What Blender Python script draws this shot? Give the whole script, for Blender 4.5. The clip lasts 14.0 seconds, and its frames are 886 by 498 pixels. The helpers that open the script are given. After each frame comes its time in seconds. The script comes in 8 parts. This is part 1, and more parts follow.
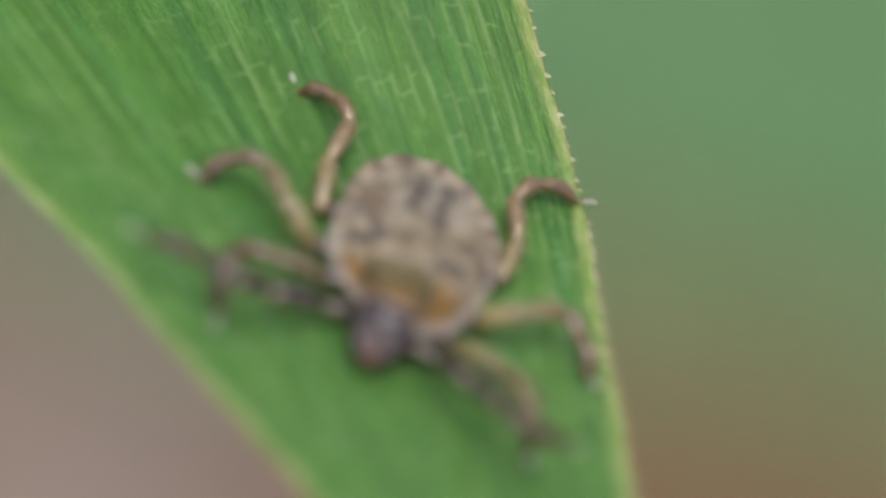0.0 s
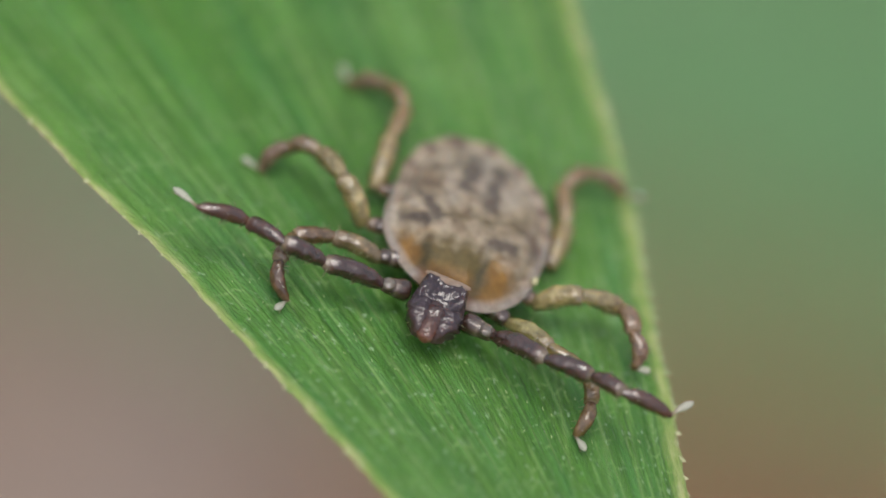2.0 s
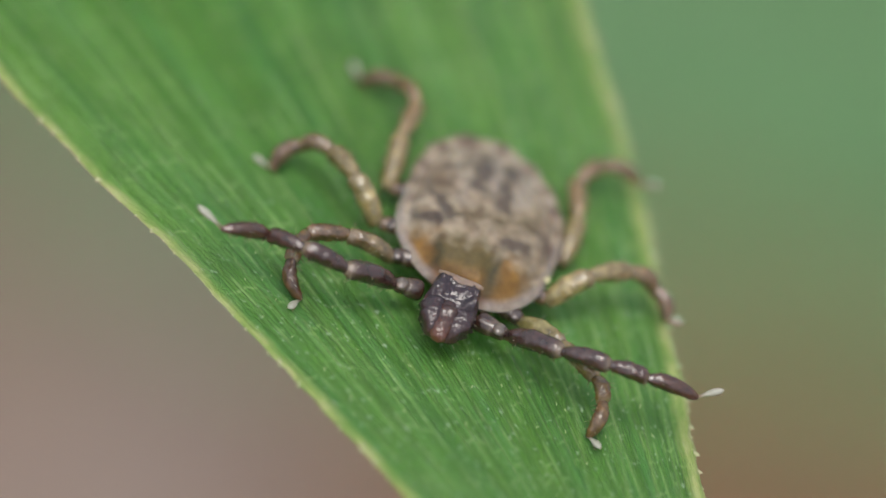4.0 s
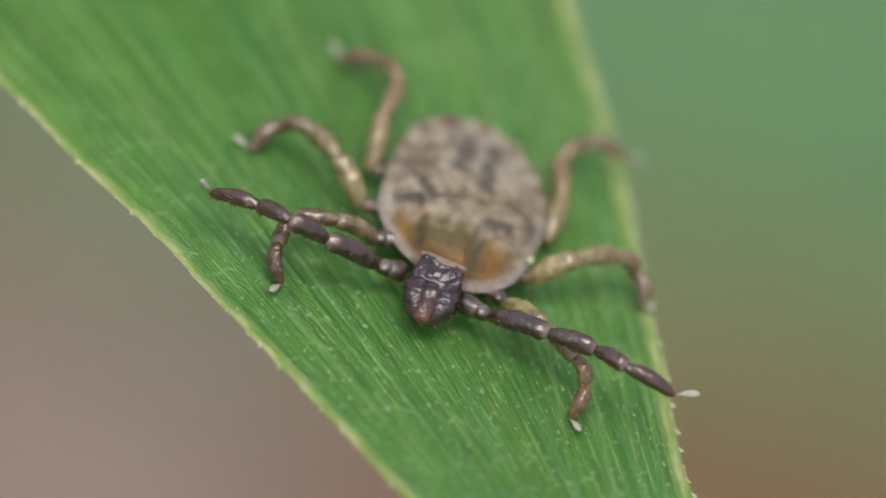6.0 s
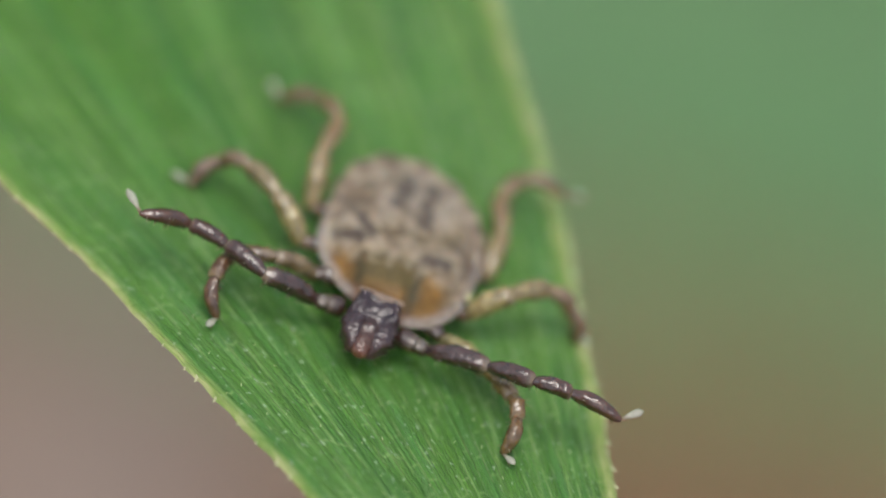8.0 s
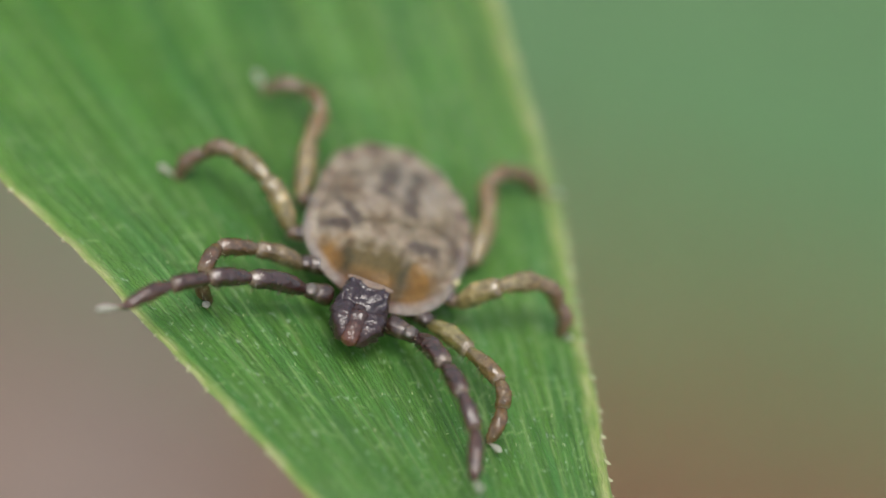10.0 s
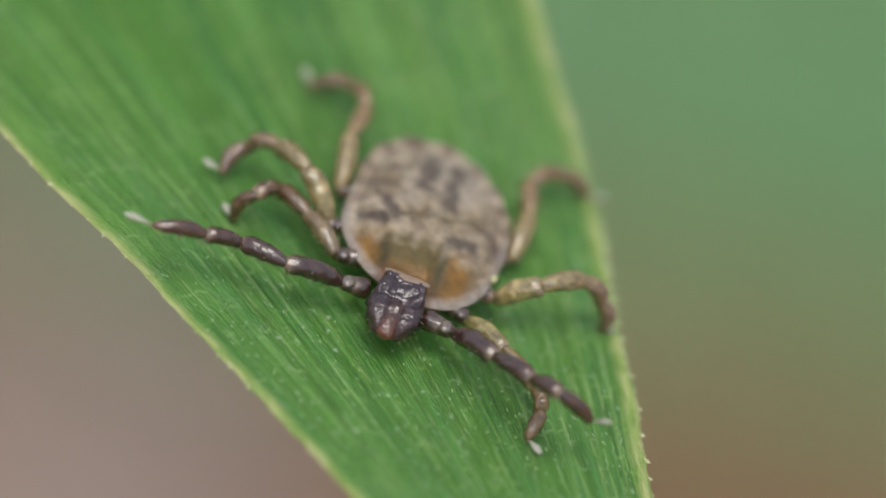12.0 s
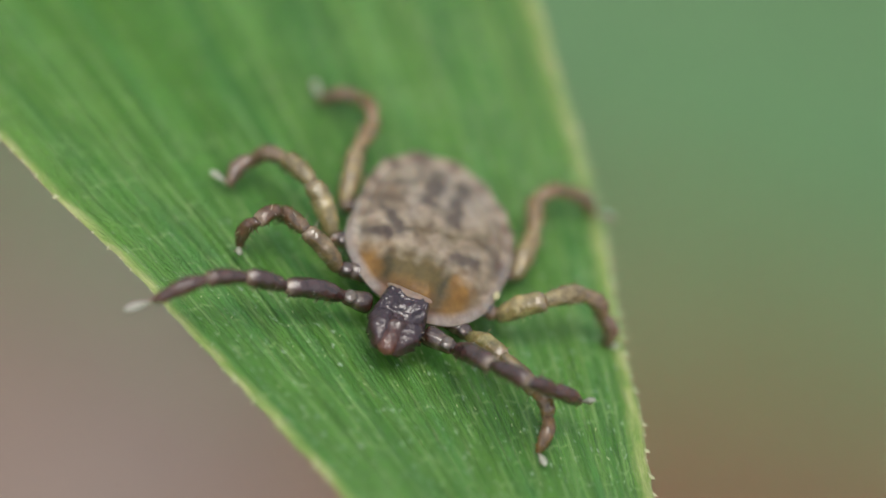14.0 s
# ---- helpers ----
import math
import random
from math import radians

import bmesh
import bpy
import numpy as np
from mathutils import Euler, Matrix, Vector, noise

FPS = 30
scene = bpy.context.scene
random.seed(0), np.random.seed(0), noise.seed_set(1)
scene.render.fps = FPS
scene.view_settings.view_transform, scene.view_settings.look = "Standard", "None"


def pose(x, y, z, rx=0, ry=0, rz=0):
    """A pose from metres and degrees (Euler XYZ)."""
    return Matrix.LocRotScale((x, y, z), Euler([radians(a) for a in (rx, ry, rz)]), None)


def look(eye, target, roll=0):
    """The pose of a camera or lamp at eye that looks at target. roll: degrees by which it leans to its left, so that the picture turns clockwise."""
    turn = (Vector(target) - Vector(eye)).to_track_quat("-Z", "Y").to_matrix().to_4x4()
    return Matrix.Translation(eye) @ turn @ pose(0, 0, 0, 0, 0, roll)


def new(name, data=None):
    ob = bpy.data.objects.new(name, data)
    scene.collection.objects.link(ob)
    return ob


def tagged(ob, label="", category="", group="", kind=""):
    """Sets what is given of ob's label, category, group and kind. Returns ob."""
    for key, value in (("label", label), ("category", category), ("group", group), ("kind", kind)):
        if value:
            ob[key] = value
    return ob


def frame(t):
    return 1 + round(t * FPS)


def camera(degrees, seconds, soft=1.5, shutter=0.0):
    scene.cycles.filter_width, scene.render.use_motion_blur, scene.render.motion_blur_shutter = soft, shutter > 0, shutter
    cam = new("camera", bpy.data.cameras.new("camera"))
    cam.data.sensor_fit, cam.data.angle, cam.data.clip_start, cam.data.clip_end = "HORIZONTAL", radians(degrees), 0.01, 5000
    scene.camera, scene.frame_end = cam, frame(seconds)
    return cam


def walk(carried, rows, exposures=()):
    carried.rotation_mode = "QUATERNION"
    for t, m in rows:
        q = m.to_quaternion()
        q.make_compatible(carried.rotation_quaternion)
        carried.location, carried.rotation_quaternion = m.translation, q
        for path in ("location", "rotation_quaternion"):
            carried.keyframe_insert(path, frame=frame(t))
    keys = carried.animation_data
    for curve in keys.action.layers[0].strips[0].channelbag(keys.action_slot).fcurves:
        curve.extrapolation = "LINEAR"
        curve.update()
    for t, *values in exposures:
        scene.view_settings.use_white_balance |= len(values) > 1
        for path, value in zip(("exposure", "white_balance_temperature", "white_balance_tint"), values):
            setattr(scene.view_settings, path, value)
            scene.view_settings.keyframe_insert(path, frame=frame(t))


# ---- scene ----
MM = 0.001


def mm(x, y, z, rx=0, ry=0, rz=0):
    """A pose from millimetres and degrees."""
    return pose(x * MM, y * MM, z * MM, rx, ry, rz)


# ---- camera: a long macro lens at a hand's width and a half, held by hand ----
cam = camera(4.0, 14.0, soft=1.6, shutter=0.5)
cam.data.dof.use_dof = True
cam.data.dof.focus_distance = 0.1736
cam.data.dof.aperture_fstop = 39.0
walk(cam, [
    (0, mm(0.794, -126.962, 113.977, 46.188, -16.108, 14.986)),
    (0.5, mm(0.702, -129.647, 116.226, 46.188, -16.108, 14.986)),
    (1, mm(0.389, -130.287, 116.635, 46.188, -16.108, 14.986)),
    (1.3, mm(0.426, -130.289, 116.858, 46.188, -16.108, 14.986)),
    (1.5, mm(0.276, -130.581, 116.680, 46.188, -16.108, 14.986)),
    (2, mm(0.182, -130.602, 116.657, 46.188, -16.108, 14.986)),
    (2.5, mm(0.104, -130.724, 116.746, 46.188, -16.108, 14.986)),
    (3, mm(-0.070, -130.678, 116.572, 46.188, -16.108, 14.986)),
    (3.2, mm(-0.017, -130.634, 116.621, 46.188, -16.108, 14.986)),
    (5.3, mm(0.058, -130.742, 116.500, 46.188, -16.108, 14.986)),
    (5.5, mm(-0.040, -130.714, 116.531, 46.188, -16.108, 14.986)),
    (6, mm(0.393, -130.880, 116.571, 46.188, -16.108, 14.986)),
    (6.5, mm(0.728, -130.987, 116.901, 46.188, -16.108, 14.986)),
    (7, mm(0.979, -130.843, 117.212, 46.188, -16.108, 14.986)),
    (7.5, mm(1.085, -130.878, 117.248, 46.188, -16.108, 14.986)),
    (8, mm(1.014, -130.766, 117.524, 46.188, -16.108, 14.986)),
    (8.2, mm(1.016, -130.689, 117.235, 46.188, -16.108, 14.986)),
    (10.3, mm(1.247, -130.414, 117.017, 46.188, -16.108, 14.986)),
    (10.5, mm(1.169, -130.507, 116.912, 46.188, -16.108, 14.986)),
    (11, mm(1.039, -130.633, 116.771, 46.188, -16.108, 14.986)),
    (11.5, mm(1.017, -130.625, 116.780, 46.188, -16.108, 14.986)),
    (12, mm(0.674, -130.423, 116.782, 46.188, -16.108, 14.986)),
    (12.5, mm(0.566, -130.382, 116.828, 46.188, -16.108, 14.986)),
    (13, mm(0.695, -130.391, 116.743, 46.188, -16.108, 14.986)),
    (13.2, mm(0.607, -130.167, 116.935, 46.188, -16.108, 14.986)),
    (13.5, mm(0.613, -130.155, 116.858, 46.188, -16.108, 14.986)),
    (14, mm(0.526, -130.202, 116.805, 46.188, -16.108, 14.986)),
])

# ---- light: bright overcast sky, no hard sun ----
world = bpy.data.worlds.new("sky")
scene.world = world
world.use_nodes = True
wn = world.node_tree.nodes
sky = wn.new("ShaderNodeTexSky")
sky.sky_type = "NISHITA"
sky.sun_disc = False
sky.sun_elevation = radians(76)
sky.sun_rotation = radians(195)
sky.air_density = 1.6
sky.dust_density = 4.0
# cloud cover takes most of the blue out
grey = wn.new("ShaderNodeHueSaturation")
grey.inputs["Saturation"].default_value = 0.44
world.node_tree.links.new(sky.outputs[0], grey.inputs["Color"])
world.node_tree.links.new(grey.outputs[0], wn["Background"].inputs[0])
wn["Background"].inputs[1].default_value = 0.148
sun = new("sun", bpy.data.lights.new("sun", "SUN"))
sun.data.energy = 0.85
sun.data.angle = radians(28)
sun.data.color = (1.0, 0.957, 0.90)
sun.matrix_world = look((-0.06, -0.22, 0.95), (0, 0, 0))
scene.view_settings.exposure = 0.20


# ---- materials ----
def shader(name, rough=0.5, spec=0.5, **more):
    m = bpy.data.materials.new(name)
    m.use_nodes = True
    b = m.node_tree.nodes["Principled BSDF"]
    b.inputs["Roughness"].default_value = rough
    b.inputs["Specular IOR Level"].default_value = spec
    for key, value in more.items():
        b.inputs[key.replace("_", " ")].default_value = value
    return m, m.node_tree.nodes, m.node_tree.links, b


def ramp(nodes, stops):
    r = nodes.new("ShaderNodeValToRGB")
    e = r.color_ramp.elements
    while len(e) < len(stops):
        e.new(0.5)
    for el, (p, c) in zip(e, stops):
        el.position = p
        el.color = (*c, 1)
    return r


def noise_tex(nodes, links, vec, scale, detail=3.0, rough=0.55):
    n = nodes.new("ShaderNodeTexNoise")
    n.inputs["Scale"].default_value = scale
    n.inputs["Detail"].default_value = detail
    n.inputs["Roughness"].default_value = rough
    if vec:
        links.new(vec, n.inputs["Vector"])
    return n


def mix(nodes, links, kind, fac, a, b):
    n = nodes.new("ShaderNodeMix")
    n.data_type = "RGBA"
    n.blend_type = kind
    for socket, value in ((0, fac), (6, a), (7, b)):
        if isinstance(value, (int, float)):
            n.inputs[socket].default_value = value
        elif isinstance(value, tuple):
            n.inputs[socket].default_value = (*value, 1)
        else:
            links.new(value, n.inputs[socket])
    return n.outputs[2]


def bump(nodes, links, b, height, strength, distance):
    n = nodes.new("ShaderNodeBump")
    n.inputs["Strength"].default_value = strength
    n.inputs["Distance"].default_value = distance
    links.new(height, n.inputs["Height"])
    links.new(n.outputs[0], b.inputs["Normal"])


def stretched(nodes, links, source, scale, shift=0.0):
    n = nodes.new("ShaderNodeMapping")
    n.inputs["Location"].default_value = (shift, shift, 0)
    n.inputs["Scale"].default_value = scale
    links.new(source, n.inputs["Vector"])
    return n.outputs[0]


def threshold(nodes, links, value, low, high):
    n = nodes.new("ShaderNodeMapRange")
    n.interpolation_type = "SMOOTHSTEP"
    n.inputs["From Min"].default_value = low
    n.inputs["From Max"].default_value = high
    links.new(value, n.inputs["Value"])
    return n.outputs[0]


def times(nodes, links, a, b):
    n = nodes.new("ShaderNodeMath")
    n.operation = "MULTIPLY"
    for socket, value in ((0, a), (1, b)):
        if isinstance(value, float):
            n.inputs[socket].default_value = value
        else:
            links.new(value, n.inputs[socket])
    return n.outputs[0]


def contour(nodes, links, value, half):
    """1 along the lines where the value crosses its middle, falling off to 0 at half away from it."""
    n = nodes.new("ShaderNodeMath")
    n.operation = "SUBTRACT"
    links.new(value, n.inputs[0])
    n.inputs[1].default_value = 0.5
    a = nodes.new("ShaderNodeMath")
    a.operation = "ABSOLUTE"
    links.new(n.outputs[0], a.inputs[0])
    return threshold(nodes, links, a.outputs[0], half, half * 0.25)


def leaf_material():
    m, n, l, b = shader("grass_leaf", 0.45, 0.38, Subsurface_Weight=0.4, Subsurface_Scale=0.0005, Subsurface_Radius=(0.6, 1.0, 0.3))
    uv = n.new("ShaderNodeUVMap").outputs[0]
    # broad bands, veins and fine fibres, all running with the blade
    broad = noise_tex(n, l, stretched(n, l, uv, (1.3, 0.09, 1), 7.3), 1.0, 3.0)
    veins = noise_tex(n, l, stretched(n, l, uv, (5.5, 0.16, 1)), 1.0, 3.0)
    fibre = noise_tex(n, l, stretched(n, l, uv, (19.0, 0.55, 1)), 1.0, 3.0)
    blotch = noise_tex(n, l, stretched(n, l, uv, (2.4, 1.3, 1)), 1.0, 5.0, 0.65)
    grain = noise_tex(n, l, stretched(n, l, uv, (22.0, 9.0, 1)), 1.0, 3.0)
    base = ramp(n, [(0.28, (0.054, 0.152, 0.021)), (0.50, (0.066, 0.176, 0.027)), (0.74, (0.099, 0.220, 0.047))])
    l.new(veins.outputs[0], base.inputs[0])
    c = mix(n, l, "OVERLAY", 0.24, base.outputs[0], broad.outputs[0])
    c = mix(n, l, "OVERLAY", 0.35, c, blotch.outputs[0])
    c = mix(n, l, "OVERLAY", 0.35, c, grain.outputs[0])
    # some bands run yellower, others bluer
    hue = noise_tex(n, l, stretched(n, l, uv, (2.6, 0.22, 1), 3.1), 1.0, 3.0)
    warm = ramp(n, [(0.36, (0.82, 1.0, 1.28)), (0.5, (1, 1, 1)), (0.64, (1.12, 1.02, 0.82))])
    l.new(hue.outputs[0], warm.inputs[0])
    c = mix(n, l, "MULTIPLY", 0.7, c, warm.outputs[0])
    # fine furrows along the blade, in bundles, their shade put into the colour as dark lines
    thin = contour(n, l, noise_tex(n, l, stretched(n, l, uv, (4.6, 0.010, 1), 1.7), 1.0, 1.0).outputs[0], 0.050)
    furrow_shade = times(n, l, thin, threshold(n, l, veins.outputs[0], 0.66, 0.42))
    c = mix(n, l, "MIX", times(n, l, furrow_shade, 0.50), c, (0.024, 0.092, 0.010))
    # thin pale veins, further apart
    vein = contour(n, l, noise_tex(n, l, stretched(n, l, uv, (1.9, 0.004, 1), 4.4), 1.0, 0.0).outputs[0], 0.020)
    c = mix(n, l, "MIX", times(n, l, times(n, l, vein, threshold(n, l, blotch.outputs[0], 0.36, 0.60)), 0.26), c, (0.18, 0.31, 0.080))
    # short pale cross veinlets between them, broken in places
    warp = n.new("ShaderNodeVectorMath")
    warp.operation = "MULTIPLY_ADD"
    wob = noise_tex(n, l, stretched(n, l, uv, (3.0, 1.2, 1)), 1.0, 2.0)
    l.new(wob.outputs["Color"], warp.inputs[0])
    warp.inputs[1].default_value = (0.05, 0.32, 0)
    l.new(uv, warp.inputs[2])
    swap = n.new("ShaderNodeMapping")
    swap.inputs["Rotation"].default_value = (0, 0, radians(90))
    l.new(warp.outputs[0], swap.inputs["Vector"])
    net = n.new("ShaderNodeTexBrick")
    net.offset, net.offset_frequency, net.squash, net.squash_frequency = 0.37, 3, 0.7, 2
    for key, value in (("Scale", 1.0), ("Mortar Size", 0.048), ("Mortar Smooth", 1.0), ("Brick Width", 0.80), ("Row Height", 0.24)):
        net.inputs[key].default_value = value
    l.new(swap.outputs[0], net.inputs["Vector"])
    patch = noise_tex(n, l, stretched(n, l, uv, (2.2, 1.6, 1), 9.0), 1.0, 3.0)
    apart = n.new("ShaderNodeSeparateXYZ")
    l.new(uv, apart.inputs[0])
    tipward = threshold(n, l, apart.outputs[1], 22.0, 10.0)
    marks = times(n, l, times(n, l, net.outputs["Fac"], threshold(n, l, patch.outputs[0], 0.44, 0.60)), tipward)
    c = mix(n, l, "MIX", times(n, l, marks, 0.60), c, (0.23, 0.36, 0.13))
    # scattered small pale flecks, glints put into the colour, most of them towards the tip
    glint_fleck = noise_tex(n, l, stretched(n, l, uv, (8.0, 6.5, 1)), 1.0, 3.0)
    c = mix(n, l, "MIX", times(n, l, times(n, l, threshold(n, l, glint_fleck.outputs[0], 0.60, 0.73), threshold(n, l, apart.outputs[1], 14.5, 10.0)), 0.75), c, (0.36, 0.47, 0.33))
    # the stronger veins that run beside the margins, from the mesh
    side = n.new("ShaderNodeAttribute")
    side.attribute_name = "vein"
    c = mix(n, l, "MIX", times(n, l, side.outputs["Fac"], 0.62), c, (0.21, 0.33, 0.11))
    # pale margin, from the mesh
    at = n.new("ShaderNodeAttribute")
    at.attribute_name = "margin"
    edge_c = ramp(n, [(0.35, (0.14, 0.245, 0.050)), (0.5, (0.24, 0.32, 0.095)), (0.65, (0.36, 0.40, 0.17))])
    l.new(noise_tex(n, l, stretched(n, l, uv, (6.0, 2.2, 1)), 1.0, 4.0).outputs[0], edge_c.inputs[0])
    c = mix(n, l, "MIX", at.outputs["Fac"], c, edge_c.outputs[0])
    l.new(c, b.inputs["Base Color"])
    h = mix(n, l, "ADD", 0.35, veins.outputs[0], fibre.outputs[0])
    h = mix(n, l, "ADD", 0.5, h, grain.outputs[0])
    bump(n, l, b, h, 0.9, 0.00010)
    rr = ramp(n, [(0.3, (0.30, 0.30, 0.30)), (0.7, (0.52, 0.52, 0.52))])
    l.new(blotch.outputs[0], rr.inputs[0])
    l.new(rr.outputs[0], b.inputs["Roughness"])
    return m


def tint_material(name, rough, spec, grain, amount, relief, coat=0.0, film=0.12, ripple=0.2, gloss=1.6, fine=0.0):
    """Colour from the mesh's own tint, broken up by grain, with fine relief."""
    m, n, l, b = shader(name, rough, spec)
    at = n.new("ShaderNodeAttribute")
    at.attribute_name = "tint"
    tc = n.new("ShaderNodeTexCoord").outputs["Object"]
    g = noise_tex(n, l, tc, grain, 4.0, 0.6)
    l.new(mix(n, l, "OVERLAY", amount, at.outputs["Color"], g.outputs[0]), b.inputs["Base Color"])
    r = ramp(n, [(0.3, (rough * 0.75,) * 3), (0.7, (min(1, rough * 1.3),) * 3)])
    l.new(g.outputs[0], r.inputs[0])
    l.new(r.outputs[0], b.inputs["Roughness"])
    lumps = noise_tex(n, l, tc, grain * 0.42, 2.0)
    bump(n, l, b, mix(n, l, "ADD", 0.5, lumps.outputs[0], g.outputs[0]), relief, 0.00006)
    wet = n.new("ShaderNodeBump")
    wet.inputs["Strength"].default_value = ripple
    wet.inputs["Distance"].default_value = 0.00006
    l.new(mix(n, l, "ADD", fine, lumps.outputs[0], g.outputs[0]), wet.inputs["Height"])
    l.new(wet.outputs[0], b.inputs["Coat Normal"])
    b.inputs["Subsurface Weight"].default_value = 0.25
    b.inputs["Subsurface Radius"].default_value = (1.0, 0.45, 0.2)
    b.inputs["Subsurface Scale"].default_value = 0.00014
    b.inputs["Coat Weight"].default_value = coat
    b.inputs["Coat Roughness"].default_value = film
    b.inputs["Coat IOR"].default_value = gloss
    return m


def ground_material():
    m, n, l, b = shader("soil", 0.9, 0.2)
    tc = n.new("ShaderNodeTexCoord").outputs["Object"]
    a = noise_tex(n, l, tc, 25.0, 6.0)
    f = noise_tex(n, l, tc, 300.0, 5.0)
    r = ramp(n, [(0.3, (0.205, 0.160, 0.134)), (0.5, (0.258, 0.200, 0.170)), (0.7, (0.312, 0.244, 0.212))])
    l.new(a.outputs[0], r.inputs[0])
    wide = noise_tex(n, l, tc, 4.0, 3.0)
    c = mix(n, l, "OVERLAY", 0.35, r.outputs[0], wide.outputs[0])
    l.new(mix(n, l, "OVERLAY", 0.4, c, f.outputs[0]), b.inputs["Base Color"])
    bump(n, l, b, f.outputs[0], 0.6, 0.002)
    return m


def island_material(name, stops, rough, thin=0.0):
    """Each loose piece of the mesh takes its own shade."""
    m, n, l, b = shader(name, rough, 0.3)
    g = n.new("ShaderNodeNewGeometry")
    r = ramp(n, stops)
    l.new(g.outputs["Random Per Island"], r.inputs[0])
    f = noise_tex(n, l, n.new("ShaderNodeTexCoord").outputs["Object"], 180.0, 4.0)
    c = mix(n, l, "OVERLAY", 0.4, r.outputs[0], f.outputs[0])
    l.new(c, b.inputs["Base Color"])
    if thin:
        # light comes through the thin blades
        tr, both = n.new("ShaderNodeBsdfTranslucent"), n.new("ShaderNodeMixShader")
        l.new(c, tr.inputs[0])
        both.inputs[0].default_value = thin
        l.new(b.outputs[0], both.inputs[1])
        l.new(tr.outputs[0], both.inputs[2])
        l.new(both.outputs[0], n["Material Output"].inputs["Surface"])
    return m


def membrane_material():
    """Cloudy translucent skin of the foot pads, its colour from the mesh."""
    m, n, l, b = shader("pale_membrane", 0.3, 0.4, Transmission_Weight=0.45)
    at = n.new("ShaderNodeAttribute")
    at.attribute_name = "tint"
    cloud = noise_tex(n, l, n.new("ShaderNodeTexCoord").outputs["Object"], 14000.0, 3.0)
    l.new(mix(n, l, "OVERLAY", 0.35, at.outputs["Color"], cloud.outputs[0]), b.inputs["Base Color"])
    bump(n, l, b, cloud.outputs[0], 0.4, 0.00003)
    return m


LEAF = leaf_material()
CUTICLE = tint_material("tick_cuticle", 0.42, 0.04, 22000.0, 0.6, 0.40, 1.0, 0.15, 0.30, 1.8, 0.35)
SHELL = tint_material("tick_shell", 0.5, 0.18, 9000.0, 0.45, 0.4, 0.10, 0.30, 0.35)
HEAD = tint_material("tick_head", 0.38, 0.06, 22000.0, 0.6, 0.6, 1.0, 0.15, 0.55)
MEMBRANE = membrane_material()
TOOTH, *_ = shader("leaf_tooth", 0.4, 0.5, Base_Color=(0.50, 0.53, 0.30, 1), Transmission_Weight=0.2)
EDGE_TOOTH, *_ = shader("margin_tooth", 0.45, 0.4, Base_Color=(0.43, 0.44, 0.25, 1))
POLLEN, *_ = shader("pollen", 0.8, 0.2, Base_Color=(0.50, 0.46, 0.27, 1))
SOIL = ground_material()
LITTER = island_material("dry_litter", [(0.0, (0.16, 0.10, 0.06)), (0.5, (0.27, 0.19, 0.14)), (1.0, (0.36, 0.27, 0.22))], 0.85)
RED_LITTER = island_material("red_litter", [(0.0, (0.125, 0.080, 0.038)), (0.5, (0.195, 0.110, 0.062)), (1.0, (0.265, 0.130, 0.082))], 0.8)
GRASS = island_material("low_grass", [(0.0, (0.17, 0.325, 0.14)), (0.5, (0.245, 0.435, 0.21)), (1.0, (0.33, 0.52, 0.285))], 0.6, 0.45)


# ---- mesh helpers ----
def mesh_object(name, verts, faces, material, parent=None, label="", smooth=True, tint=None, extra=()):
    me = bpy.data.meshes.new(name)
    me.from_pydata([tuple(v) for v in verts], [], faces)
    me.materials.append(material)
    for m in extra:
        me.materials.append(m)
    if smooth:
        me.polygons.foreach_set("use_smooth", [True] * len(me.polygons))
    if tint is not None:
        at = me.color_attributes.new("tint", "FLOAT_COLOR", "POINT")
        at.data.foreach_set("color", np.c_[np.asarray(tint, float), np.ones(len(tint))].ravel().tolist())
    me.update()
    ob = new(name, me)
    if parent:
        ob.parent = parent
    if label:
        tagged(ob, label)
    return ob


def thing(name, label, category, group="", kind=""):
    return tagged(new(name), label, category, group, kind)


def tube(points, radii, sides=14, squash=1.0, start=0):
    """A closed tube through the points, in the numbers of a mesh."""
    pts = [np.asarray(p, float) for p in points]
    verts, faces = [], []
    for i, (p, r) in enumerate(zip(pts, radii)):
        d = pts[min(i + 1, len(pts) - 1)] - pts[max(i - 1, 0)]
        d = d / np.linalg.norm(d)
        side = np.cross((0, 0, 1.0), d)
        side = side / np.linalg.norm(side) if np.linalg.norm(side) > 1e-6 else np.array((0, 1.0, 0))
        up = np.cross(d, side)
        for k in range(sides):
            a = 2 * math.pi * k / sides
            verts.append(p + r * (math.cos(a) * side + squash * math.sin(a) * up))
    n = len(pts)
    for i in range(n - 1):
        for k in range(sides):
            a, b = start + i * sides + k, start + i * sides + (k + 1) % sides
            faces.append((a, b, b + sides, a + sides))
    faces.append(tuple(start + k for k in range(sides - 1, -1, -1)))
    faces.append(tuple(start + (n - 1) * sides + k for k in range(sides)))
    return verts, faces


# ---- ground, far below and out of focus ----
GROUND_Z = -130 * MM


def build_ground():
    n = 40
    xs = np.r_[-60, -20, np.linspace(-2, 2, n), 20, 60]
    verts, faces = [], []
    for y in xs:
        for x in xs:
            near = math.exp(-(x * x + y * y))
            verts.append((x, y, GROUND_Z + near * 0.002 * noise.noise((x * 7, y * 7, 0))))
    w = len(xs)
    for j in range(w - 1):
        for i in range(w - 1):
            a = j * w + i
            faces.append((a, a + 1, a + 1 + w, a + w))
    tagged(mesh_object("ground", verts, faces, SOIL), "bare brown soil under dry litter", "ground", kind="structure")


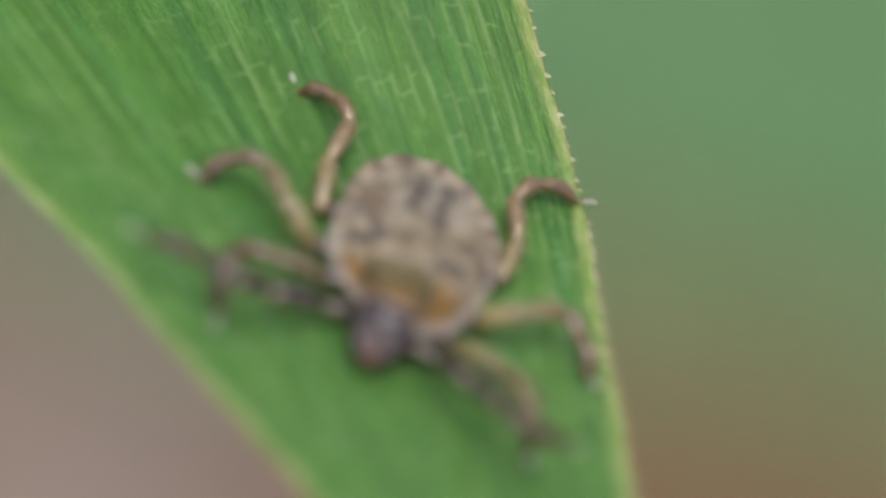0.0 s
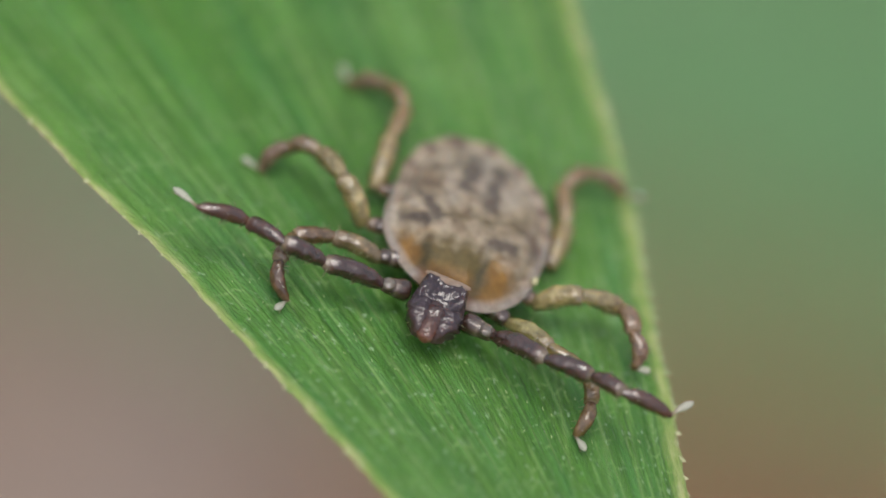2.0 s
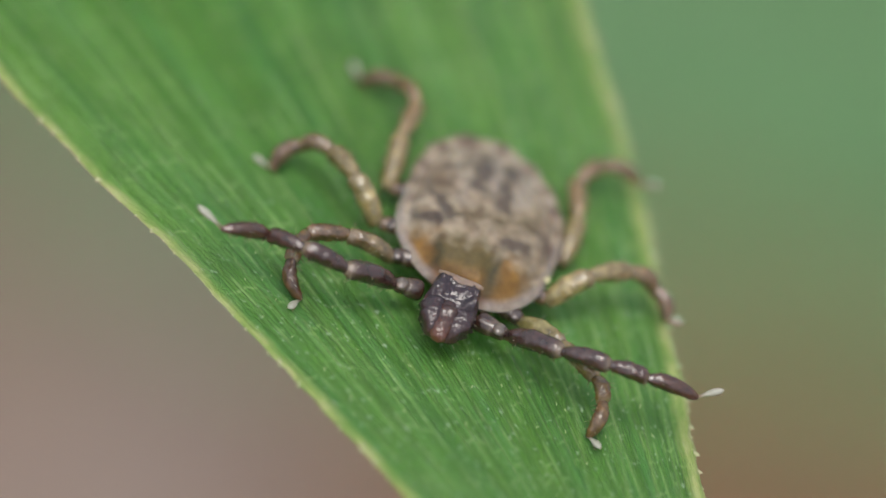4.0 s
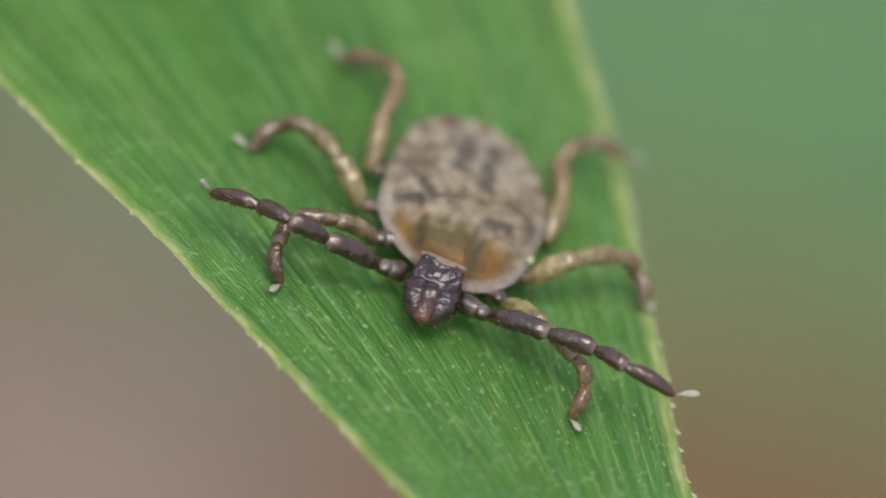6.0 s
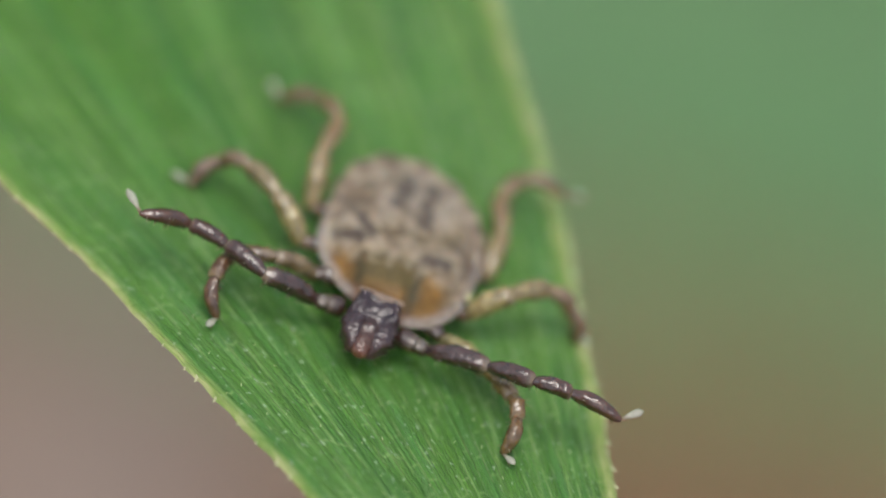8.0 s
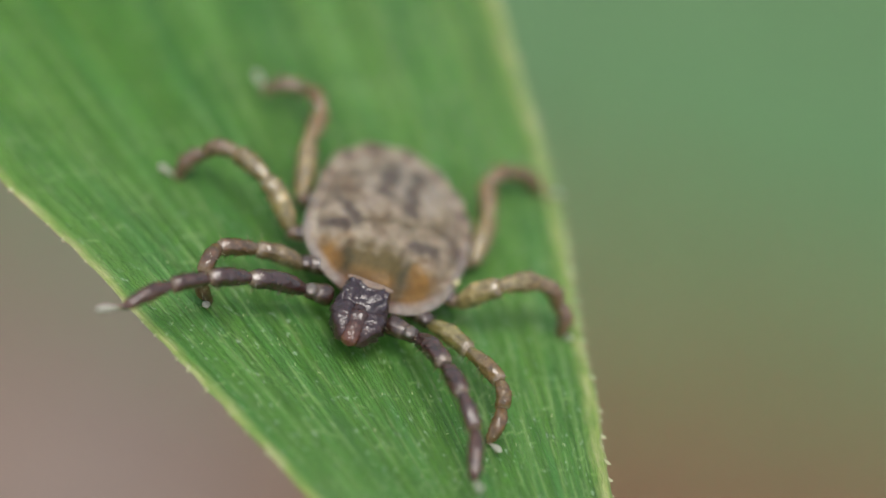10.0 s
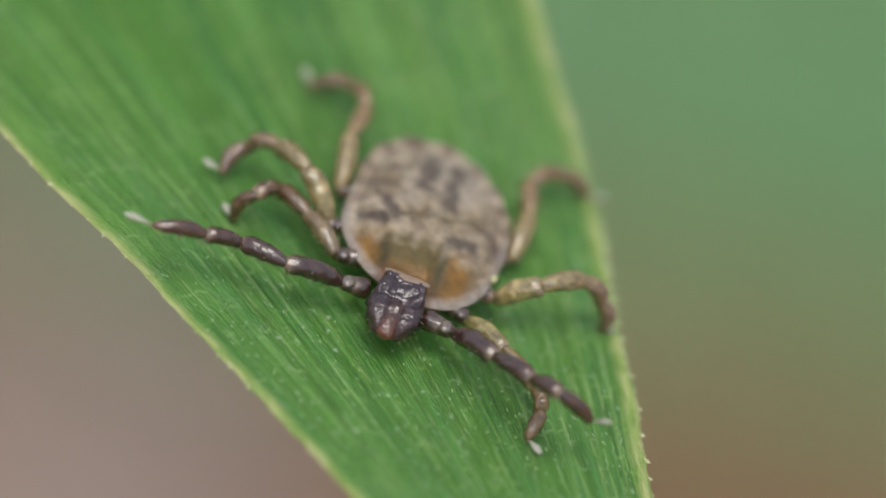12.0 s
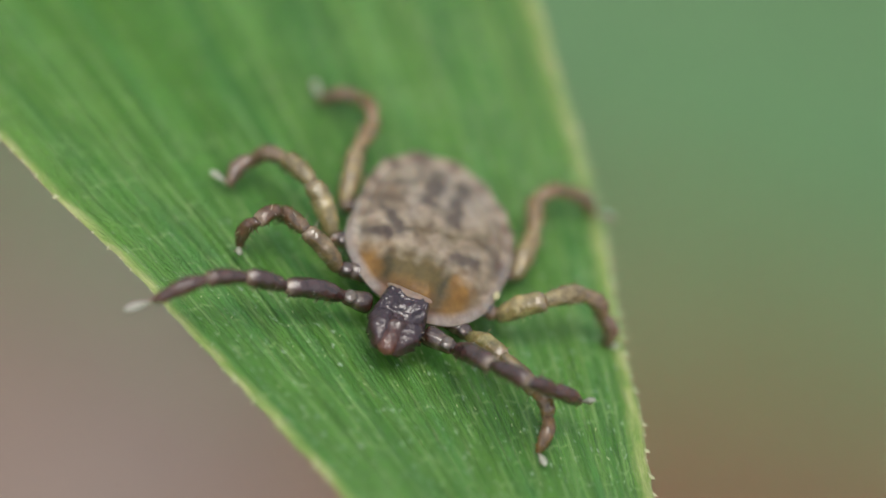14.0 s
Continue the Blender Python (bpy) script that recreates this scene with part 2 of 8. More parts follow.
def scatter_leaves(name, label, material, count, seed, where, size):
    """Loose dry leaves lying on the soil, in one object."""
    rnd = random.Random(seed)
    verts, faces = [], []
    made = 0
    while made < count:
        x, y = where(rnd)
        made += 1
        ln, wd, a = rnd.uniform(*size), rnd.uniform(0.0018, 0.0040), rnd.uniform(0, 6.28)
        z = GROUND_Z + 0.0035 + rnd.uniform(0, 0.002)
        tx, ty = rnd.uniform(-0.2, 0.2), rnd.uniform(-0.2, 0.2)
        s = len(verts)
        for u, half in ((-0.5, 0.1), (-0.25, 0.8), (0.1, 1.0), (0.35, 0.6), (0.5, 0.08)):
            for v in (-half, 0, half):
                px, py = u * ln, v * wd
                verts.append((x + px * math.cos(a) - py * math.sin(a), y + px * math.sin(a) + py * math.cos(a),
                              z + px * tx + py * ty + abs(v) * wd * 0.35))
        for r in range(4):
            for c in range(2):
                k = s + r * 3 + c
                faces.append((k, k + 1, k + 4, k + 3))
    tagged(mesh_object(name, verts, faces, material), label, "leaf litter", kind="stuff")


def grass_edge(x):
    """Where the low grass begins, in y."""
    return 0.1430 + 0.15 * x


def build_litter():
    scatter_leaves("leaf_litter", "pale dry leaf litter lying on soil", LITTER, 700, 4,
                   lambda r: (r.uniform(-0.30, 0.30), r.uniform(-0.2, 0.5)), (0.005, 0.014))
    # a drift of fallen leaves, redder than the rest
    def drift(r):
        x = 0.003 + abs(r.gauss(0, 0.030))
        return x, grass_edge(x) - 0.0065 - abs(r.gauss(0, 0.012))

    scatter_leaves("fallen_leaves", "drift of reddish brown fallen leaves on soil", RED_LITTER, 2600, 6, drift, (0.003, 0.007))


def build_low_grass():
    rnd = random.Random(9)
    verts, faces = [], []
    made = 0
    while made < 9000:
        x, y = rnd.uniform(-0.07, 0.09), rnd.uniform(0.12, 0.27)
        edge = grass_edge(x) + 0.002 * noise.noise((x * 150, y * 150, 2))
        if y < edge or (y < edge + 0.005 and rnd.random() > (y - edge) / 0.005):
            continue
        made += 1
        h, wd, a = rnd.uniform(0.003, 0.007), rnd.uniform(0.0010, 0.0022), rnd.uniform(0, 6.28)
        lean = rnd.uniform(0.8, 2.2)
        s = len(verts)
        for k, u in enumerate((0, 0.4, 0.75, 1.0)):
            out = lean * h * u * u
            half = wd * (1 - u * u) + 0.0001
            for v in (-half, half):
                verts.append((x + out * math.cos(a) - v * math.sin(a), y + out * math.sin(a) + v * math.cos(a),
                              GROUND_Z + 0.002 + h * u * (0.8 - 0.28 * lean * u)))
        for r in range(3):
            k = s + 2 * r
            faces.append((k, k + 1, k + 3, k + 2))
    ob = mesh_object("low_grass", verts, faces, GRASS)
    tagged(ob, "low green grass and moss growing on soil", "grass", kind="stuff")


# ---- the grass blade that carries the tick ----
TIP = np.array((6.8, -8.8))
ALONG = np.array((-0.622, 0.783))
RIGHT = np.array((0.783, 0.622))
BLADE_END = 118.0


def smooth(a, b, x):
    u = min(1.0, max(0.0, (x - a) / (b - a)))
    return u * u * (3 - 2 * u)


def eased(k, power, u, knee, reach):
    """k * u ** power up to the knee, then levelling off."""
    if u <= knee:
        return k * max(0.0, u) ** power
    return k * knee ** power + k * power * knee ** (power - 1) * reach * (1 - math.exp(-(u - knee) / reach))


def half_widths(s):
    """Half widths of the blade, towards its two margins, s mm from the tip."""
    def grow(s, slope, first, knee, reach):
        if s < knee:
            return first + slope * s
        return first + slope * (knee + reach * (1 - math.exp(-(s - knee) / reach)))
    l, r = grow(s, 0.32, 0.0, 19, 16), min(grow(s, 0.239, 0.66, 19, 18), 0.40 * s)
    # the one margin swells a little away from the tip, the other narrows towards it
    l += 0.11 * smooth(11.9, 13.4, s)
    r += 0.08 * smooth(9.6, 11.6, s) - 0.10 * smooth(9.2, 6.2, s)
    r -= eased(0.085, 1.85, s - 11.6, 4.6, 1.5)
    close = 1 - max(0.0, (s - 60) / (BLADE_END - 60)) ** 1.5 * 0.80
    return l * close, r * close


def blade_z(s, q):
    # behind the tick the one side of the blade lifts
    z = eased(0.14, 1.75, s - 11.5, 5.0, 6.0) * smooth(-0.3, 1.0, q)
    if s > 24:
        z += 9 * ((s - 24) / 94) ** 1.6
    if s < 6:
        z -= 0.03 * (6 - s) ** 2
    return z - 0.03 * math.cos(q * 5.0) + 0.01 - 0.03 * abs(q) ** 4


def blade_point(s, q):
    l, r = half_widths(s)
    lat = q * (r if q > 0 else l)
    p = TIP + ALONG * s + RIGHT * lat
    # the margins wander a little
    if abs(q) > 0.9:
        k = (0.05 * noise.noise((s * 0.9, 3 * (q > 0), 5)) + 0.035 * noise.noise((s * 3.5, 3 * (q > 0), 8))) * (abs(q) - 0.9) * 10
        p = p + RIGHT * k * (1 if q > 0 else -1)
    return p[0], p[1], blade_z(s, q)


def build_plant():
    plant = thing("grass_plant", "green grass plant with one long pale-edged leaf blade", "grass")
    rows = np.r_[np.linspace(0.05, 26, 230), np.linspace(27.5, BLADE_END, 46)]
    qs = np.linspace(-1, 1, 361)
    under = np.linspace(0.985, -0.985, 25)
    verts, uvs, margin, vein = [], [], [], []
    for s in rows:
        for q in qs:
            x, y, z = blade_point(s, q)
            ridge = 0.010 * noise.noise((q * 46, s * 0.02, 1.3)) + 0.006 * noise.noise((q * 110, s * 0.03, 7.7))
            edge = max(0.0, (abs(q) - 0.955) / 0.045)
            bead = 0.016 * math.sin(min(1, edge) * math.pi)
            verts.append((x * MM, y * MM, (z + ridge * (1 - edge) + bead) * MM))
            uvs.append((q * 3.6, s))
            l, r = half_widths(s)
            away = (1 - abs(q)) * (r if q > 0 else l)
            band = 0.29 + 0.05 * noise.noise((s * 0.6, q, 2.0))
            if q < 0:
                band *= 0.74
            margin.append(min(1, max(0, (band - away) / 0.15)))
            lines = max(math.exp(-((away - d - 0.02 * noise.noise((s * 0.4, d * 9, 4.0))) / 0.034) ** 2) for d in (0.40, 0.74, 1.18, 1.75))
            vein.append(lines * (0.55 + 0.45 * noise.noise((s * 0.8, away * 3, 6.0))) * (1.0 if q > 0 else 0.35))
        for q in under:
            x, y, z = blade_point(s, q)
            verts.append((x * MM, y * MM, (z - 0.12 + 0.105 * abs(q) ** 12) * MM))
            uvs.append((q * 3.6, s))
            margin.append(0.3 + 0.7 * abs(q) ** 20)
            vein.append(0.0)
    w = len(qs) + len(under)
    faces = []
    for j in range(len(rows) - 1):
        for i in range(w):
            a, b = j * w + i, j * w + (i + 1) % w
            faces.append((a, b, b + w, a + w))
    blade = mesh_object("leaf_blade", verts, faces, LEAF, plant, "green ribbed leaf blade with pale yellow toothed margins")
    me = blade.data
    layer = me.uv_layers.new(name="UVMap")
    idx = np.empty(len(me.loops), int)
    me.loops.foreach_get("vertex_index", idx)
    layer.data.foreach_set("uv", np.asarray(uvs)[idx].ravel().tolist())
    at = me.attributes.new("margin", "FLOAT", "POINT")
    at.data.foreach_set("value", margin)
    me.attributes.new("vein", "FLOAT", "POINT").data.foreach_set("value", vein)
    # the stalk that the blade grows from
    foot = TIP + ALONG * (BLADE_END + 1)
    pts = [(foot[0] * MM, foot[1] * MM, z) for z in np.linspace(GROUND_Z - 0.002, 0.03, 24)]
    v, f = tube(pts, [0.0026 - 0.0004 * i / 23 + (0.0006 if i % 8 == 4 else 0) for i in range(24)], 20)
    stalk = mesh_object("stalk", v, f, LEAF, plant, "round green jointed stalk")
    # teeth on both margins
    tv = [(-0.10, -0.100, 0.01), (-0.10, 0.08, 0.01), (-0.06, 0, 0.042), (-0.06, 0, -0.035), (0.085, 0.06, 0.0), (0.028, 0.0, 0.020)]
    tf = [(0, 2, 5), (2, 1, 4), (2, 4, 5), (0, 5, 4), (0, 4, 3), (3, 4, 1), (0, 3, 1, 2)]
    tooth = bpy.data.meshes.new("tooth")
    tooth.from_pydata([tuple(c * MM for c in v) for v in tv], [], tf)
    tooth.materials.append(EDGE_TOOTH)
    rnd = random.Random(2)
    for q, gap in ((-1.0, 0.33), (1.0, 0.22)):
        s = 2.0
        while s < 22:
            x, y, z = blade_point(s, q)
            x2, y2, _ = blade_point(s + 0.3, q)
            out = math.degrees(math.atan2(y2 - y, x2 - x)) + (-90 if q > 0 else 90)
            ob = new("tooth", tooth)
            ob.parent = blade
            k = rnd.uniform(0.5, 1.1) * (0.60 if q < 0 else 0.80)
            ob.matrix_basis = mm(x, y, z - 0.005, rnd.uniform(-25, 25), rnd.uniform(-20, 10), out) @ Matrix.Diagonal((k, k if q < 0 else -k, k, 1))
            s += gap * rnd.uniform(0.6, 1.5)
    # tiny pale hairs scattered on the upper face
    verts, faces = [], []
    for i in range(150):
        s, q = rnd.uniform(3, 12), rnd.uniform(-0.93, 0.93)
        x, y, z = blade_point(s, q)
        a, ln, r = rnd.gauss(2.2, 0.5), rnd.uniform(0.02, 0.05), rnd.uniform(0.004, 0.008)
        n0 = len(verts)
        for u, rr in ((0, r), (0.6, r * 0.8), (1, r * 0.15)):
            c = np.array((x + math.cos(a) * ln * u, y + math.sin(a) * ln * u, z + 0.008 + ln * 0.55 * u))
            for k in range(4):
                b = k * math.pi / 2
                verts.append((c + np.array((-math.sin(a) * math.cos(b), math.cos(a) * math.cos(b), math.sin(b))) * rr) * MM)
        for j in range(2):
            for k in range(4):
                faces.append((n0 + j * 4 + k, n0 + j * 4 + (k + 1) % 4, n0 + j * 4 + 4 + (k + 1) % 4, n0 + j * 4 + 4 + k))
    tagged(mesh_object("leaf_hair", verts, faces, TOOTH, blade), "fine short pale leaf hairs", kind="stuff")
    return blade


# ---- the tick ----
MID = 0.22
DARK, CREAM, TAN, ORANGE, RIM, PALE_BACK = (np.array(c) for c in (
    (0.048, 0.038, 0.036), (0.325, 0.265, 0.190), (0.130, 0.090, 0.058), (0.195, 0.105, 0.028), (0.295, 0.255, 0.225), (0.42, 0.365, 0.30)))


def body_edge(a):
    """Distance from the middle of the body to its rim at the bearing a, 0 towards the hind end."""
    return (1.391 + 0.068 * math.cos(a) + 0.030 * math.sin(a) + 0.220 * math.cos(2 * a) - 0.066 * math.sin(2 * a)
            + 0.027 * math.cos(3 * a) - 0.045 * math.sin(4 * a))


def spot(x, v, cx, cv, rx, rv, turn=0.0):
    c, s = math.cos(turn), math.sin(turn)
    dx, dv = x - cx, v - cv
    a, b = (dx * c + dv * s) / rx, (-dx * s + dv * c) / rv
    return math.exp(-(a * a + b * b) ** 1.5)


# streaks of the back: two ends across and along the body, half width, strength
DARK_STREAKS = (
    (-0.15, 1.02, -0.19, 0.42, 0.16, 1.0), (0.17, 0.95, 0.21, 0.18, 0.15, 1.0), (-0.62, 0.68, -0.25, 0.82, 0.12, 0.60),
    (-0.72, 0.06, -0.41, -0.38, 0.09, 0.95), (-0.90, -0.38, -0.56, -0.44, 0.075, 0.85), (-0.52, 0.25, -0.36, -0.10, 0.05, 0.35),
    (-1.05, 0.42, -0.80, 0.22, 0.13, 0.70), (0.40, -0.50, 0.72, -0.36, 0.085, 0.95), (1.08, -0.14, 0.92, -0.02, 0.12, 0.80),
    (0.62, 0.90, 0.50, 0.55, 0.07, 0.35))
OLIVE_STREAKS = (
    (-0.30, -0.27, 0.22, -0.14, 0.08, 0.75), (0.22, -0.14, 0.65, 0.02, 0.08, 0.75), (0.65, 0.02, 0.74, 0.45, 0.09, 0.55), (0.28, -0.32, 0.55, -0.22, 0.06, 0.45))
PALE_STREAKS = (
    (0.00, 1.15, 0.03, 0.40, 0.09, 0.60), (-0.40, 0.55, -0.33, 0.05, 0.10, 0.50), (0.46, 0.95, 0.42, 0.30, 0.10, 0.50),
    (0.36, 1.32, 0.78, 0.95, 0.17, 0.55), (-1.02, -0.35, -1.00, -0.62, 0.11, 0.60), (-0.88, -0.05, -0.62, -0.25, 0.06, 0.50))


def streak(x, v, x0, v0, x1, v1, wide, strength):
    """How strongly a streak with soft, uneven edges colours a point."""
    x += 0.07 * noise.noise((x * 4.5, v * 4.5, 11.0))
    v += 0.07 * noise.noise((x * 4.5, v * 4.5, 17.0))
    dx, dv = x1 - x0, v1 - v0
    u = min(1.0, max(0.0, ((x - x0) * dx + (v - v0) * dv) / (dx * dx + dv * dv)))
    away = math.hypot(x - x0 - u * dx, v - v0 - u * dv) / (wide * (1.15 + 0.7 * noise.noise((x * 5, v * 5, 2.0))))
    return strength * math.exp(-away ** 1.7) * (1 + 0.3 * noise.noise((x * 9, v * 9, 5.0)))


def body_tint(x, v, r):
    """Colour of the back at x across and v along the body, r from the middle to the rim."""
    n1 = noise.noise((x * 3.2, v * 3.2, 4.0))
    n2 = noise.noise((x * 8.0, v * 8.0, 6.0))
    ang = math.atan2(x, v + 1.5)
    rays = noise.noise((ang * 7.5 + 0.5 * n1, v * 1.3, 1.0)) + 0.5 * n2
    c = CREAM * (1 + 0.22 * n1 + 0.10 * n2)
    c = c + (TAN - c) * min(0.85, max(0, 0.22 + 1.1 * rays))
    # paler towards the hind end: the extra skylight there is put into the colour
    c = c + (PALE_BACK - c) * 0.35 * smooth(0.2, 1.2, v)
    for st in PALE_STREAKS:
        c = c + (PALE_BACK - c) * streak(x, v, *st)
    for st in OLIVE_STREAKS:
        c = c + (np.array((0.095, 0.072, 0.038)) - c) * streak(x, v, *st)
    d = max(streak(x, v, *st) for st in DARK_STREAKS) * (0.95 + 0.4 * n2)
    c = c + (DARK - c) * min(0.80, max(0, d))
    # festoons round the hind rim
    if v > -0.1 and r > 0.68:
        k = 0.5 + 0.5 * math.cos(math.atan2(x, v - 0.1) * 19 + 1.6 * n1)
        deep = min(1, (r - 0.68) * 5.5)
        k = k * deep * min(1.0, max(0.55, 1.0 + 0.9 * noise.noise((x * 2.4, v * 2.4, 17))))
        pale = deep * 0.45
        c = c * (1 - pale) + np.array((0.36, 0.295, 0.22)) * pale
        c = c * (1 - 0.85 * k) + np.array((0.095, 0.058, 0.046)) * 0.85 * k
    # orange shield behind the head
    front = min(1, max(0, (-0.51 - v + 0.12 * noise.noise((x * 4, 0, 3)) + 0.10 * n2 - 0.14 * max(0.0, x) ** 2) * 3.2))
    o = ORANGE * (1.0 + 0.4 * n1 + 0.15 * n2)
    # olive in the middle, greyer on the one flank
    olive = smooth(-1.20, -0.95, v) * smooth(0.52, 0.34, abs(x))
    o = o + (np.array((0.090, 0.072, 0.026)) - o) * 0.9 * olive
    o = o + (np.array((0.165, 0.125, 0.082)) - o) * 0.85 * smooth(0.70, 0.92, x)
    bars = max(streak(x, v, -0.47, -0.66, -0.37, -1.16, 0.075, 0.9), streak(x, v, 0.41, -0.66, 0.37, -1.38, 0.085, 0.9),
               streak(x, v, -0.45, -0.66, 0.40, -0.62, 0.06, 0.55))
    o = o + (np.array((0.055, 0.046, 0.020)) - o) * bars
    c = c * (1 - front) + o * front
    brown = max(streak(x, v, -0.42, -1.28, -0.44, -1.50, 0.11, 0.8), streak(x, v, 0.34, -1.42, 0.46, -1.52, 0.10, 0.8))
    c = c + (np.array((0.11, 0.045, 0.030)) - c) * brown
    # smooth pale rim along the front half
    rim = (0.85 + 0.4 * noise.noise((x * 5, v * 5, 9))) * min(1, max(0, (r - 0.88) * 12)) * min(1, max(0, (0.35 - v) * 4)) * min(1, max(0, (abs(x) - 0.28) * 5))
    return c * (1 - rim) + RIM * rim


def body_surface(r, a):
    """A point of the back: r 0..1 from the middle to the rim, a the way round."""
    edge = body_edge(a) * (1 + (0.008 * math.cos(19 * a) if math.cos(a) > 0.05 else 0)) * r
    return edge * math.sin(a), edge * math.cos(a)


def place_body(x, v, z):
    t = radians(2.5)
    c, s = math.cos(t), math.sin(t)
    return ((MID - 0.03 + x * c - v * s) * MM, (0.36 + x * s + v * c) * MM, z * MM)


def build_body(tick):
    nr, na = 90, 256
    verts, tint, faces = [], [], []
    rays = [body_surface(1.0, 2 * math.pi * k / na) for k in range(na)]

    def back_z(x, v, r):
        z = 0.47 + 0.40 * (1 - r ** 2.6)
        z -= 0.05 * math.exp(-((r - 0.84) / 0.05) ** 2) * (1 if v > -0.4 else 0.7)
        z += 0.022 * math.exp(-((r - 0.95) / 0.05) ** 2)
        z -= 0.008 * max(streak(x, v, *st) for st in OLIVE_STREAKS)
        for gx in (-0.52, 0.36):
            z -= 0.022 * spot(x, v, gx, -1.0, 0.11, 0.32)
        if v > 0:
            for gx in (-0.42, 0.0, 0.42):
                z -= 0.035 * spot(x, v, gx * (1 + 0.2 * v), 0.95, 0.08, 0.40)
        z += 0.014 * noise.noise((x * 4, v * 4, 1)) + 0.003 * noise.noise((x * 14, v * 14, 1))
        if v > 0 and r > 0.85:
            z += 0.014 * math.cos(19 * math.atan2(x, v))
        return z + 0.05 * (v / 1.64)

    for j in range(nr + 1):
        r = (j / nr) ** 0.8
        for k in range(na):
            ex, ev = rays[k]
            x, v = ex * r, ev * r
            verts.append(place_body(x, v, back_z(x, v, r)))
            tint.append(body_tint(x, v, r))
    for r, z in ((0.985, 0.40), (0.93, 0.31), (0.8, 0.24), (0.5, 0.20), (0.02, 0.19)):
        for k in range(na):
            ex, ev = rays[k]
            verts.append(place_body(ex * r, ev * r, z))
            tint.append(np.array((0.20, 0.14, 0.09)))
    for j in range(nr + 5):
        for k in range(na):
            a, b = j * na + k, j * na + (k + 1) % na
            faces.append((a + na, b + na, b, a))
    mesh_object("body", verts, faces, SHELL, tick, "flat oval mottled cream and brown body with pale rim", tint=tint)


def blob(cx, cy, cz, rx, ry, rz, colour, tip=None, n=14, m=20, tilt=0.0, power=1.0):
    """An egg-shaped lump, with its tint."""
    verts, faces, tint = [], [], []
    c, s = math.cos(tilt), math.sin(tilt)
    for i in range(n + 1):
        a = math.pi * i / n
        for k in range(m):
            b = 2 * math.pi * k / m
            w = math.sin(a) ** power
            x, y, z = rx * w * math.cos(b), -ry * math.cos(a), rz * w * math.sin(b)
            y, z = y * c - z * s, y * s + z * c
            verts.append(((cx + x) * MM, (cy + y) * MM, (cz + z) * MM))
            t = 0.5 - 0.5 * math.cos(a)
            tint.append(np.array(colour) if tip is None else np.array(colour) * t + np.array(tip) * (1 - t))
    for i in range(n):
        for k in range(m):
            p, q = i * m + k, i * m + (k + 1) % m
            faces.append((p, q, q + m, p + m))
    return verts, faces, tint


def join(*pieces):
    verts, faces, tint = [], [], []
    for v, f, t in pieces:
        o = len(verts)
        verts += v
        tint += t
        faces += [tuple(i + o for i in face) for face in f]
    return verts, faces, tint


def bristles(rnd, spots, length, colour=(0.55, 0.46, 0.28), r=0.0055):
    """Thin tapering bristles: each of spots is a foot and a direction, in mm."""
    verts, faces, tint = [], [], []
    for foot, way in spots:
        foot, way = np.asarray(foot, float), np.asarray(way, float)
        way = way / np.linalg.norm(way)
        side = np.cross(way, (0.3, 0.5, 0.8))
        side = side / np.linalg.norm(side)
        up = np.cross(way, side)
        ln = length * rnd.uniform(0.6, 1.3)
        n0 = len(verts)
        for k in range(3):
            a = 2 * math.pi * k / 3
            verts.append((foot + r * (math.cos(a) * side + math.sin(a) * up)) * MM)
        verts.append((foot + way * ln) * MM)
        tint += [np.array(colour)] * 4
        faces += [(n0, n0 + 1, n0 + 3), (n0 + 1, n0 + 2, n0 + 3), (n0 + 2, n0, n0 + 3)]
    return verts, faces, tint


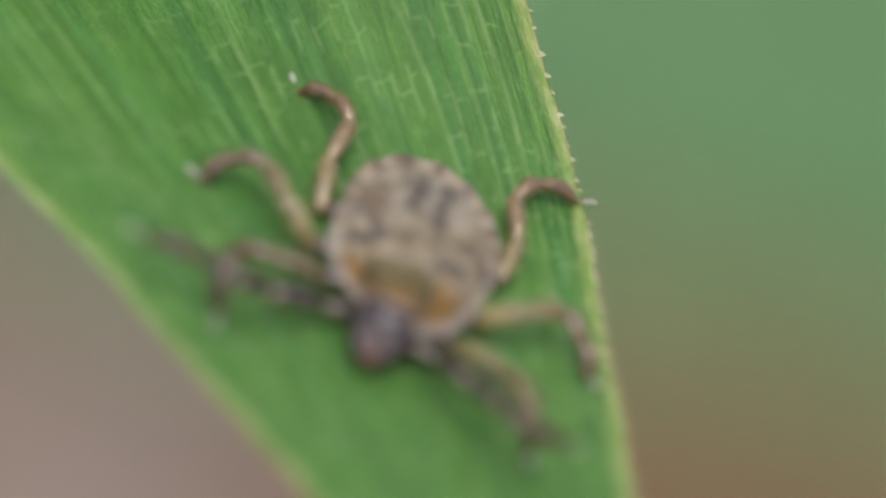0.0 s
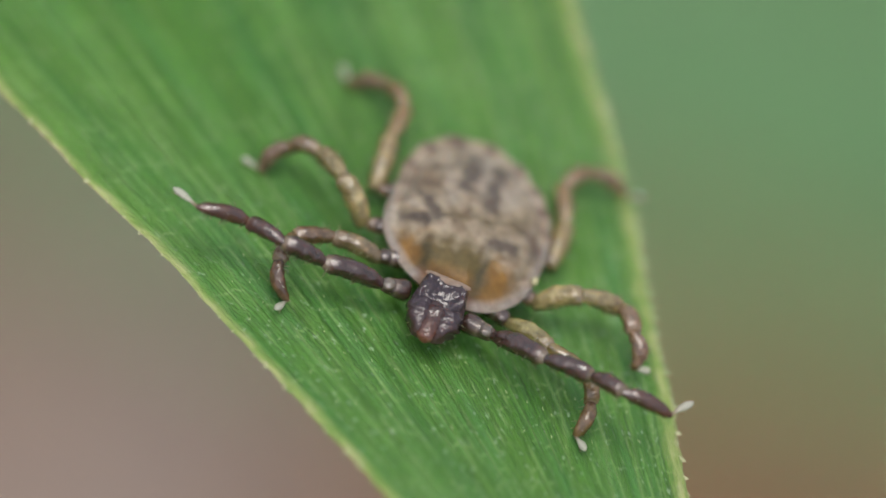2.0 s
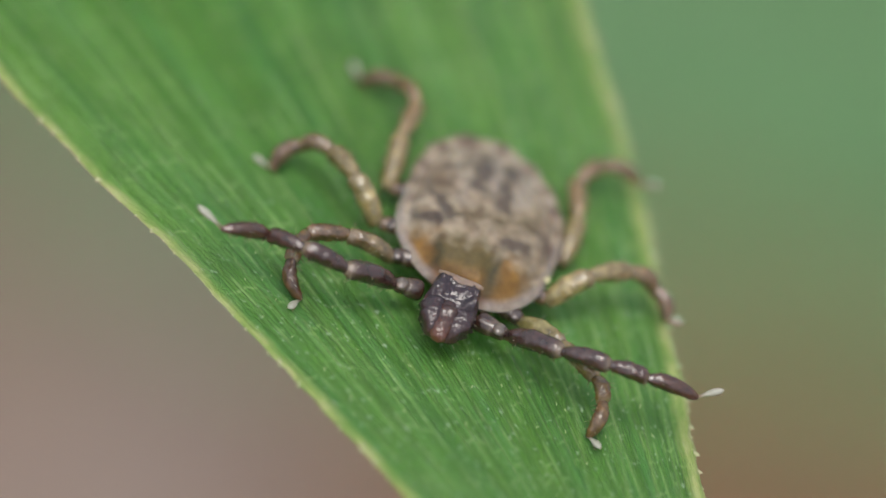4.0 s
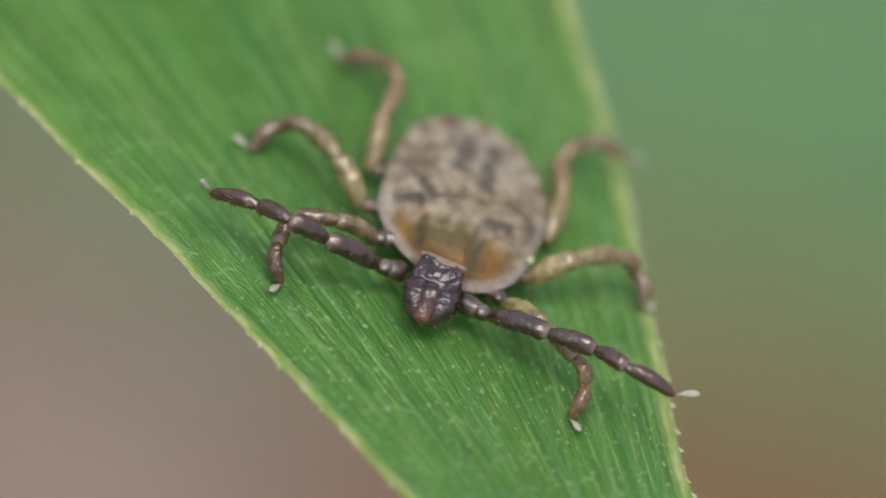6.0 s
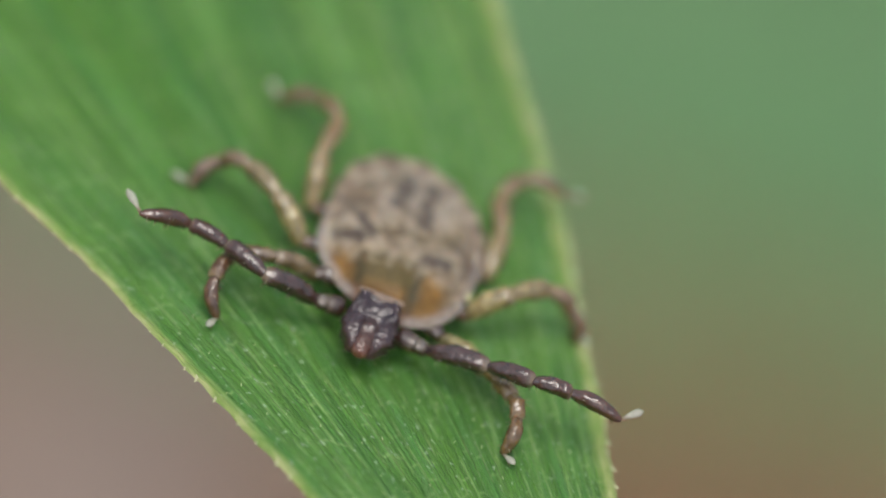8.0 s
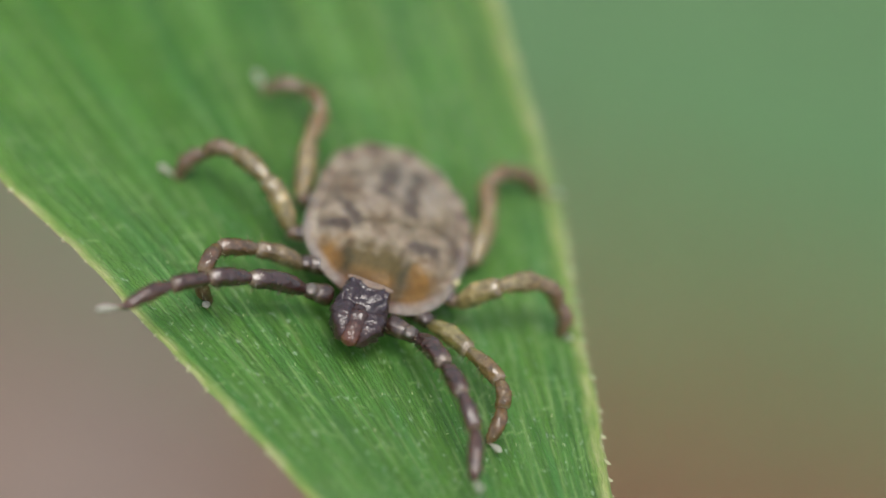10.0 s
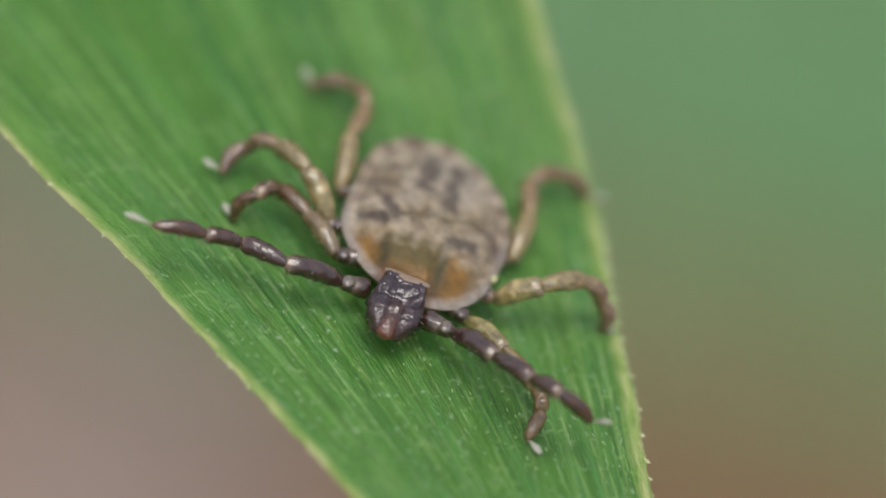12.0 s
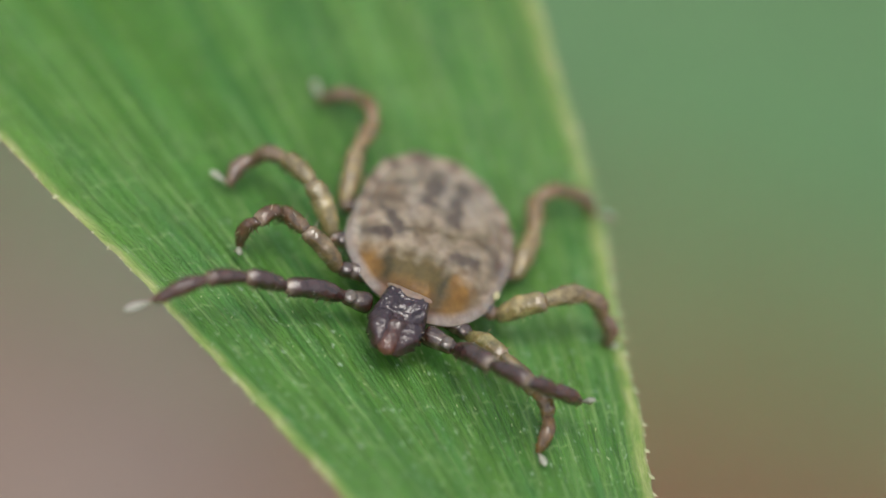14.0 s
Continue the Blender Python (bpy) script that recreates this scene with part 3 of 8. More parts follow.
def build_head(tick):
    rnd = random.Random(12)
    head_c = (0.028, 0.014, 0.020)
    # basis: a block with rounded shoulders, hollowed on top
    verts, faces, tint = [], [], []
    prof = [(-1.02, 0.26, 0.52, 0.62), (-1.09, 0.31, 0.44, 0.76), (-1.15, 0.335, 0.40, 0.79), (-1.23, 0.345, 0.37, 0.775),
            (-1.33, 0.36, 0.34, 0.745), (-1.43, 0.385, 0.32, 0.69), (-1.52, 0.37, 0.31, 0.62), (-1.60, 0.27, 0.33, 0.54)]
    fine = np.linspace(0, len(prof) - 1, 29)
    prof = [tuple(np.interp(u, range(len(prof)), [p[k] for p in prof]) for k in range(4)) for u in fine]
    m = 72
    for y, w, lo, hi in prof:
        for k in range(m):
            a = 2 * math.pi * k / m
            ca, sa = math.cos(a), math.sin(a)
            x = w * math.copysign(abs(ca) ** 0.55, ca)
            z = (lo + hi) / 2 + (hi - lo) / 2 * math.copysign(abs(sa) ** 0.6, sa)
            if sa > 0:
                z -= 0.03 * math.exp(-(x / 0.12) ** 2) - 0.02 * math.exp(-((abs(x) - 0.24) / 0.06) ** 2)
                z += 0.06 * noise.noise((x * 7, y * 7, 0)) + 0.035 * noise.noise((x * 17, y * 17, 0))
                z += 0.03 * math.exp(-((abs(x) - 0.30) / 0.04) ** 2)
            verts.append(((MID + 0.02 + x) * MM, y * MM, z * MM))
            tint.append(np.array(head_c) * (1 + 0.6 * noise.noise((x * 9, y * 9, 3))))
    for i in range(len(prof) - 1):
        for k in range(m):
            p, q = i * m + k, i * m + (k + 1) % m
            faces.append((p, p + m, q + m, q))
    faces.append(tuple(range(m)))
    faces.append(tuple(range(len(prof) * m - 1, (len(prof) - 1) * m - 1, -1)))
    basis = mesh_object("head_plate", verts, faces, HEAD, tick, "glossy dark purple-brown head plate", tint=tint)
    def lobe(line, radii, squash, root, tip):
        """A rounded finger through four points, tinted from root to tip."""
        us = np.linspace(0, 1, 22)
        ts = np.linspace(0, 1, len(line))
        pts = np.array([[np.interp(u, ts, [p[k] for p in line]) for k in range(3)] for u in us])
        rs = np.interp(us, ts, radii) * np.minimum(1, np.sqrt(np.maximum(0.003, 1 - ((us - 0.5) / 0.5) ** 8)))
        v, f = tube(pts[::-1] * MM, rs[::-1] * MM, 20, squash)
        mids = np.repeat(pts[::-1] * MM, 20, axis=0)
        v = [m + (p - m) * (1 + 0.30 * noise.noise(tuple(p * 8000)) + 0.20 * noise.noise(tuple(p * 17000))) for p, m in zip(v, mids)]
        t = []
        for u in us[::-1]:
            t += [np.array(root) + (np.array(tip) - np.array(root)) * u ** 2.2] * 20
        return v, f, t

    cx = MID + 0.03
    for side in (-1, 1):
        line = [(cx + side * 0.20, -1.34, 0.49), (cx + side * 0.215, -1.53, 0.50), (cx + side * 0.18, -1.70, 0.45), (cx + side * 0.09, -1.93, 0.33)]
        v, f, t = lobe(line, [0.15, 0.185, 0.175, 0.100], 1.0, head_c, (0.060, 0.028, 0.026))
        hair = [((cx + side * (0.38 - 0.035 * k), -1.48 - 0.09 * k, 0.45 - 0.02 * k), (side, -0.5 - 0.1 * k, -0.1)) for k in range(6)]
        v, f, t = join((v, f, t), bristles(rnd, hair, 0.10))
        mesh_object("palp", v, f, HEAD, tick, "blunt dark brown palp with bristles", tint=t)
    line = [(cx - 0.02, -1.38, 0.56), (cx - 0.02, -1.58, 0.56), (cx - 0.01, -1.80, 0.46), (cx, -2.00, 0.35)]
    v, f, t = lobe(line, [0.11, 0.150, 0.155, 0.105], 0.85, (0.040, 0.020, 0.020), (0.150, 0.056, 0.034))
    mesh_object("snout", v, f, HEAD, tick, "reddish brown blunt mouthpart", tint=t)
    # the pale hind edge of the collar
    v, f = tube([((MID + 0.02 + x) * MM, (-1.05 - 0.3 * (0.16 - x * x)) * MM, (0.745 + 0.1 * (0.12 - x * x)) * MM) for x in np.linspace(-0.33, 0.33, 12)],
                [(0.068 - 0.7 * (u - 0.5) ** 4) * MM for u in np.linspace(0, 1, 12)], 12, 0.40)
    mesh_object("collar", v, f, SHELL, tick, "pale pinkish collar ridge behind the head", tint=[(0.24, 0.175, 0.135)] * len(v))
    v, f, t = blob(MID + 1.13, -0.21, 0.56, 0.045, 0.080, 0.034, (0.8, 0.7, 0.2), n=8, m=10)
    mesh_object("pollen_grain", v, f, POLLEN, tick, "yellow pollen grain stuck to the rim")


# femur, patella, tibia, tarsus: base tint and thickness for the four pairs
LEG_TINTS = {
    "1": ((0.040, 0.015, 0.013), (0.041, 0.015, 0.012), (0.048, 0.016, 0.010), (0.060, 0.020, 0.009)),
    "2": ((0.135, 0.095, 0.045), (0.110, 0.060, 0.026), (0.105, 0.052, 0.024), (0.095, 0.045, 0.022)),
    "3": ((0.215, 0.170, 0.072), (0.185, 0.142, 0.062), (0.150, 0.092, 0.050), (0.145, 0.086, 0.054)),
    "4": ((0.225, 0.168, 0.070), (0.205, 0.128, 0.054), (0.175, 0.100, 0.045), (0.150, 0.084, 0.044)),
}
SEGMENTS = ("femur", "patella", "tibia", "tarsus")
PROFILE = {
    "femur": ((0.0, 0.60), (0.06, 0.76), (0.22, 0.96), (0.46, 1.05), (0.70, 1.04), (0.83, 1.02), (0.93, 0.92), (1.0, 0.66)),
    "patella": ((0.0, 0.62), (0.07, 0.72), (0.22, 0.86), (0.50, 0.97), (0.76, 1.03), (0.88, 0.98), (0.95, 0.86), (1.0, 0.62)),
    "tibia": ((0.0, 0.60), (0.08, 0.70), (0.26, 0.84), (0.58, 0.94), (0.80, 0.97), (0.91, 0.90), (0.96, 0.80), (1.0, 0.58)),
    "tarsus": ((0.0, 0.58), (0.08, 0.72), (0.22, 0.86), (0.45, 0.90), (0.68, 0.82), (0.86, 0.62), (0.96, 0.42), (1.0, 0.24)),
}
THICK = {"1": 0.133, "2": 0.132, "3": 0.150, "4": 0.134}
PALE = np.array((0.32, 0.245, 0.165))


def segment(kind, pair, length, parent, rnd, pale=1.0):
    """One leg joint along +x from its own origin, z up."""
    radius = THICK[pair] * (1.0, 0.95, 0.9, 0.92)[SEGMENTS.index(kind)]
    place = SEGMENTS.index(kind)
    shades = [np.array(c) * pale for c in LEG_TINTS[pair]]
    base = shades[place]
    before, after = shades[max(0, place - 1)], shades[min(3, place + 1)]
    prof = PROFILE[kind]
    us = np.linspace(0, 1, 44)
    ks = np.interp(us, [p[0] for p in prof], [p[1] for p in prof])
    if pair == "1":
        # the joints of the front legs are pinched
        ks = ks * (1.06 - 0.22 * np.exp(-(us / 0.16) ** 2) - 0.14 * np.exp(-((1 - us) / 0.09) ** 2))
    verts, faces, tint = [], [], []
    m = 34
    bow = 0.05 if kind in ("femur", "tarsus") else 0.03
    if pair != "1" and kind in ("tibia", "tarsus"):
        bow = 0.085
    for u, k in zip(us, ks):
        for j in range(m):
            a = 2 * math.pi * j / m
            r = radius * k * (1 + 0.13 * noise.noise((u * 5, math.cos(a) * 1.5, math.sin(a) * 1.5 + len(kind))) + 0.05 * noise.noise((u * 14, math.cos(a) * 3, math.sin(a) * 3)))
            verts.append(((u * 1.06 - 0.03) * length * MM, r * math.cos(a) * MM, (r * 0.95 * math.sin(a) + bow * math.sin(u * math.pi)) * MM))
            c = base + ((after - base) * max(0, u - 0.5) if u > 0.5 else (before - base) * max(0, 0.5 - u))
            c = c * (1 + 0.5 * noise.noise((u * 5, math.cos(a) * 1.5, math.sin(a) * 1.5 + 3)))
            if pair in "23" and kind == "femur":
                c = c * (0.75 + 0.6 * math.exp(-((u - 0.5) / 0.3) ** 2))
            ring = math.exp(-((u - 1.0) / 0.075) ** 2) if kind != "tarsus" else 0.0
            c = c + (PALE * (0.75 if pair == "1" else 1.0) - c) * ring * (0.7 if pair in "12" else 0.4)
            ring = math.exp(-((u - 0.0) / 0.05) ** 2)
            c = c + (base * 0.6 - c) * ring * (0.7 if pair in "12" else 0.3)
            tint.append(np.clip(c, 0.01, 1))
    for i in range(len(us) - 1):
        for j in range(m):
            p, q = i * m + j, i * m + (j + 1) % m
            faces.append((p, q, q + m, p + m))
    faces.append(tuple(range(m - 1, -1, -1)))
    faces.append(tuple((len(us) - 1) * m + j for j in range(m)))
    # fine spines, most of them along the lower sides, drawn out of single faces
    spined = set()
    for _ in range(30 if kind in ("femur", "patella") else 20):
        row, a = rnd.randint(5, len(us) - 4), rnd.gauss(-math.pi / 2, 1.1)
        pick = row * m + int(a / (2 * math.pi) * m) % m
        if pick in spined:
            continue
        spined.add(pick)
        face = faces[pick]
        corners = [np.array(verts[i]) for i in face]
        mid = sum(corners, np.zeros(3)) / 4
        way = np.array((0.45, math.cos(a), math.sin(a)))
        o = len(verts)
        for i, c in zip(face, corners):
            arm = c - mid
            verts.append(mid + arm * min(0.95, 0.009 * MM / np.linalg.norm(arm)))
            tint.append(tint[i])
        verts.append(mid + way / np.linalg.norm(way) * rnd.uniform(0.06, 0.12) * MM)
        tint.append(np.array((0.62, 0.56, 0.40)))
        faces[pick] = (o, o + 1, o + 4)
        faces += [(o + 1, o + 2, o + 4), (o + 2, o + 3, o + 4), (o + 3, o, o + 4)]
        faces += [(face[k], face[(k + 1) % 4], o + (k + 1) % 4, o + k) for k in range(4)]
    return mesh_object(kind, verts, faces, CUTICLE, parent, tint=tint)


def pulvillus(length, parent):
    """The pale sticky pad on its brownish stalk, with two claws."""
    us = np.linspace(0, 1, 14)
    pts = [(u * length * MM, 0, (0.05 * math.sin(u * 3) + 0.12 * u * u) * MM) for u in us]
    wide = [0.030, 0.027, 0.025, 0.026, 0.030, 0.038, 0.047, 0.053, 0.056, 0.057, 0.055, 0.047, 0.034, 0.012]
    v, f = tube(pts, [w * MM for w in wide], 12, 0.6)
    stalk, pad = np.array((0.24, 0.15, 0.085)), np.array((0.58, 0.57, 0.48))
    t = [stalk + (pad - stalk) * smooth(0.06, 0.40, u) for u in us for _ in range(12)]
    t += [pad] * (len(v) - len(t))
    for side in (-1, 1):
        o = len(v)
        a, b = tube([(length * u * MM, side * (0.010 + 0.040 * u) * MM, (0.055 + 0.03 * u * u) * MM) for u in (0.45, 0.65, 0.85, 1.0)],
                    [0.010 * MM, 0.009 * MM, 0.006 * MM, 0.002 * MM], 6, 1.0, o)
        v, f = v + a, f + b
        t += [stalk] * len(a)
    return mesh_object("pulvillus", v, f, MEMBRANE, parent, "whitish translucent foot pad", tint=t)


def build_leg(tick, key, hip, lengths):
    """key: side and pair; hip: where the long joints begin, in the tick's space."""
    rnd = random.Random(hash_of(key))
    pair = key[1]
    side = -1 if key[0] == "L" else 1
    hip = np.array(hip)
    inner = np.array((MID + side * (0.45 if pair == "1" else 0.62), hip[1] + 0.16, 0.36))
    us = np.linspace(0, 1, 12)
    pts = [(inner + (hip - inner) * u) for u in us]
    wide = [0.15, 0.16, 0.160, 0.156, 0.150, 0.142, 0.132, 0.124, 0.122, 0.118, 0.108, 0.080]
    v, f = tube([p * MM for p in pts], [w * MM for w in wide], 16, 0.9)
    base = np.array((0.040, 0.017, 0.011)) if pair in "12" else np.array((0.15, 0.09, 0.055))
    t = []
    for i in range(12):
        k = math.exp(-((us[i] - 0.52) / 0.06) ** 2) * 0.3 + math.exp(-((us[i] - 1.0) / 0.05) ** 2) * 0.2
        t += [base + (PALE - base) * k] * 16
    # a small rounded plate on the second joint
    plate = blob(*(pts[8] + np.array((0, -0.02, 0.060))), 0.105, 0.120, 0.060, (0.13, 0.10, 0.078) if pair == "1" else (0.066, 0.042, 0.034), n=8, m=12)
    v, f, t = join((v, f, t), plate)
    leg = mesh_object("leg", v, f, CUTICLE, tick, LEG_LABEL[pair], tint=t)
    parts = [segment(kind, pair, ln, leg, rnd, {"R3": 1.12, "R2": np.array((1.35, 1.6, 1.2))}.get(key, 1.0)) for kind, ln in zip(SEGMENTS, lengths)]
    return parts + [pulvillus(lengths[4] * 1.3, leg)]


def hash_of(key):
    return sum(ord(c) * 7 ** i for i, c in enumerate(key))


LEG_LABEL = {"1": "long dark purple-brown front leg, jointed, held out", "2": "brown second leg with paler joints",
             "3": "curved olive-tan leg with brown foot", "4": "curved orange-tan hind leg"}

build_ground()
build_litter()
build_low_grass()
leaf_blade = build_plant()
tick = thing("tick", "mottled brown and cream tick with waving front legs", "tick")
build_body(tick)
build_head(tick)
LEGS = {
    "L1": build_leg(tick, "L1", (-0.589, -1.325, 0.447), (0.910, 0.676, 0.590, 0.778, 0.343)),
    "L2": build_leg(tick, "L2", (-0.791, -0.740, 0.363), (0.716, 0.592, 0.540, 0.557, 0.205)),
    "L3": build_leg(tick, "L3", (-1.101, -0.189, 0.354), (0.734, 0.619, 0.511, 0.568, 0.231)),
    "L4": build_leg(tick, "L4", (-1.136, 0.654, 0.253), (0.805, 0.678, 0.558, 0.622, 0.255)),
    "R1": build_leg(tick, "R1", (1.098, -1.444, 0.447), (0.912, 0.699, 0.550, 0.762, 0.288)),
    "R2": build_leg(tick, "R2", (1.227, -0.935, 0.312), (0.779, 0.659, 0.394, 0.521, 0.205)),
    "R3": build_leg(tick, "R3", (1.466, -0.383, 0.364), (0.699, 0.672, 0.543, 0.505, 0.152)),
    "R4": build_leg(tick, "R4", (1.468, 0.622, 0.234), (0.777, 0.665, 0.551, 0.647, 0.239)),
}


def motions():
    # the blade sways a little, and carries the tick with it
    walk(leaf_blade, [
        (0, mm(0.000, 0.000, 0.000, 0.77, 0.28, -0.88)),
        (0.5, mm(0.009, 0.007, -0.000, 0.48, 0.38, -0.17)),
        (1, mm(0.002, 0.017, 0.000, 0.68, 0.25, -0.02)),
        (1.5, mm(0.004, 0.004, 0.000, 0.67, 0.40, -0.21)),
        (2, mm(0.004, -0.016, -0.000, 0.53, 0.53, -0.19)),
        (2.5, mm(-0.001, 0.001, 0.000, 0.09, 0.04, -0.34)),
        (3, mm(-0.005, -0.002, 0.000, 0.83, 1.02, 0.23)),
        (3.2, mm(-0.010, -0.009, 0.000, 0.54, 0.85, 0.16)),
        (5.3, mm(-0.011, 0.034, 0.000, 0.65, 0.13, 1.02)),
        (5.5, mm(-0.011, 0.035, 0.000, 0.52, -0.09, 0.41)),
        (6, mm(-0.010, 0.025, 0.000, 1.06, 0.05, 0.55)),
        (6.5, mm(0.003, 0.008, 0.000, 0.01, -0.85, -0.37)),
        (7, mm(0.010, -0.014, 0.000, 0.38, -0.55, -0.21)),
        (7.5, mm(0.013, -0.026, 0.000, -0.11, -0.56, -0.38)),
        (8, mm(0.010, -0.021, 0.000, -0.13, -0.25, -0.15)),
        (8.2, mm(0.010, -0.021, 0.000, -0.08, -0.04, 0.06)),
        (10.3, mm(0.152, -0.078, 0.004, -0.86, -1.03, -1.25)),
        (10.5, mm(0.077, -0.074, 0.001, -0.72, -0.44, -0.68)),
        (11, mm(0.076, -0.086, 0.001, -0.37, -0.39, -1.08)),
        (11.5, mm(0.068, -0.058, 0.001, -0.79, -0.23, -0.79)),
        (12, mm(0.060, -0.051, 0.001, -0.80, -0.04, -0.65)),
        (12.5, mm(0.055, -0.041, 0.001, -0.85, -0.01, -0.71)),
        (13, mm(0.050, -0.042, 0.000, -0.32, 0.13, -0.78)),
        (13.5, mm(0.066, -0.024, 0.000, -1.51, -0.08, -0.79)),
        (14, mm(0.046, -0.033, 0.000, -0.63, 0.39, -0.58)),
    ])
    walk(tick, [
        (0, mm(0.025, 0.001, -0.097, 0.77, 0.28, -0.88)),
        (0.5, mm(0.024, 0.001, -0.114, 0.48, 0.38, -0.11)),
        (1, mm(0.024, 0.001, -0.107, 0.68, 0.25, -0.01)),
        (1.5, mm(0.000, 0.000, -0.001, 0.67, 0.40, -0.08)),
        (2, mm(-0.018, -0.001, 0.059, 0.53, 0.53, -0.10)),
        (2.5, mm(-0.026, 0.000, 0.060, 0.09, 0.04, -0.46)),
        (3, mm(-0.023, -0.001, 0.067, 0.83, 1.02, 0.26)),
        (3.2, mm(-0.006, -0.001, 0.055, 0.54, 0.85, 0.01)),
        (5.3, mm(-0.009, -0.000, 0.009, 0.65, 0.13, 0.69)),
        (5.5, mm(0.022, -0.000, 0.009, 0.52, -0.09, 0.08)),
        (6, mm(0.034, -0.000, 0.038, 1.06, 0.05, 0.53)),
        (6.5, mm(0.057, -0.000, 0.029, 0.01, -0.85, -0.44)),
        (7, mm(0.055, -0.000, 0.016, 0.38, -0.55, -0.01)),
        (7.5, mm(0.056, 0.000, 0.010, -0.11, -0.56, 0.06)),
        (8, mm(0.057, 0.000, 0.025, -0.13, -0.25, -0.01)),
        (8.2, mm(0.046, 0.000, 0.026, -0.08, -0.04, 0.20)),
        (10.3, mm(0.057, 0.001, 0.008, -0.90, -0.99, 1.20)),
        (10.5, mm(-0.002, 0.000, 0.007, -0.74, -0.42, 0.74)),
        (11, mm(-0.022, 0.000, 0.066, -0.38, -0.39, 0.36)),
        (11.5, mm(-0.051, 0.001, 0.057, -0.79, -0.22, 0.22)),
        (12, mm(-0.056, 0.001, 0.067, -0.80, -0.03, 0.07)),
        (12.5, mm(-0.061, 0.001, 0.049, -0.85, 0.00, -0.16)),
        (13, mm(-0.084, 0.001, 0.056, -0.32, 0.13, -0.42)),
        (13.5, mm(-0.061, 0.002, 0.059, -1.51, -0.08, -0.84)),
        (14, mm(-0.085, 0.002, 0.049, -0.64, 0.39, -0.84)),
    ])
    walk(LEGS["L1"][0], [
        (0, mm(-0.589, -1.325, 0.447, -7.2, -18.4, -144.9)),
        (0.5, mm(-0.589, -1.325, 0.447, -3.1, -14.9, -152.5)),
        (1, mm(-0.589, -1.325, 0.447, -1.7, -12.5, -155.7)),
        (1.3, mm(-0.589, -1.325, 0.447, 0.4, -17.7, -163.5)),
        (1.5, mm(-0.589, -1.325, 0.447, -0.7, -9.1, -158.7)),
        (2, mm(-0.589, -1.325, 0.447, -2.0, -14.8, -160.8)),
        (2.5, mm(-0.589, -1.325, 0.447, -5.6, -19.7, -155.9)),
        (3, mm(-0.589, -1.325, 0.447, -4.3, -18.8, -149.4)),
        (3.58, mm(-0.589, -1.325, 0.447, -5.2, -20.6, -147.7)),
        (4.15, mm(-0.589, -1.325, 0.447, -7.6, -24.6, -143.6)),
        (4.72, mm(-0.589, -1.325, 0.447, -10.5, -28.5, -139.4)),
        (5.3, mm(-0.589, -1.325, 0.447, -12.0, -30.2, -137.4)),
        (5.5, mm(-0.589, -1.325, 0.447, -18.1, -28.9, -146.4)),
        (6, mm(-0.589, -1.325, 0.447, -9.0, -24.9, -158.4)),
        (6.5, mm(-0.589, -1.325, 0.447, -15.1, -28.6, -147.6)),
        (7, mm(-0.589, -1.325, 0.447, -7.9, -24.3, -151.9)),
        (7.5, mm(-0.589, -1.325, 0.447, -5.8, -23.5, -155.3)),
        (8, mm(-0.589, -1.325, 0.447, -5.7, -24.0, -160.1)),
        (8.2, mm(-0.589, -1.325, 0.447, -4.1, -22.3, -162.3)),
        (8.72, mm(-0.589, -1.325, 0.447, -3.1, -21.5, -159.5)),
        (9.25, mm(-0.589, -1.325, 0.447, -0.7, -19.6, -153.5)),
        (9.78, mm(-0.589, -1.325, 0.447, 1.3, -17.5, -147.7)),
        (10.3, mm(-0.589, -1.325, 0.447, 1.9, -16.5, -145.1)),
        (10.5, mm(-0.589, -1.325, 0.447, 0.2, -15.3, -141.4)),
        (10.8, mm(-0.589, -1.325, 0.447, -1.2, -12.8, -142.3)),
        (11, mm(-0.589, -1.325, 0.447, 0.5, -17.8, -153.2)),
        (11.5, mm(-0.589, -1.325, 0.447, -1.7, -16.7, -158.9)),
        (12, mm(-0.589, -1.325, 0.447, -2.1, -17.6, -154.4)),
        (12.5, mm(-0.589, -1.325, 0.447, -1.4, -12.9, -156.7)),
        (13, mm(-0.589, -1.325, 0.447, 0.3, -13.6, -143.1)),
        (13.2, mm(-0.589, -1.325, 0.447, -3.3, -13.5, -134.3)),
        (13.5, mm(-0.589, -1.325, 0.447, -1.6, -15.7, -150.5)),
        (14, mm(-0.589, -1.325, 0.447, 0.5, -11.5, -147.8)),
    ])
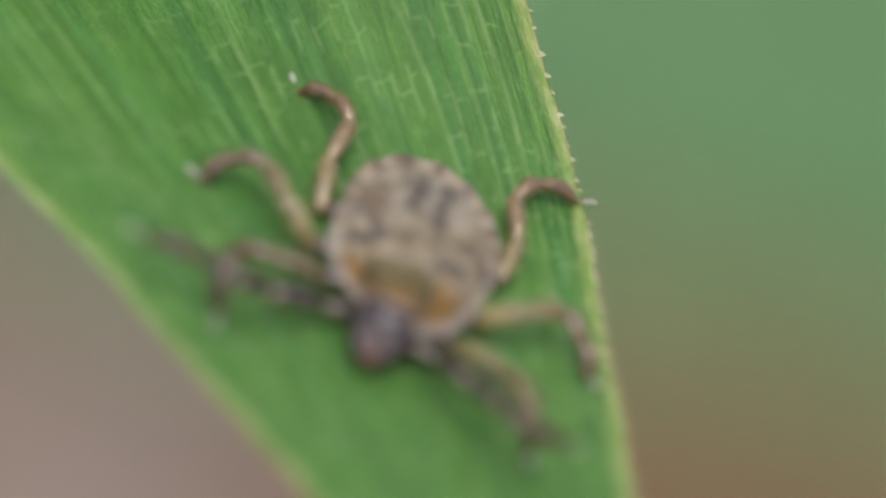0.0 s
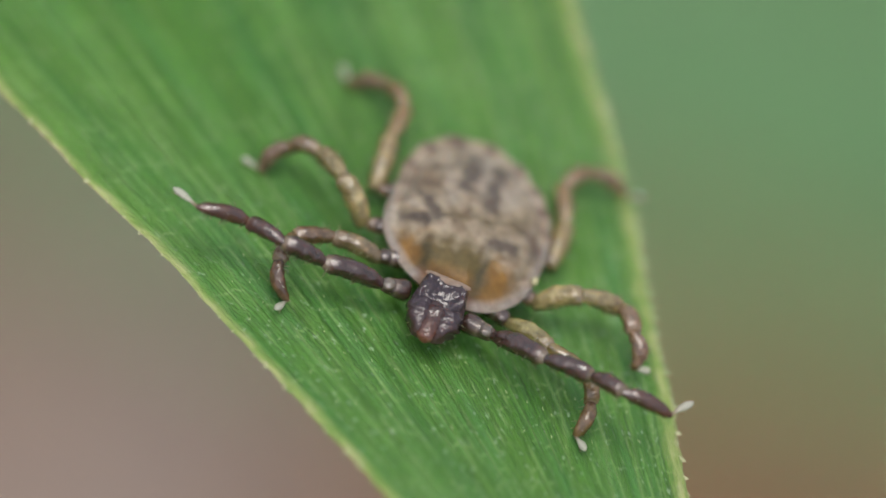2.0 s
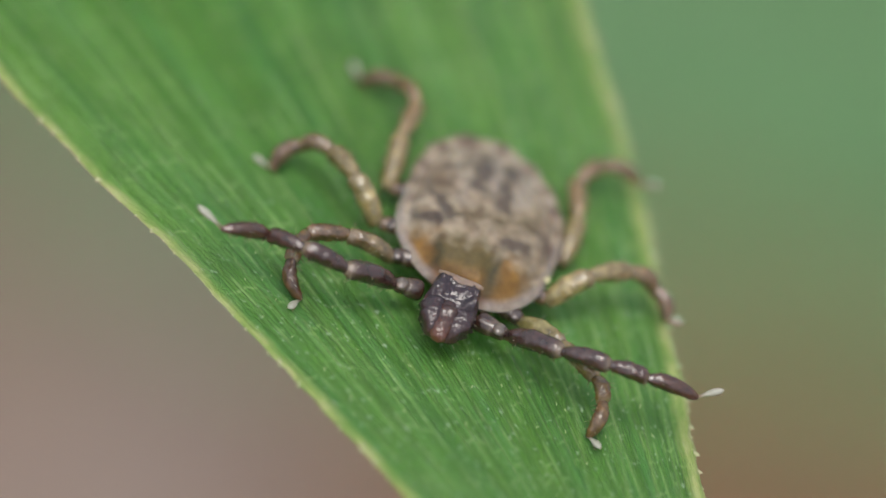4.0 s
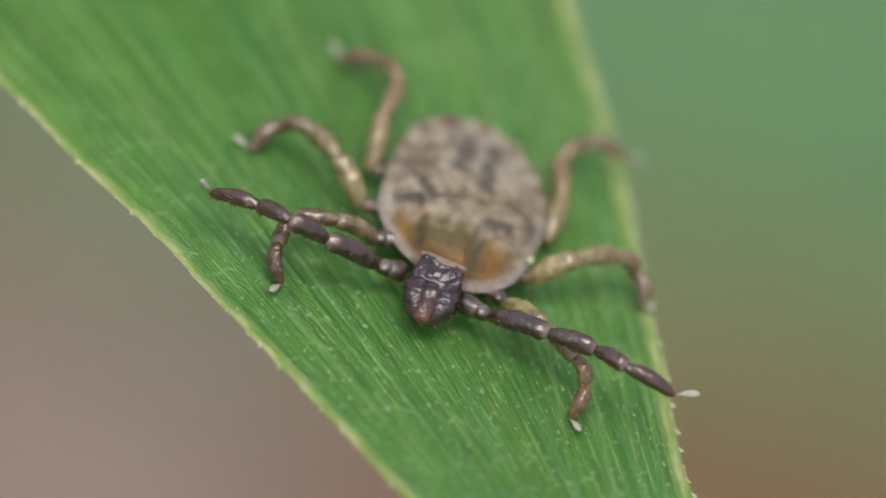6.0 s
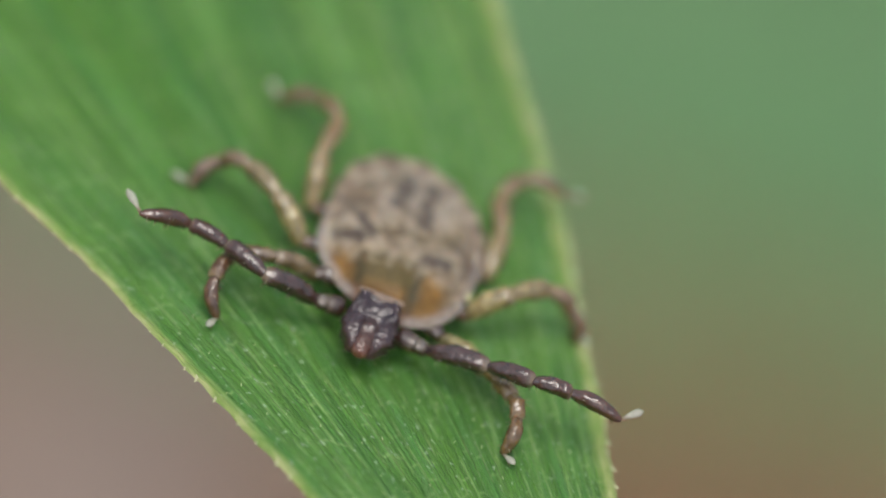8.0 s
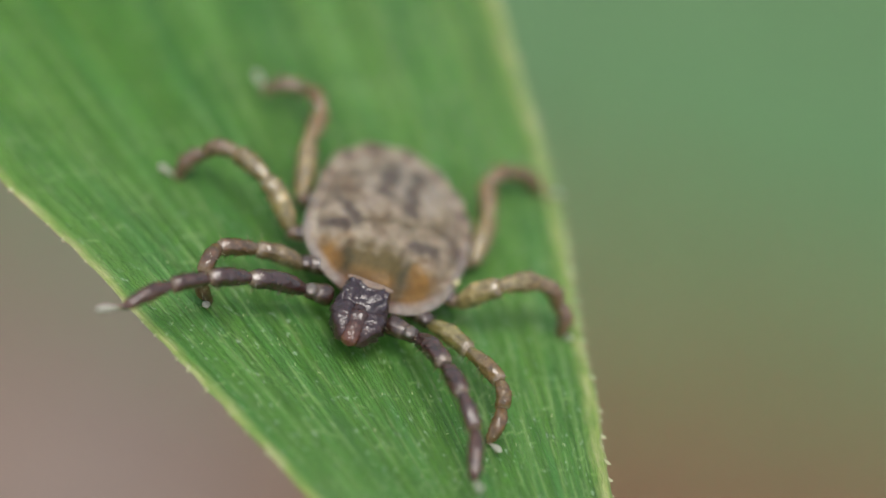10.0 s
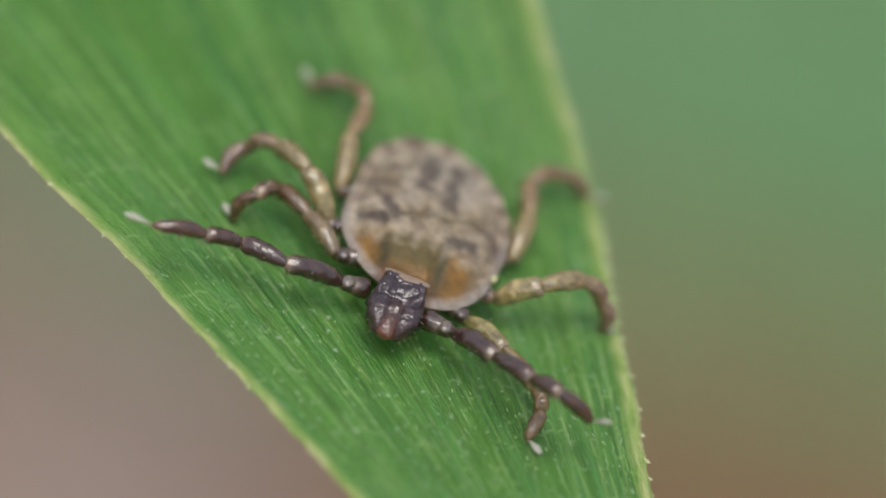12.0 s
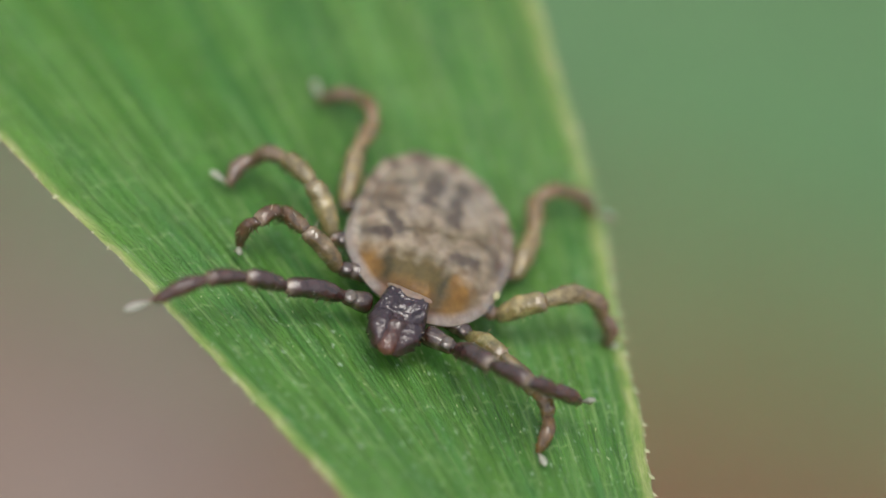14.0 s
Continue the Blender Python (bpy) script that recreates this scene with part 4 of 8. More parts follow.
    walk(LEGS["L1"][1], [
        (0, mm(-1.295, -1.821, 0.735, -9.0, -28.9, -148.3)),
        (0.5, mm(-1.369, -1.731, 0.681, 1.2, -13.0, -169.7)),
        (1, mm(-1.398, -1.691, 0.644, 1.3, -14.7, -168.8)),
        (1.3, mm(-1.420, -1.571, 0.723, -1.8, -14.2, -155.7)),
        (1.5, mm(-1.426, -1.651, 0.591, 2.6, -16.1, -172.0)),
        (2, mm(-1.420, -1.613, 0.680, -1.3, -18.4, -164.8)),
        (2.5, mm(-1.370, -1.675, 0.755, 1.6, -12.8, -179.0)),
        (3, mm(-1.330, -1.763, 0.741, 2.6, -13.3, -173.6)),
        (3.58, mm(-1.308, -1.780, 0.768, 2.4, -13.5, -172.5)),
        (4.15, mm(-1.255, -1.815, 0.826, 2.1, -14.0, -170.1)),
        (4.72, mm(-1.196, -1.845, 0.881, 1.7, -14.4, -167.6)),
        (5.3, mm(-1.167, -1.857, 0.905, 1.6, -14.6, -166.5)),
        (5.5, mm(-1.252, -1.766, 0.887, -12.5, -31.3, -157.4)),
        (6, mm(-1.356, -1.629, 0.830, -9.4, -25.8, -158.4)),
        (6.5, mm(-1.263, -1.752, 0.883, 1.2, -8.8, 174.9)),
        (7, mm(-1.320, -1.716, 0.821, 2.3, -6.8, 170.5)),
        (7.5, mm(-1.347, -1.673, 0.810, -4.0, 6.1, 157.3)),
        (8, mm(-1.370, -1.607, 0.818, -0.3, 0.5, 156.1)),
        (8.2, mm(-1.390, -1.581, 0.793, 1.8, -4.9, 167.3)),
        (8.72, mm(-1.382, -1.621, 0.781, 1.8, -5.6, 174.7)),
        (9.25, mm(-1.356, -1.707, 0.753, 1.4, -6.8, -167.2)),
        (9.78, mm(-1.322, -1.789, 0.721, 0.7, -7.3, -148.9)),
        (10.3, mm(-1.304, -1.824, 0.706, 0.4, -7.3, -141.5)),
        (10.5, mm(-1.275, -1.872, 0.687, 1.4, -11.0, -148.0)),
        (10.8, mm(-1.291, -1.868, 0.649, -1.6, -4.3, -136.0)),
        (11, mm(-1.362, -1.715, 0.725, 0.5, -16.3, -153.6)),
        (11.5, mm(-1.402, -1.638, 0.709, 2.1, -14.2, -173.2)),
        (12, mm(-1.371, -1.700, 0.722, -2.4, 4.4, 170.7)),
        (12.5, mm(-1.403, -1.676, 0.650, 0.2, -0.4, 170.3)),
        (13, mm(-1.296, -1.856, 0.661, 0.2, -4.1, -144.5)),
        (13.2, mm(-1.207, -1.958, 0.660, 1.1, 10.1, -129.9)),
        (13.5, mm(-1.351, -1.756, 0.694, 0.0, -4.5, -156.5)),
        (14, mm(-1.343, -1.800, 0.628, 0.7, -16.0, -147.7)),
    ])
    walk(LEGS["L1"][2], [
        (0, mm(-1.799, -2.132, 1.061, -7.8, 10.6, 156.9)),
        (0.5, mm(-2.017, -1.848, 0.832, 1.1, -11.9, -169.5)),
        (1, mm(-2.040, -1.818, 0.816, 1.3, -6.5, -174.7)),
        (1.3, mm(-2.018, -1.841, 0.889, -3.3, -16.9, -151.9)),
        (1.5, mm(-2.069, -1.741, 0.779, 1.0, -5.2, -173.7)),
        (2, mm(-2.039, -1.782, 0.893, -4.3, 7.2, 160.6)),
        (2.5, mm(-2.030, -1.686, 0.904, -10.5, 14.4, 151.3)),
        (3, mm(-1.984, -1.836, 0.896, -11.2, 16.5, 162.7)),
        (3.58, mm(-1.960, -1.866, 0.926, -13.6, 18.4, 160.4)),
        (4.15, mm(-1.901, -1.928, 0.989, -19.9, 22.6, 155.2)),
        (4.72, mm(-1.835, -1.986, 1.049, -27.8, 26.6, 149.6)),
        (5.3, mm(-1.804, -2.010, 1.075, -31.9, 28.3, 147.0)),
        (5.5, mm(-1.785, -1.988, 1.238, -22.9, 28.6, 138.1)),
        (6, mm(-1.922, -1.853, 1.125, -13.6, 22.4, 148.4)),
        (6.5, mm(-1.929, -1.693, 0.986, -14.8, 18.8, 143.6)),
        (7, mm(-1.983, -1.605, 0.901, -11.0, 16.6, 155.2)),
        (7.5, mm(-1.967, -1.413, 0.738, -0.7, 2.5, 174.9)),
        (8, mm(-1.988, -1.333, 0.812, 0.8, -2.9, 171.4)),
        (8.2, mm(-2.048, -1.433, 0.851, -0.5, 1.2, 166.4)),
        (8.72, mm(-2.052, -1.558, 0.847, -0.4, 1.1, 174.5)),
        (9.25, mm(-2.011, -1.856, 0.832, -0.1, 0.7, -165.0)),
        (9.78, mm(-1.896, -2.135, 0.807, -0.0, 0.1, -144.5)),
        (10.3, mm(-1.829, -2.241, 0.792, -0.0, -0.1, -136.5)),
        (10.5, mm(-1.837, -2.224, 0.816, -0.0, -3.7, -140.3)),
        (10.8, mm(-1.776, -2.336, 0.700, -0.5, 3.7, -139.5)),
        (11, mm(-1.943, -2.004, 0.915, -3.0, 8.9, -170.6)),
        (11.5, mm(-2.053, -1.716, 0.875, -4.6, 11.7, 173.9)),
        (12, mm(-2.036, -1.591, 0.670, -2.5, -14.2, -151.1)),
        (12.5, mm(-2.070, -1.562, 0.654, -1.5, -10.3, -154.8)),
        (13, mm(-1.845, -2.247, 0.709, 0.0, -0.1, -144.0)),
        (13.2, mm(-1.634, -2.469, 0.541, 2.5, 32.8, -143.3)),
        (13.5, mm(-1.969, -2.024, 0.747, -8.9, 16.5, 174.5)),
        (14, mm(-1.892, -2.148, 0.815, -0.0, -0.0, -144.2)),
    ])
    walk(LEGS["L1"][3], [
        (0, mm(-2.332, -1.905, 0.952, -0.7, 3.2, -178.4)),
        (0.5, mm(-2.585, -1.953, 0.954, 0.2, -2.2, -169.5)),
        (1, mm(-2.623, -1.872, 0.883, -0.6, -9.6, -159.6)),
        (1.3, mm(-2.516, -2.107, 1.060, -2.5, -10.8, -144.1)),
        (1.5, mm(-2.653, -1.806, 0.833, -1.0, -5.1, -151.8)),
        (2, mm(-2.591, -1.588, 0.818, -1.9, -11.0, -158.9)),
        (2.5, mm(-2.531, -1.412, 0.757, -2.8, -11.2, -157.9)),
        (3, mm(-2.524, -1.668, 0.729, -5.1, -14.4, -142.6)),
        (3.58, mm(-2.487, -1.678, 0.740, -4.7, -13.9, -143.3)),
        (4.15, mm(-2.396, -1.699, 0.763, -3.8, -12.7, -144.8)),
        (4.72, mm(-2.291, -1.719, 0.785, -3.0, -11.6, -146.2)),
        (5.3, mm(-2.239, -1.727, 0.795, -2.6, -11.0, -146.9)),
        (5.5, mm(-2.171, -1.642, 0.956, -14.9, 28.9, 150.7)),
        (6, mm(-2.387, -1.567, 0.900, -6.9, 22.8, 163.5)),
        (6.5, mm(-2.379, -1.362, 0.796, 0.4, 5.2, -172.8)),
        (7, mm(-2.496, -1.368, 0.732, -2.8, -7.3, -149.8)),
        (7.5, mm(-2.554, -1.361, 0.712, -4.5, -9.9, -144.6)),
        (8, mm(-2.571, -1.245, 0.842, -4.8, -11.8, -151.7)),
        (8.2, mm(-2.621, -1.295, 0.838, -4.9, -12.6, -151.3)),
        (8.72, mm(-2.639, -1.501, 0.835, -3.1, -8.7, -148.0)),
        (9.25, mm(-2.580, -2.009, 0.826, 0.1, 0.5, -140.6)),
        (9.78, mm(-2.377, -2.478, 0.806, 1.8, 9.8, -133.2)),
        (10.3, mm(-2.257, -2.648, 0.793, 2.1, 13.7, -129.9)),
        (10.5, mm(-2.291, -2.600, 0.854, 1.0, 8.4, -133.9)),
        (10.8, mm(-2.223, -2.719, 0.662, 1.3, 17.9, -125.4)),
        (11, mm(-2.519, -2.099, 0.824, -0.9, -2.7, -133.9)),
        (11.5, mm(-2.627, -1.655, 0.755, -2.0, -6.8, -148.0)),
        (12, mm(-2.537, -1.867, 0.815, -1.1, -7.6, -153.0)),
        (12.5, mm(-2.595, -1.809, 0.760, -0.9, -5.2, -153.4)),
        (13, mm(-2.323, -2.594, 0.710, 1.1, 12.0, -136.6)),
        (13.2, mm(-2.032, -2.765, 0.221, 8.1, 42.3, -123.4)),
        (13.5, mm(-2.533, -1.970, 0.580, 0.8, 3.4, -142.9)),
        (14, mm(-2.371, -2.493, 0.815, 2.2, 25.6, -139.9)),
    ])
    walk(LEGS["L1"][4], [
        (0, mm(-3.109, -1.926, 0.909, -6.0, -16.9, -146.7)),
        (0.5, mm(-3.350, -2.095, 0.983, -22.4, 21.1, 146.7)),
        (1, mm(-3.343, -2.139, 1.012, -11.8, 18.3, 162.9)),
        (1.3, mm(-3.135, -2.555, 1.207, -4.6, 17.2, -161.9)),
        (1.5, mm(-3.336, -2.171, 0.903, -2.0, -9.9, -151.5)),
        (2, mm(-3.304, -1.863, 0.967, -15.9, 18.5, 149.3)),
        (2.5, mm(-3.238, -1.699, 0.908, -8.4, 14.6, 157.7)),
        (3, mm(-3.123, -2.126, 0.922, -44.0, 17.2, 124.6)),
        (3.58, mm(-3.093, -2.130, 0.926, -24.9, 13.5, 134.4)),
        (4.15, mm(-3.016, -2.137, 0.934, 2.6, -7.1, 178.5)),
        (4.72, mm(-2.924, -2.143, 0.941, -11.3, -23.5, -134.0)),
        (5.3, mm(-2.879, -2.145, 0.944, -18.0, -25.1, -122.9)),
        (5.5, mm(-2.765, -1.308, 0.580, -23.1, -23.6, -133.6)),
        (6, mm(-3.075, -1.363, 0.599, -25.2, -37.2, -141.2)),
        (6.5, mm(-3.148, -1.458, 0.725, -19.2, -30.5, -142.5)),
        (7, mm(-3.163, -1.757, 0.831, -10.9, -23.9, -144.9)),
        (7.5, mm(-3.180, -1.805, 0.846, -36.1, -50.1, -126.0)),
        (8, mm(-3.242, -1.606, 1.002, -20.9, 12.8, 126.1)),
        (8.2, mm(-3.288, -1.660, 1.008, -34.3, 15.9, 119.0)),
        (8.72, mm(-3.292, -1.909, 0.953, -29.8, 17.5, 130.0)),
        (9.25, mm(-3.182, -2.502, 0.818, -10.2, 17.8, 173.9)),
        (9.78, mm(-2.902, -3.037, 0.674, -0.1, 8.9, -144.1)),
        (10.3, mm(-2.742, -3.228, 0.609, 0.5, 5.7, -133.9)),
        (10.5, mm(-2.824, -3.155, 0.741, 0.0, 0.0, -136.9)),
        (10.8, mm(-2.652, -3.322, 0.422, -0.8, -23.3, -135.1)),
        (11, mm(-3.058, -2.659, 0.860, 0.1, 0.3, -141.2)),
        (11.5, mm(-3.282, -2.065, 0.847, -8.0, -19.5, -141.7)),
        (12, mm(-3.224, -2.217, 0.918, -0.2, 2.7, -166.1)),
        (12.5, mm(-3.288, -2.157, 0.831, -4.0, -11.5, -143.5)),
        (13, mm(-2.875, -3.117, 0.548, 0.5, 5.1, -135.9)),
        (13.2, mm(-2.348, -3.245, -0.303, -4.9, -14.9, -138.2)),
        (13.5, mm(-3.153, -2.438, 0.534, -15.1, -37.5, -132.6)),
        (14, mm(-2.908, -2.945, 0.479, 4.9, 26.5, -134.2)),
    ])
    walk(LEGS["L2"][0], [
        (0, mm(-0.737, -0.755, 0.345, 10.6, -24.7, -155.6)),
        (0.5, mm(-0.737, -0.755, 0.345, 13.6, -14.9, -171.6)),
        (1, mm(-0.737, -0.755, 0.345, 13.0, -11.6, -176.6)),
        (1.5, mm(-0.737, -0.755, 0.345, 7.7, -7.9, -174.0)),
        (2, mm(-0.737, -0.755, 0.345, 9.9, -10.4, -173.0)),
        (2.5, mm(-0.737, -0.755, 0.345, 9.8, -12.4, -167.5)),
        (3, mm(-0.737, -0.755, 0.345, 12.3, -12.5, -175.0)),
        (3.58, mm(-0.737, -0.755, 0.345, 13.0, -14.0, -173.3)),
        (4.15, mm(-0.737, -0.755, 0.345, 14.0, -17.4, -169.3)),
        (4.72, mm(-0.737, -0.755, 0.345, 14.4, -20.6, -165.3)),
        (5.3, mm(-0.737, -0.755, 0.345, 14.4, -22.1, -163.4)),
        (5.5, mm(-0.737, -0.755, 0.345, 15.7, -30.8, -158.5)),
        (6, mm(-0.737, -0.755, 0.345, 13.3, -26.6, -156.9)),
        (6.5, mm(-0.737, -0.755, 0.345, 9.7, -26.0, -150.7)),
        (7, mm(-0.737, -0.755, 0.345, 9.2, -27.1, -149.9)),
        (7.5, mm(-0.737, -0.755, 0.345, 14.0, -24.9, -161.2)),
        (8, mm(-0.737, -0.755, 0.345, 11.7, -26.8, -154.2)),
        (8.2, mm(-0.737, -0.755, 0.345, 11.2, -17.3, -163.1)),
        (8.72, mm(-0.737, -0.755, 0.345, 10.7, -17.1, -162.7)),
        (9.25, mm(-0.737, -0.755, 0.345, 9.4, -16.7, -161.7)),
        (9.78, mm(-0.737, -0.755, 0.345, 7.8, -16.3, -160.7)),
        (10.3, mm(-0.762, -0.747, 0.354, 6.5, -17.1, -158.1)),
        (10.5, mm(-0.772, -0.745, 0.357, 5.5, -24.2, -179.8)),
        (11, mm(-0.797, -0.738, 0.365, 5.9, -8.7, 141.6)),
        (11.5, mm(-0.797, -0.738, 0.365, -0.3, -31.9, 179.9)),
        (12, mm(-0.797, -0.738, 0.365, 6.3, -7.5, 140.2)),
        (12.5, mm(-0.798, -0.738, 0.365, 4.7, -4.0, 146.3)),
        (13, mm(-0.798, -0.738, 0.364, -0.9, -29.8, -179.5)),
        (13.5, mm(-0.798, -0.739, 0.365, 10.0, -12.3, 143.1)),
        (14, mm(-0.798, -0.739, 0.364, -1.6, -33.6, 178.3)),
    ])
    walk(LEGS["L2"][1], [
        (0, mm(-1.330, -1.024, 0.644, -9.4, 8.2, 179.3)),
        (0.5, mm(-1.422, -0.856, 0.529, 0.3, -0.6, -155.3)),
        (1, mm(-1.437, -0.797, 0.489, 0.8, -2.4, -147.2)),
        (1.5, mm(-1.443, -0.829, 0.443, 1.2, -2.7, -153.5)),
        (2, mm(-1.436, -0.841, 0.474, 0.3, -0.8, -150.6)),
        (2.5, mm(-1.420, -0.907, 0.499, 0.2, -0.3, -159.4)),
        (3, mm(-1.434, -0.816, 0.499, 0.4, -1.0, -150.8)),
        (3.58, mm(-1.427, -0.836, 0.518, 0.0, -0.1, -152.4)),
        (4.15, mm(-1.409, -0.882, 0.558, -1.0, 2.0, -155.9)),
        (4.72, mm(-1.385, -0.926, 0.597, -2.3, 4.0, -159.4)),
        (5.3, mm(-1.373, -0.945, 0.614, -3.1, 5.0, -161.0)),
        (5.5, mm(-1.309, -0.981, 0.712, -13.5, 15.7, -171.3)),
        (6, mm(-1.326, -1.006, 0.666, -10.1, 12.7, -167.9)),
        (6.5, mm(-1.299, -1.070, 0.658, -8.7, 11.7, -166.7)),
        (7, mm(-1.289, -1.075, 0.670, -12.4, 11.6, -177.9)),
        (7.5, mm(-1.352, -0.965, 0.647, -7.9, 11.0, -166.8)),
        (8, mm(-1.313, -1.033, 0.668, -11.5, 13.9, -169.8)),
        (8.2, mm(-1.391, -0.954, 0.558, -3.2, 6.4, -156.2)),
        (8.72, mm(-1.391, -0.959, 0.555, -2.2, 4.7, -155.4)),
        (9.25, mm(-1.388, -0.971, 0.550, -0.4, 0.9, -153.5)),
        (9.78, mm(-1.386, -0.983, 0.545, 0.9, -2.9, -151.6)),
        (10.3, mm(-1.397, -1.003, 0.564, 0.9, -5.6, -147.4)),
        (10.5, mm(-1.426, -0.747, 0.650, -2.6, 16.2, 172.9)),
        (11, mm(-1.352, -0.298, 0.473, 0.1, 6.2, 140.6)),
        (11.5, mm(-1.405, -0.736, 0.743, -3.4, 12.6, 147.8)),
        (12, mm(-1.343, -0.284, 0.458, 1.7, 3.4, 146.5)),
        (12.5, mm(-1.392, -0.342, 0.415, -5.6, -24.3, -168.5)),
        (13, mm(-1.419, -0.744, 0.720, 0.3, 7.8, 150.5)),
        (13.5, mm(-1.357, -0.320, 0.517, 0.6, 5.7, 141.7)),
        (14, mm(-1.394, -0.721, 0.760, -9.0, 18.2, 139.0)),
    ])
    walk(LEGS["L2"][2], [
        (0, mm(-1.916, -1.017, 0.559, 0.7, 1.1, -98.1)),
        (0.5, mm(-1.960, -1.103, 0.534, -1.2, -1.8, -95.3)),
        (1, mm(-1.934, -1.118, 0.513, -1.3, -2.1, -95.6)),
        (1.5, mm(-1.972, -1.092, 0.471, 0.5, 0.7, -93.2)),
        (2, mm(-1.952, -1.132, 0.483, 3.4, 5.3, -96.5)),
        (2.5, mm(-1.974, -1.115, 0.503, 5.1, 6.5, -90.5)),
        (3, mm(-1.950, -1.105, 0.509, 6.6, 10.6, -97.4)),
        (3.58, mm(-1.952, -1.111, 0.519, 6.6, 10.6, -97.7)),
        (4.15, mm(-1.949, -1.123, 0.538, 6.4, 10.6, -98.3)),
        (4.72, mm(-1.938, -1.134, 0.556, 6.2, 10.7, -98.9)),
        (5.3, mm(-1.930, -1.137, 0.563, 6.1, 10.7, -99.2)),
        (5.5, mm(-1.873, -1.067, 0.551, 4.6, 8.2, -100.0)),
        (6, mm(-1.891, -1.127, 0.536, 5.7, 10.2, -99.8)),
        (6.5, mm(-1.863, -1.203, 0.538, 0.8, 1.4, -99.2)),
        (7, mm(-1.869, -1.096, 0.552, 3.6, 6.5, -101.5)),
        (7.5, mm(-1.917, -1.098, 0.534, 3.5, 5.8, -99.2)),
        (8, mm(-1.878, -1.135, 0.526, 3.9, 7.9, -103.1)),
        (8.2, mm(-1.930, -1.191, 0.492, 0.8, 1.6, -101.6)),
        (8.72, mm(-1.927, -1.205, 0.507, 1.2, 2.2, -101.1)),
        (9.25, mm(-1.918, -1.235, 0.541, 2.2, 3.5, -100.0)),
        (9.78, mm(-1.906, -1.264, 0.575, 3.5, 4.9, -98.9)),
        (10.3, mm(-1.894, -1.320, 0.622, 4.6, 2.5, -93.3)),
        (10.5, mm(-1.990, -0.677, 0.485, -3.5, -6.8, -101.0)),
        (11, mm(-1.806, 0.076, 0.409, 2.5, -10.6, -119.2)),
        (11.5, mm(-1.894, -0.429, 0.614, 2.7, -8.4, -109.9)),
        (12, mm(-1.836, 0.042, 0.422, 0.4, -12.1, -123.3)),
        (12.5, mm(-1.920, -0.450, 0.659, 3.8, -10.2, -125.2)),
        (13, mm(-1.930, -0.456, 0.640, 1.2, -10.0, -114.1)),
        (13.5, mm(-1.820, 0.045, 0.458, 6.6, -8.5, -123.2)),
        (14, mm(-1.818, -0.352, 0.575, -1.1, -11.8, -116.9)),
    ])
    walk(LEGS["L2"][3], [
        (0, mm(-1.992, -1.551, 0.549, 48.5, 34.2, -67.9)),
        (0.5, mm(-2.010, -1.641, 0.552, 78.1, 35.9, -45.4)),
        (1, mm(-1.987, -1.654, 0.534, 81.1, 37.8, -43.2)),
        (1.5, mm(-2.002, -1.631, 0.464, 80.1, 40.8, -46.0)),
        (2, mm(-2.013, -1.666, 0.432, 84.3, 40.6, -42.6)),
        (2.5, mm(-1.979, -1.651, 0.442, 80.3, 42.8, -45.4)),
        (3, mm(-2.019, -1.631, 0.410, 82.7, 39.9, -44.4)),
        (3.58, mm(-2.023, -1.637, 0.419, 84.6, 40.0, -43.2)),
        (4.15, mm(-2.025, -1.648, 0.438, 88.5, 40.3, -40.5)),
        (4.72, mm(-2.020, -1.658, 0.456, 92.3, 40.5, -37.7)),
        (5.3, mm(-2.015, -1.661, 0.463, 93.9, 40.5, -36.5)),
        (5.5, mm(-1.965, -1.593, 0.474, 71.0, 40.9, -52.3)),
        (6, mm(-1.981, -1.651, 0.440, 73.5, 42.5, -50.4)),
        (6.5, mm(-1.949, -1.736, 0.525, 86.6, 55.8, -42.3)),
        (7, mm(-1.975, -1.622, 0.491, 67.8, 44.0, -56.1)),
        (7.5, mm(-2.003, -1.628, 0.479, 66.8, 42.6, -56.8)),
        (8, mm(-1.999, -1.656, 0.452, 69.0, 42.1, -54.0)),
        (8.2, mm(-2.038, -1.719, 0.477, 70.5, 43.9, -53.3)),
        (8.72, mm(-2.031, -1.734, 0.487, 80.0, 49.0, -47.5)),
        (9.25, mm(-2.011, -1.766, 0.508, 106.2, 59.3, -27.8)),
        (9.78, mm(-1.989, -1.795, 0.529, 141.0, 64.7, 3.5)),
        (10.3, mm(-1.925, -1.859, 0.599, 155.6, 69.1, 17.3)),
        (10.5, mm(-2.092, -1.203, 0.549, -135.1, 81.1, 62.7)),
        (11, mm(-2.065, -0.388, 0.508, 9.6, 74.2, 175.1)),
        (11.5, mm(-2.076, -0.931, 0.692, -10.3, 86.5, 170.5)),
        (12, mm(-2.126, -0.399, 0.535, 33.9, 71.6, -156.7)),
        (12.5, mm(-2.226, -0.884, 0.755, -11.6, 79.0, 163.0)),
        (13, mm(-2.147, -0.941, 0.734, -9.3, 71.9, 170.9)),
        (13.5, mm(-2.112, -0.402, 0.538, 77.1, 61.3, -110.7)),
        (14, mm(-2.058, -0.824, 0.685, 27.4, 77.9, -156.2)),
    ])
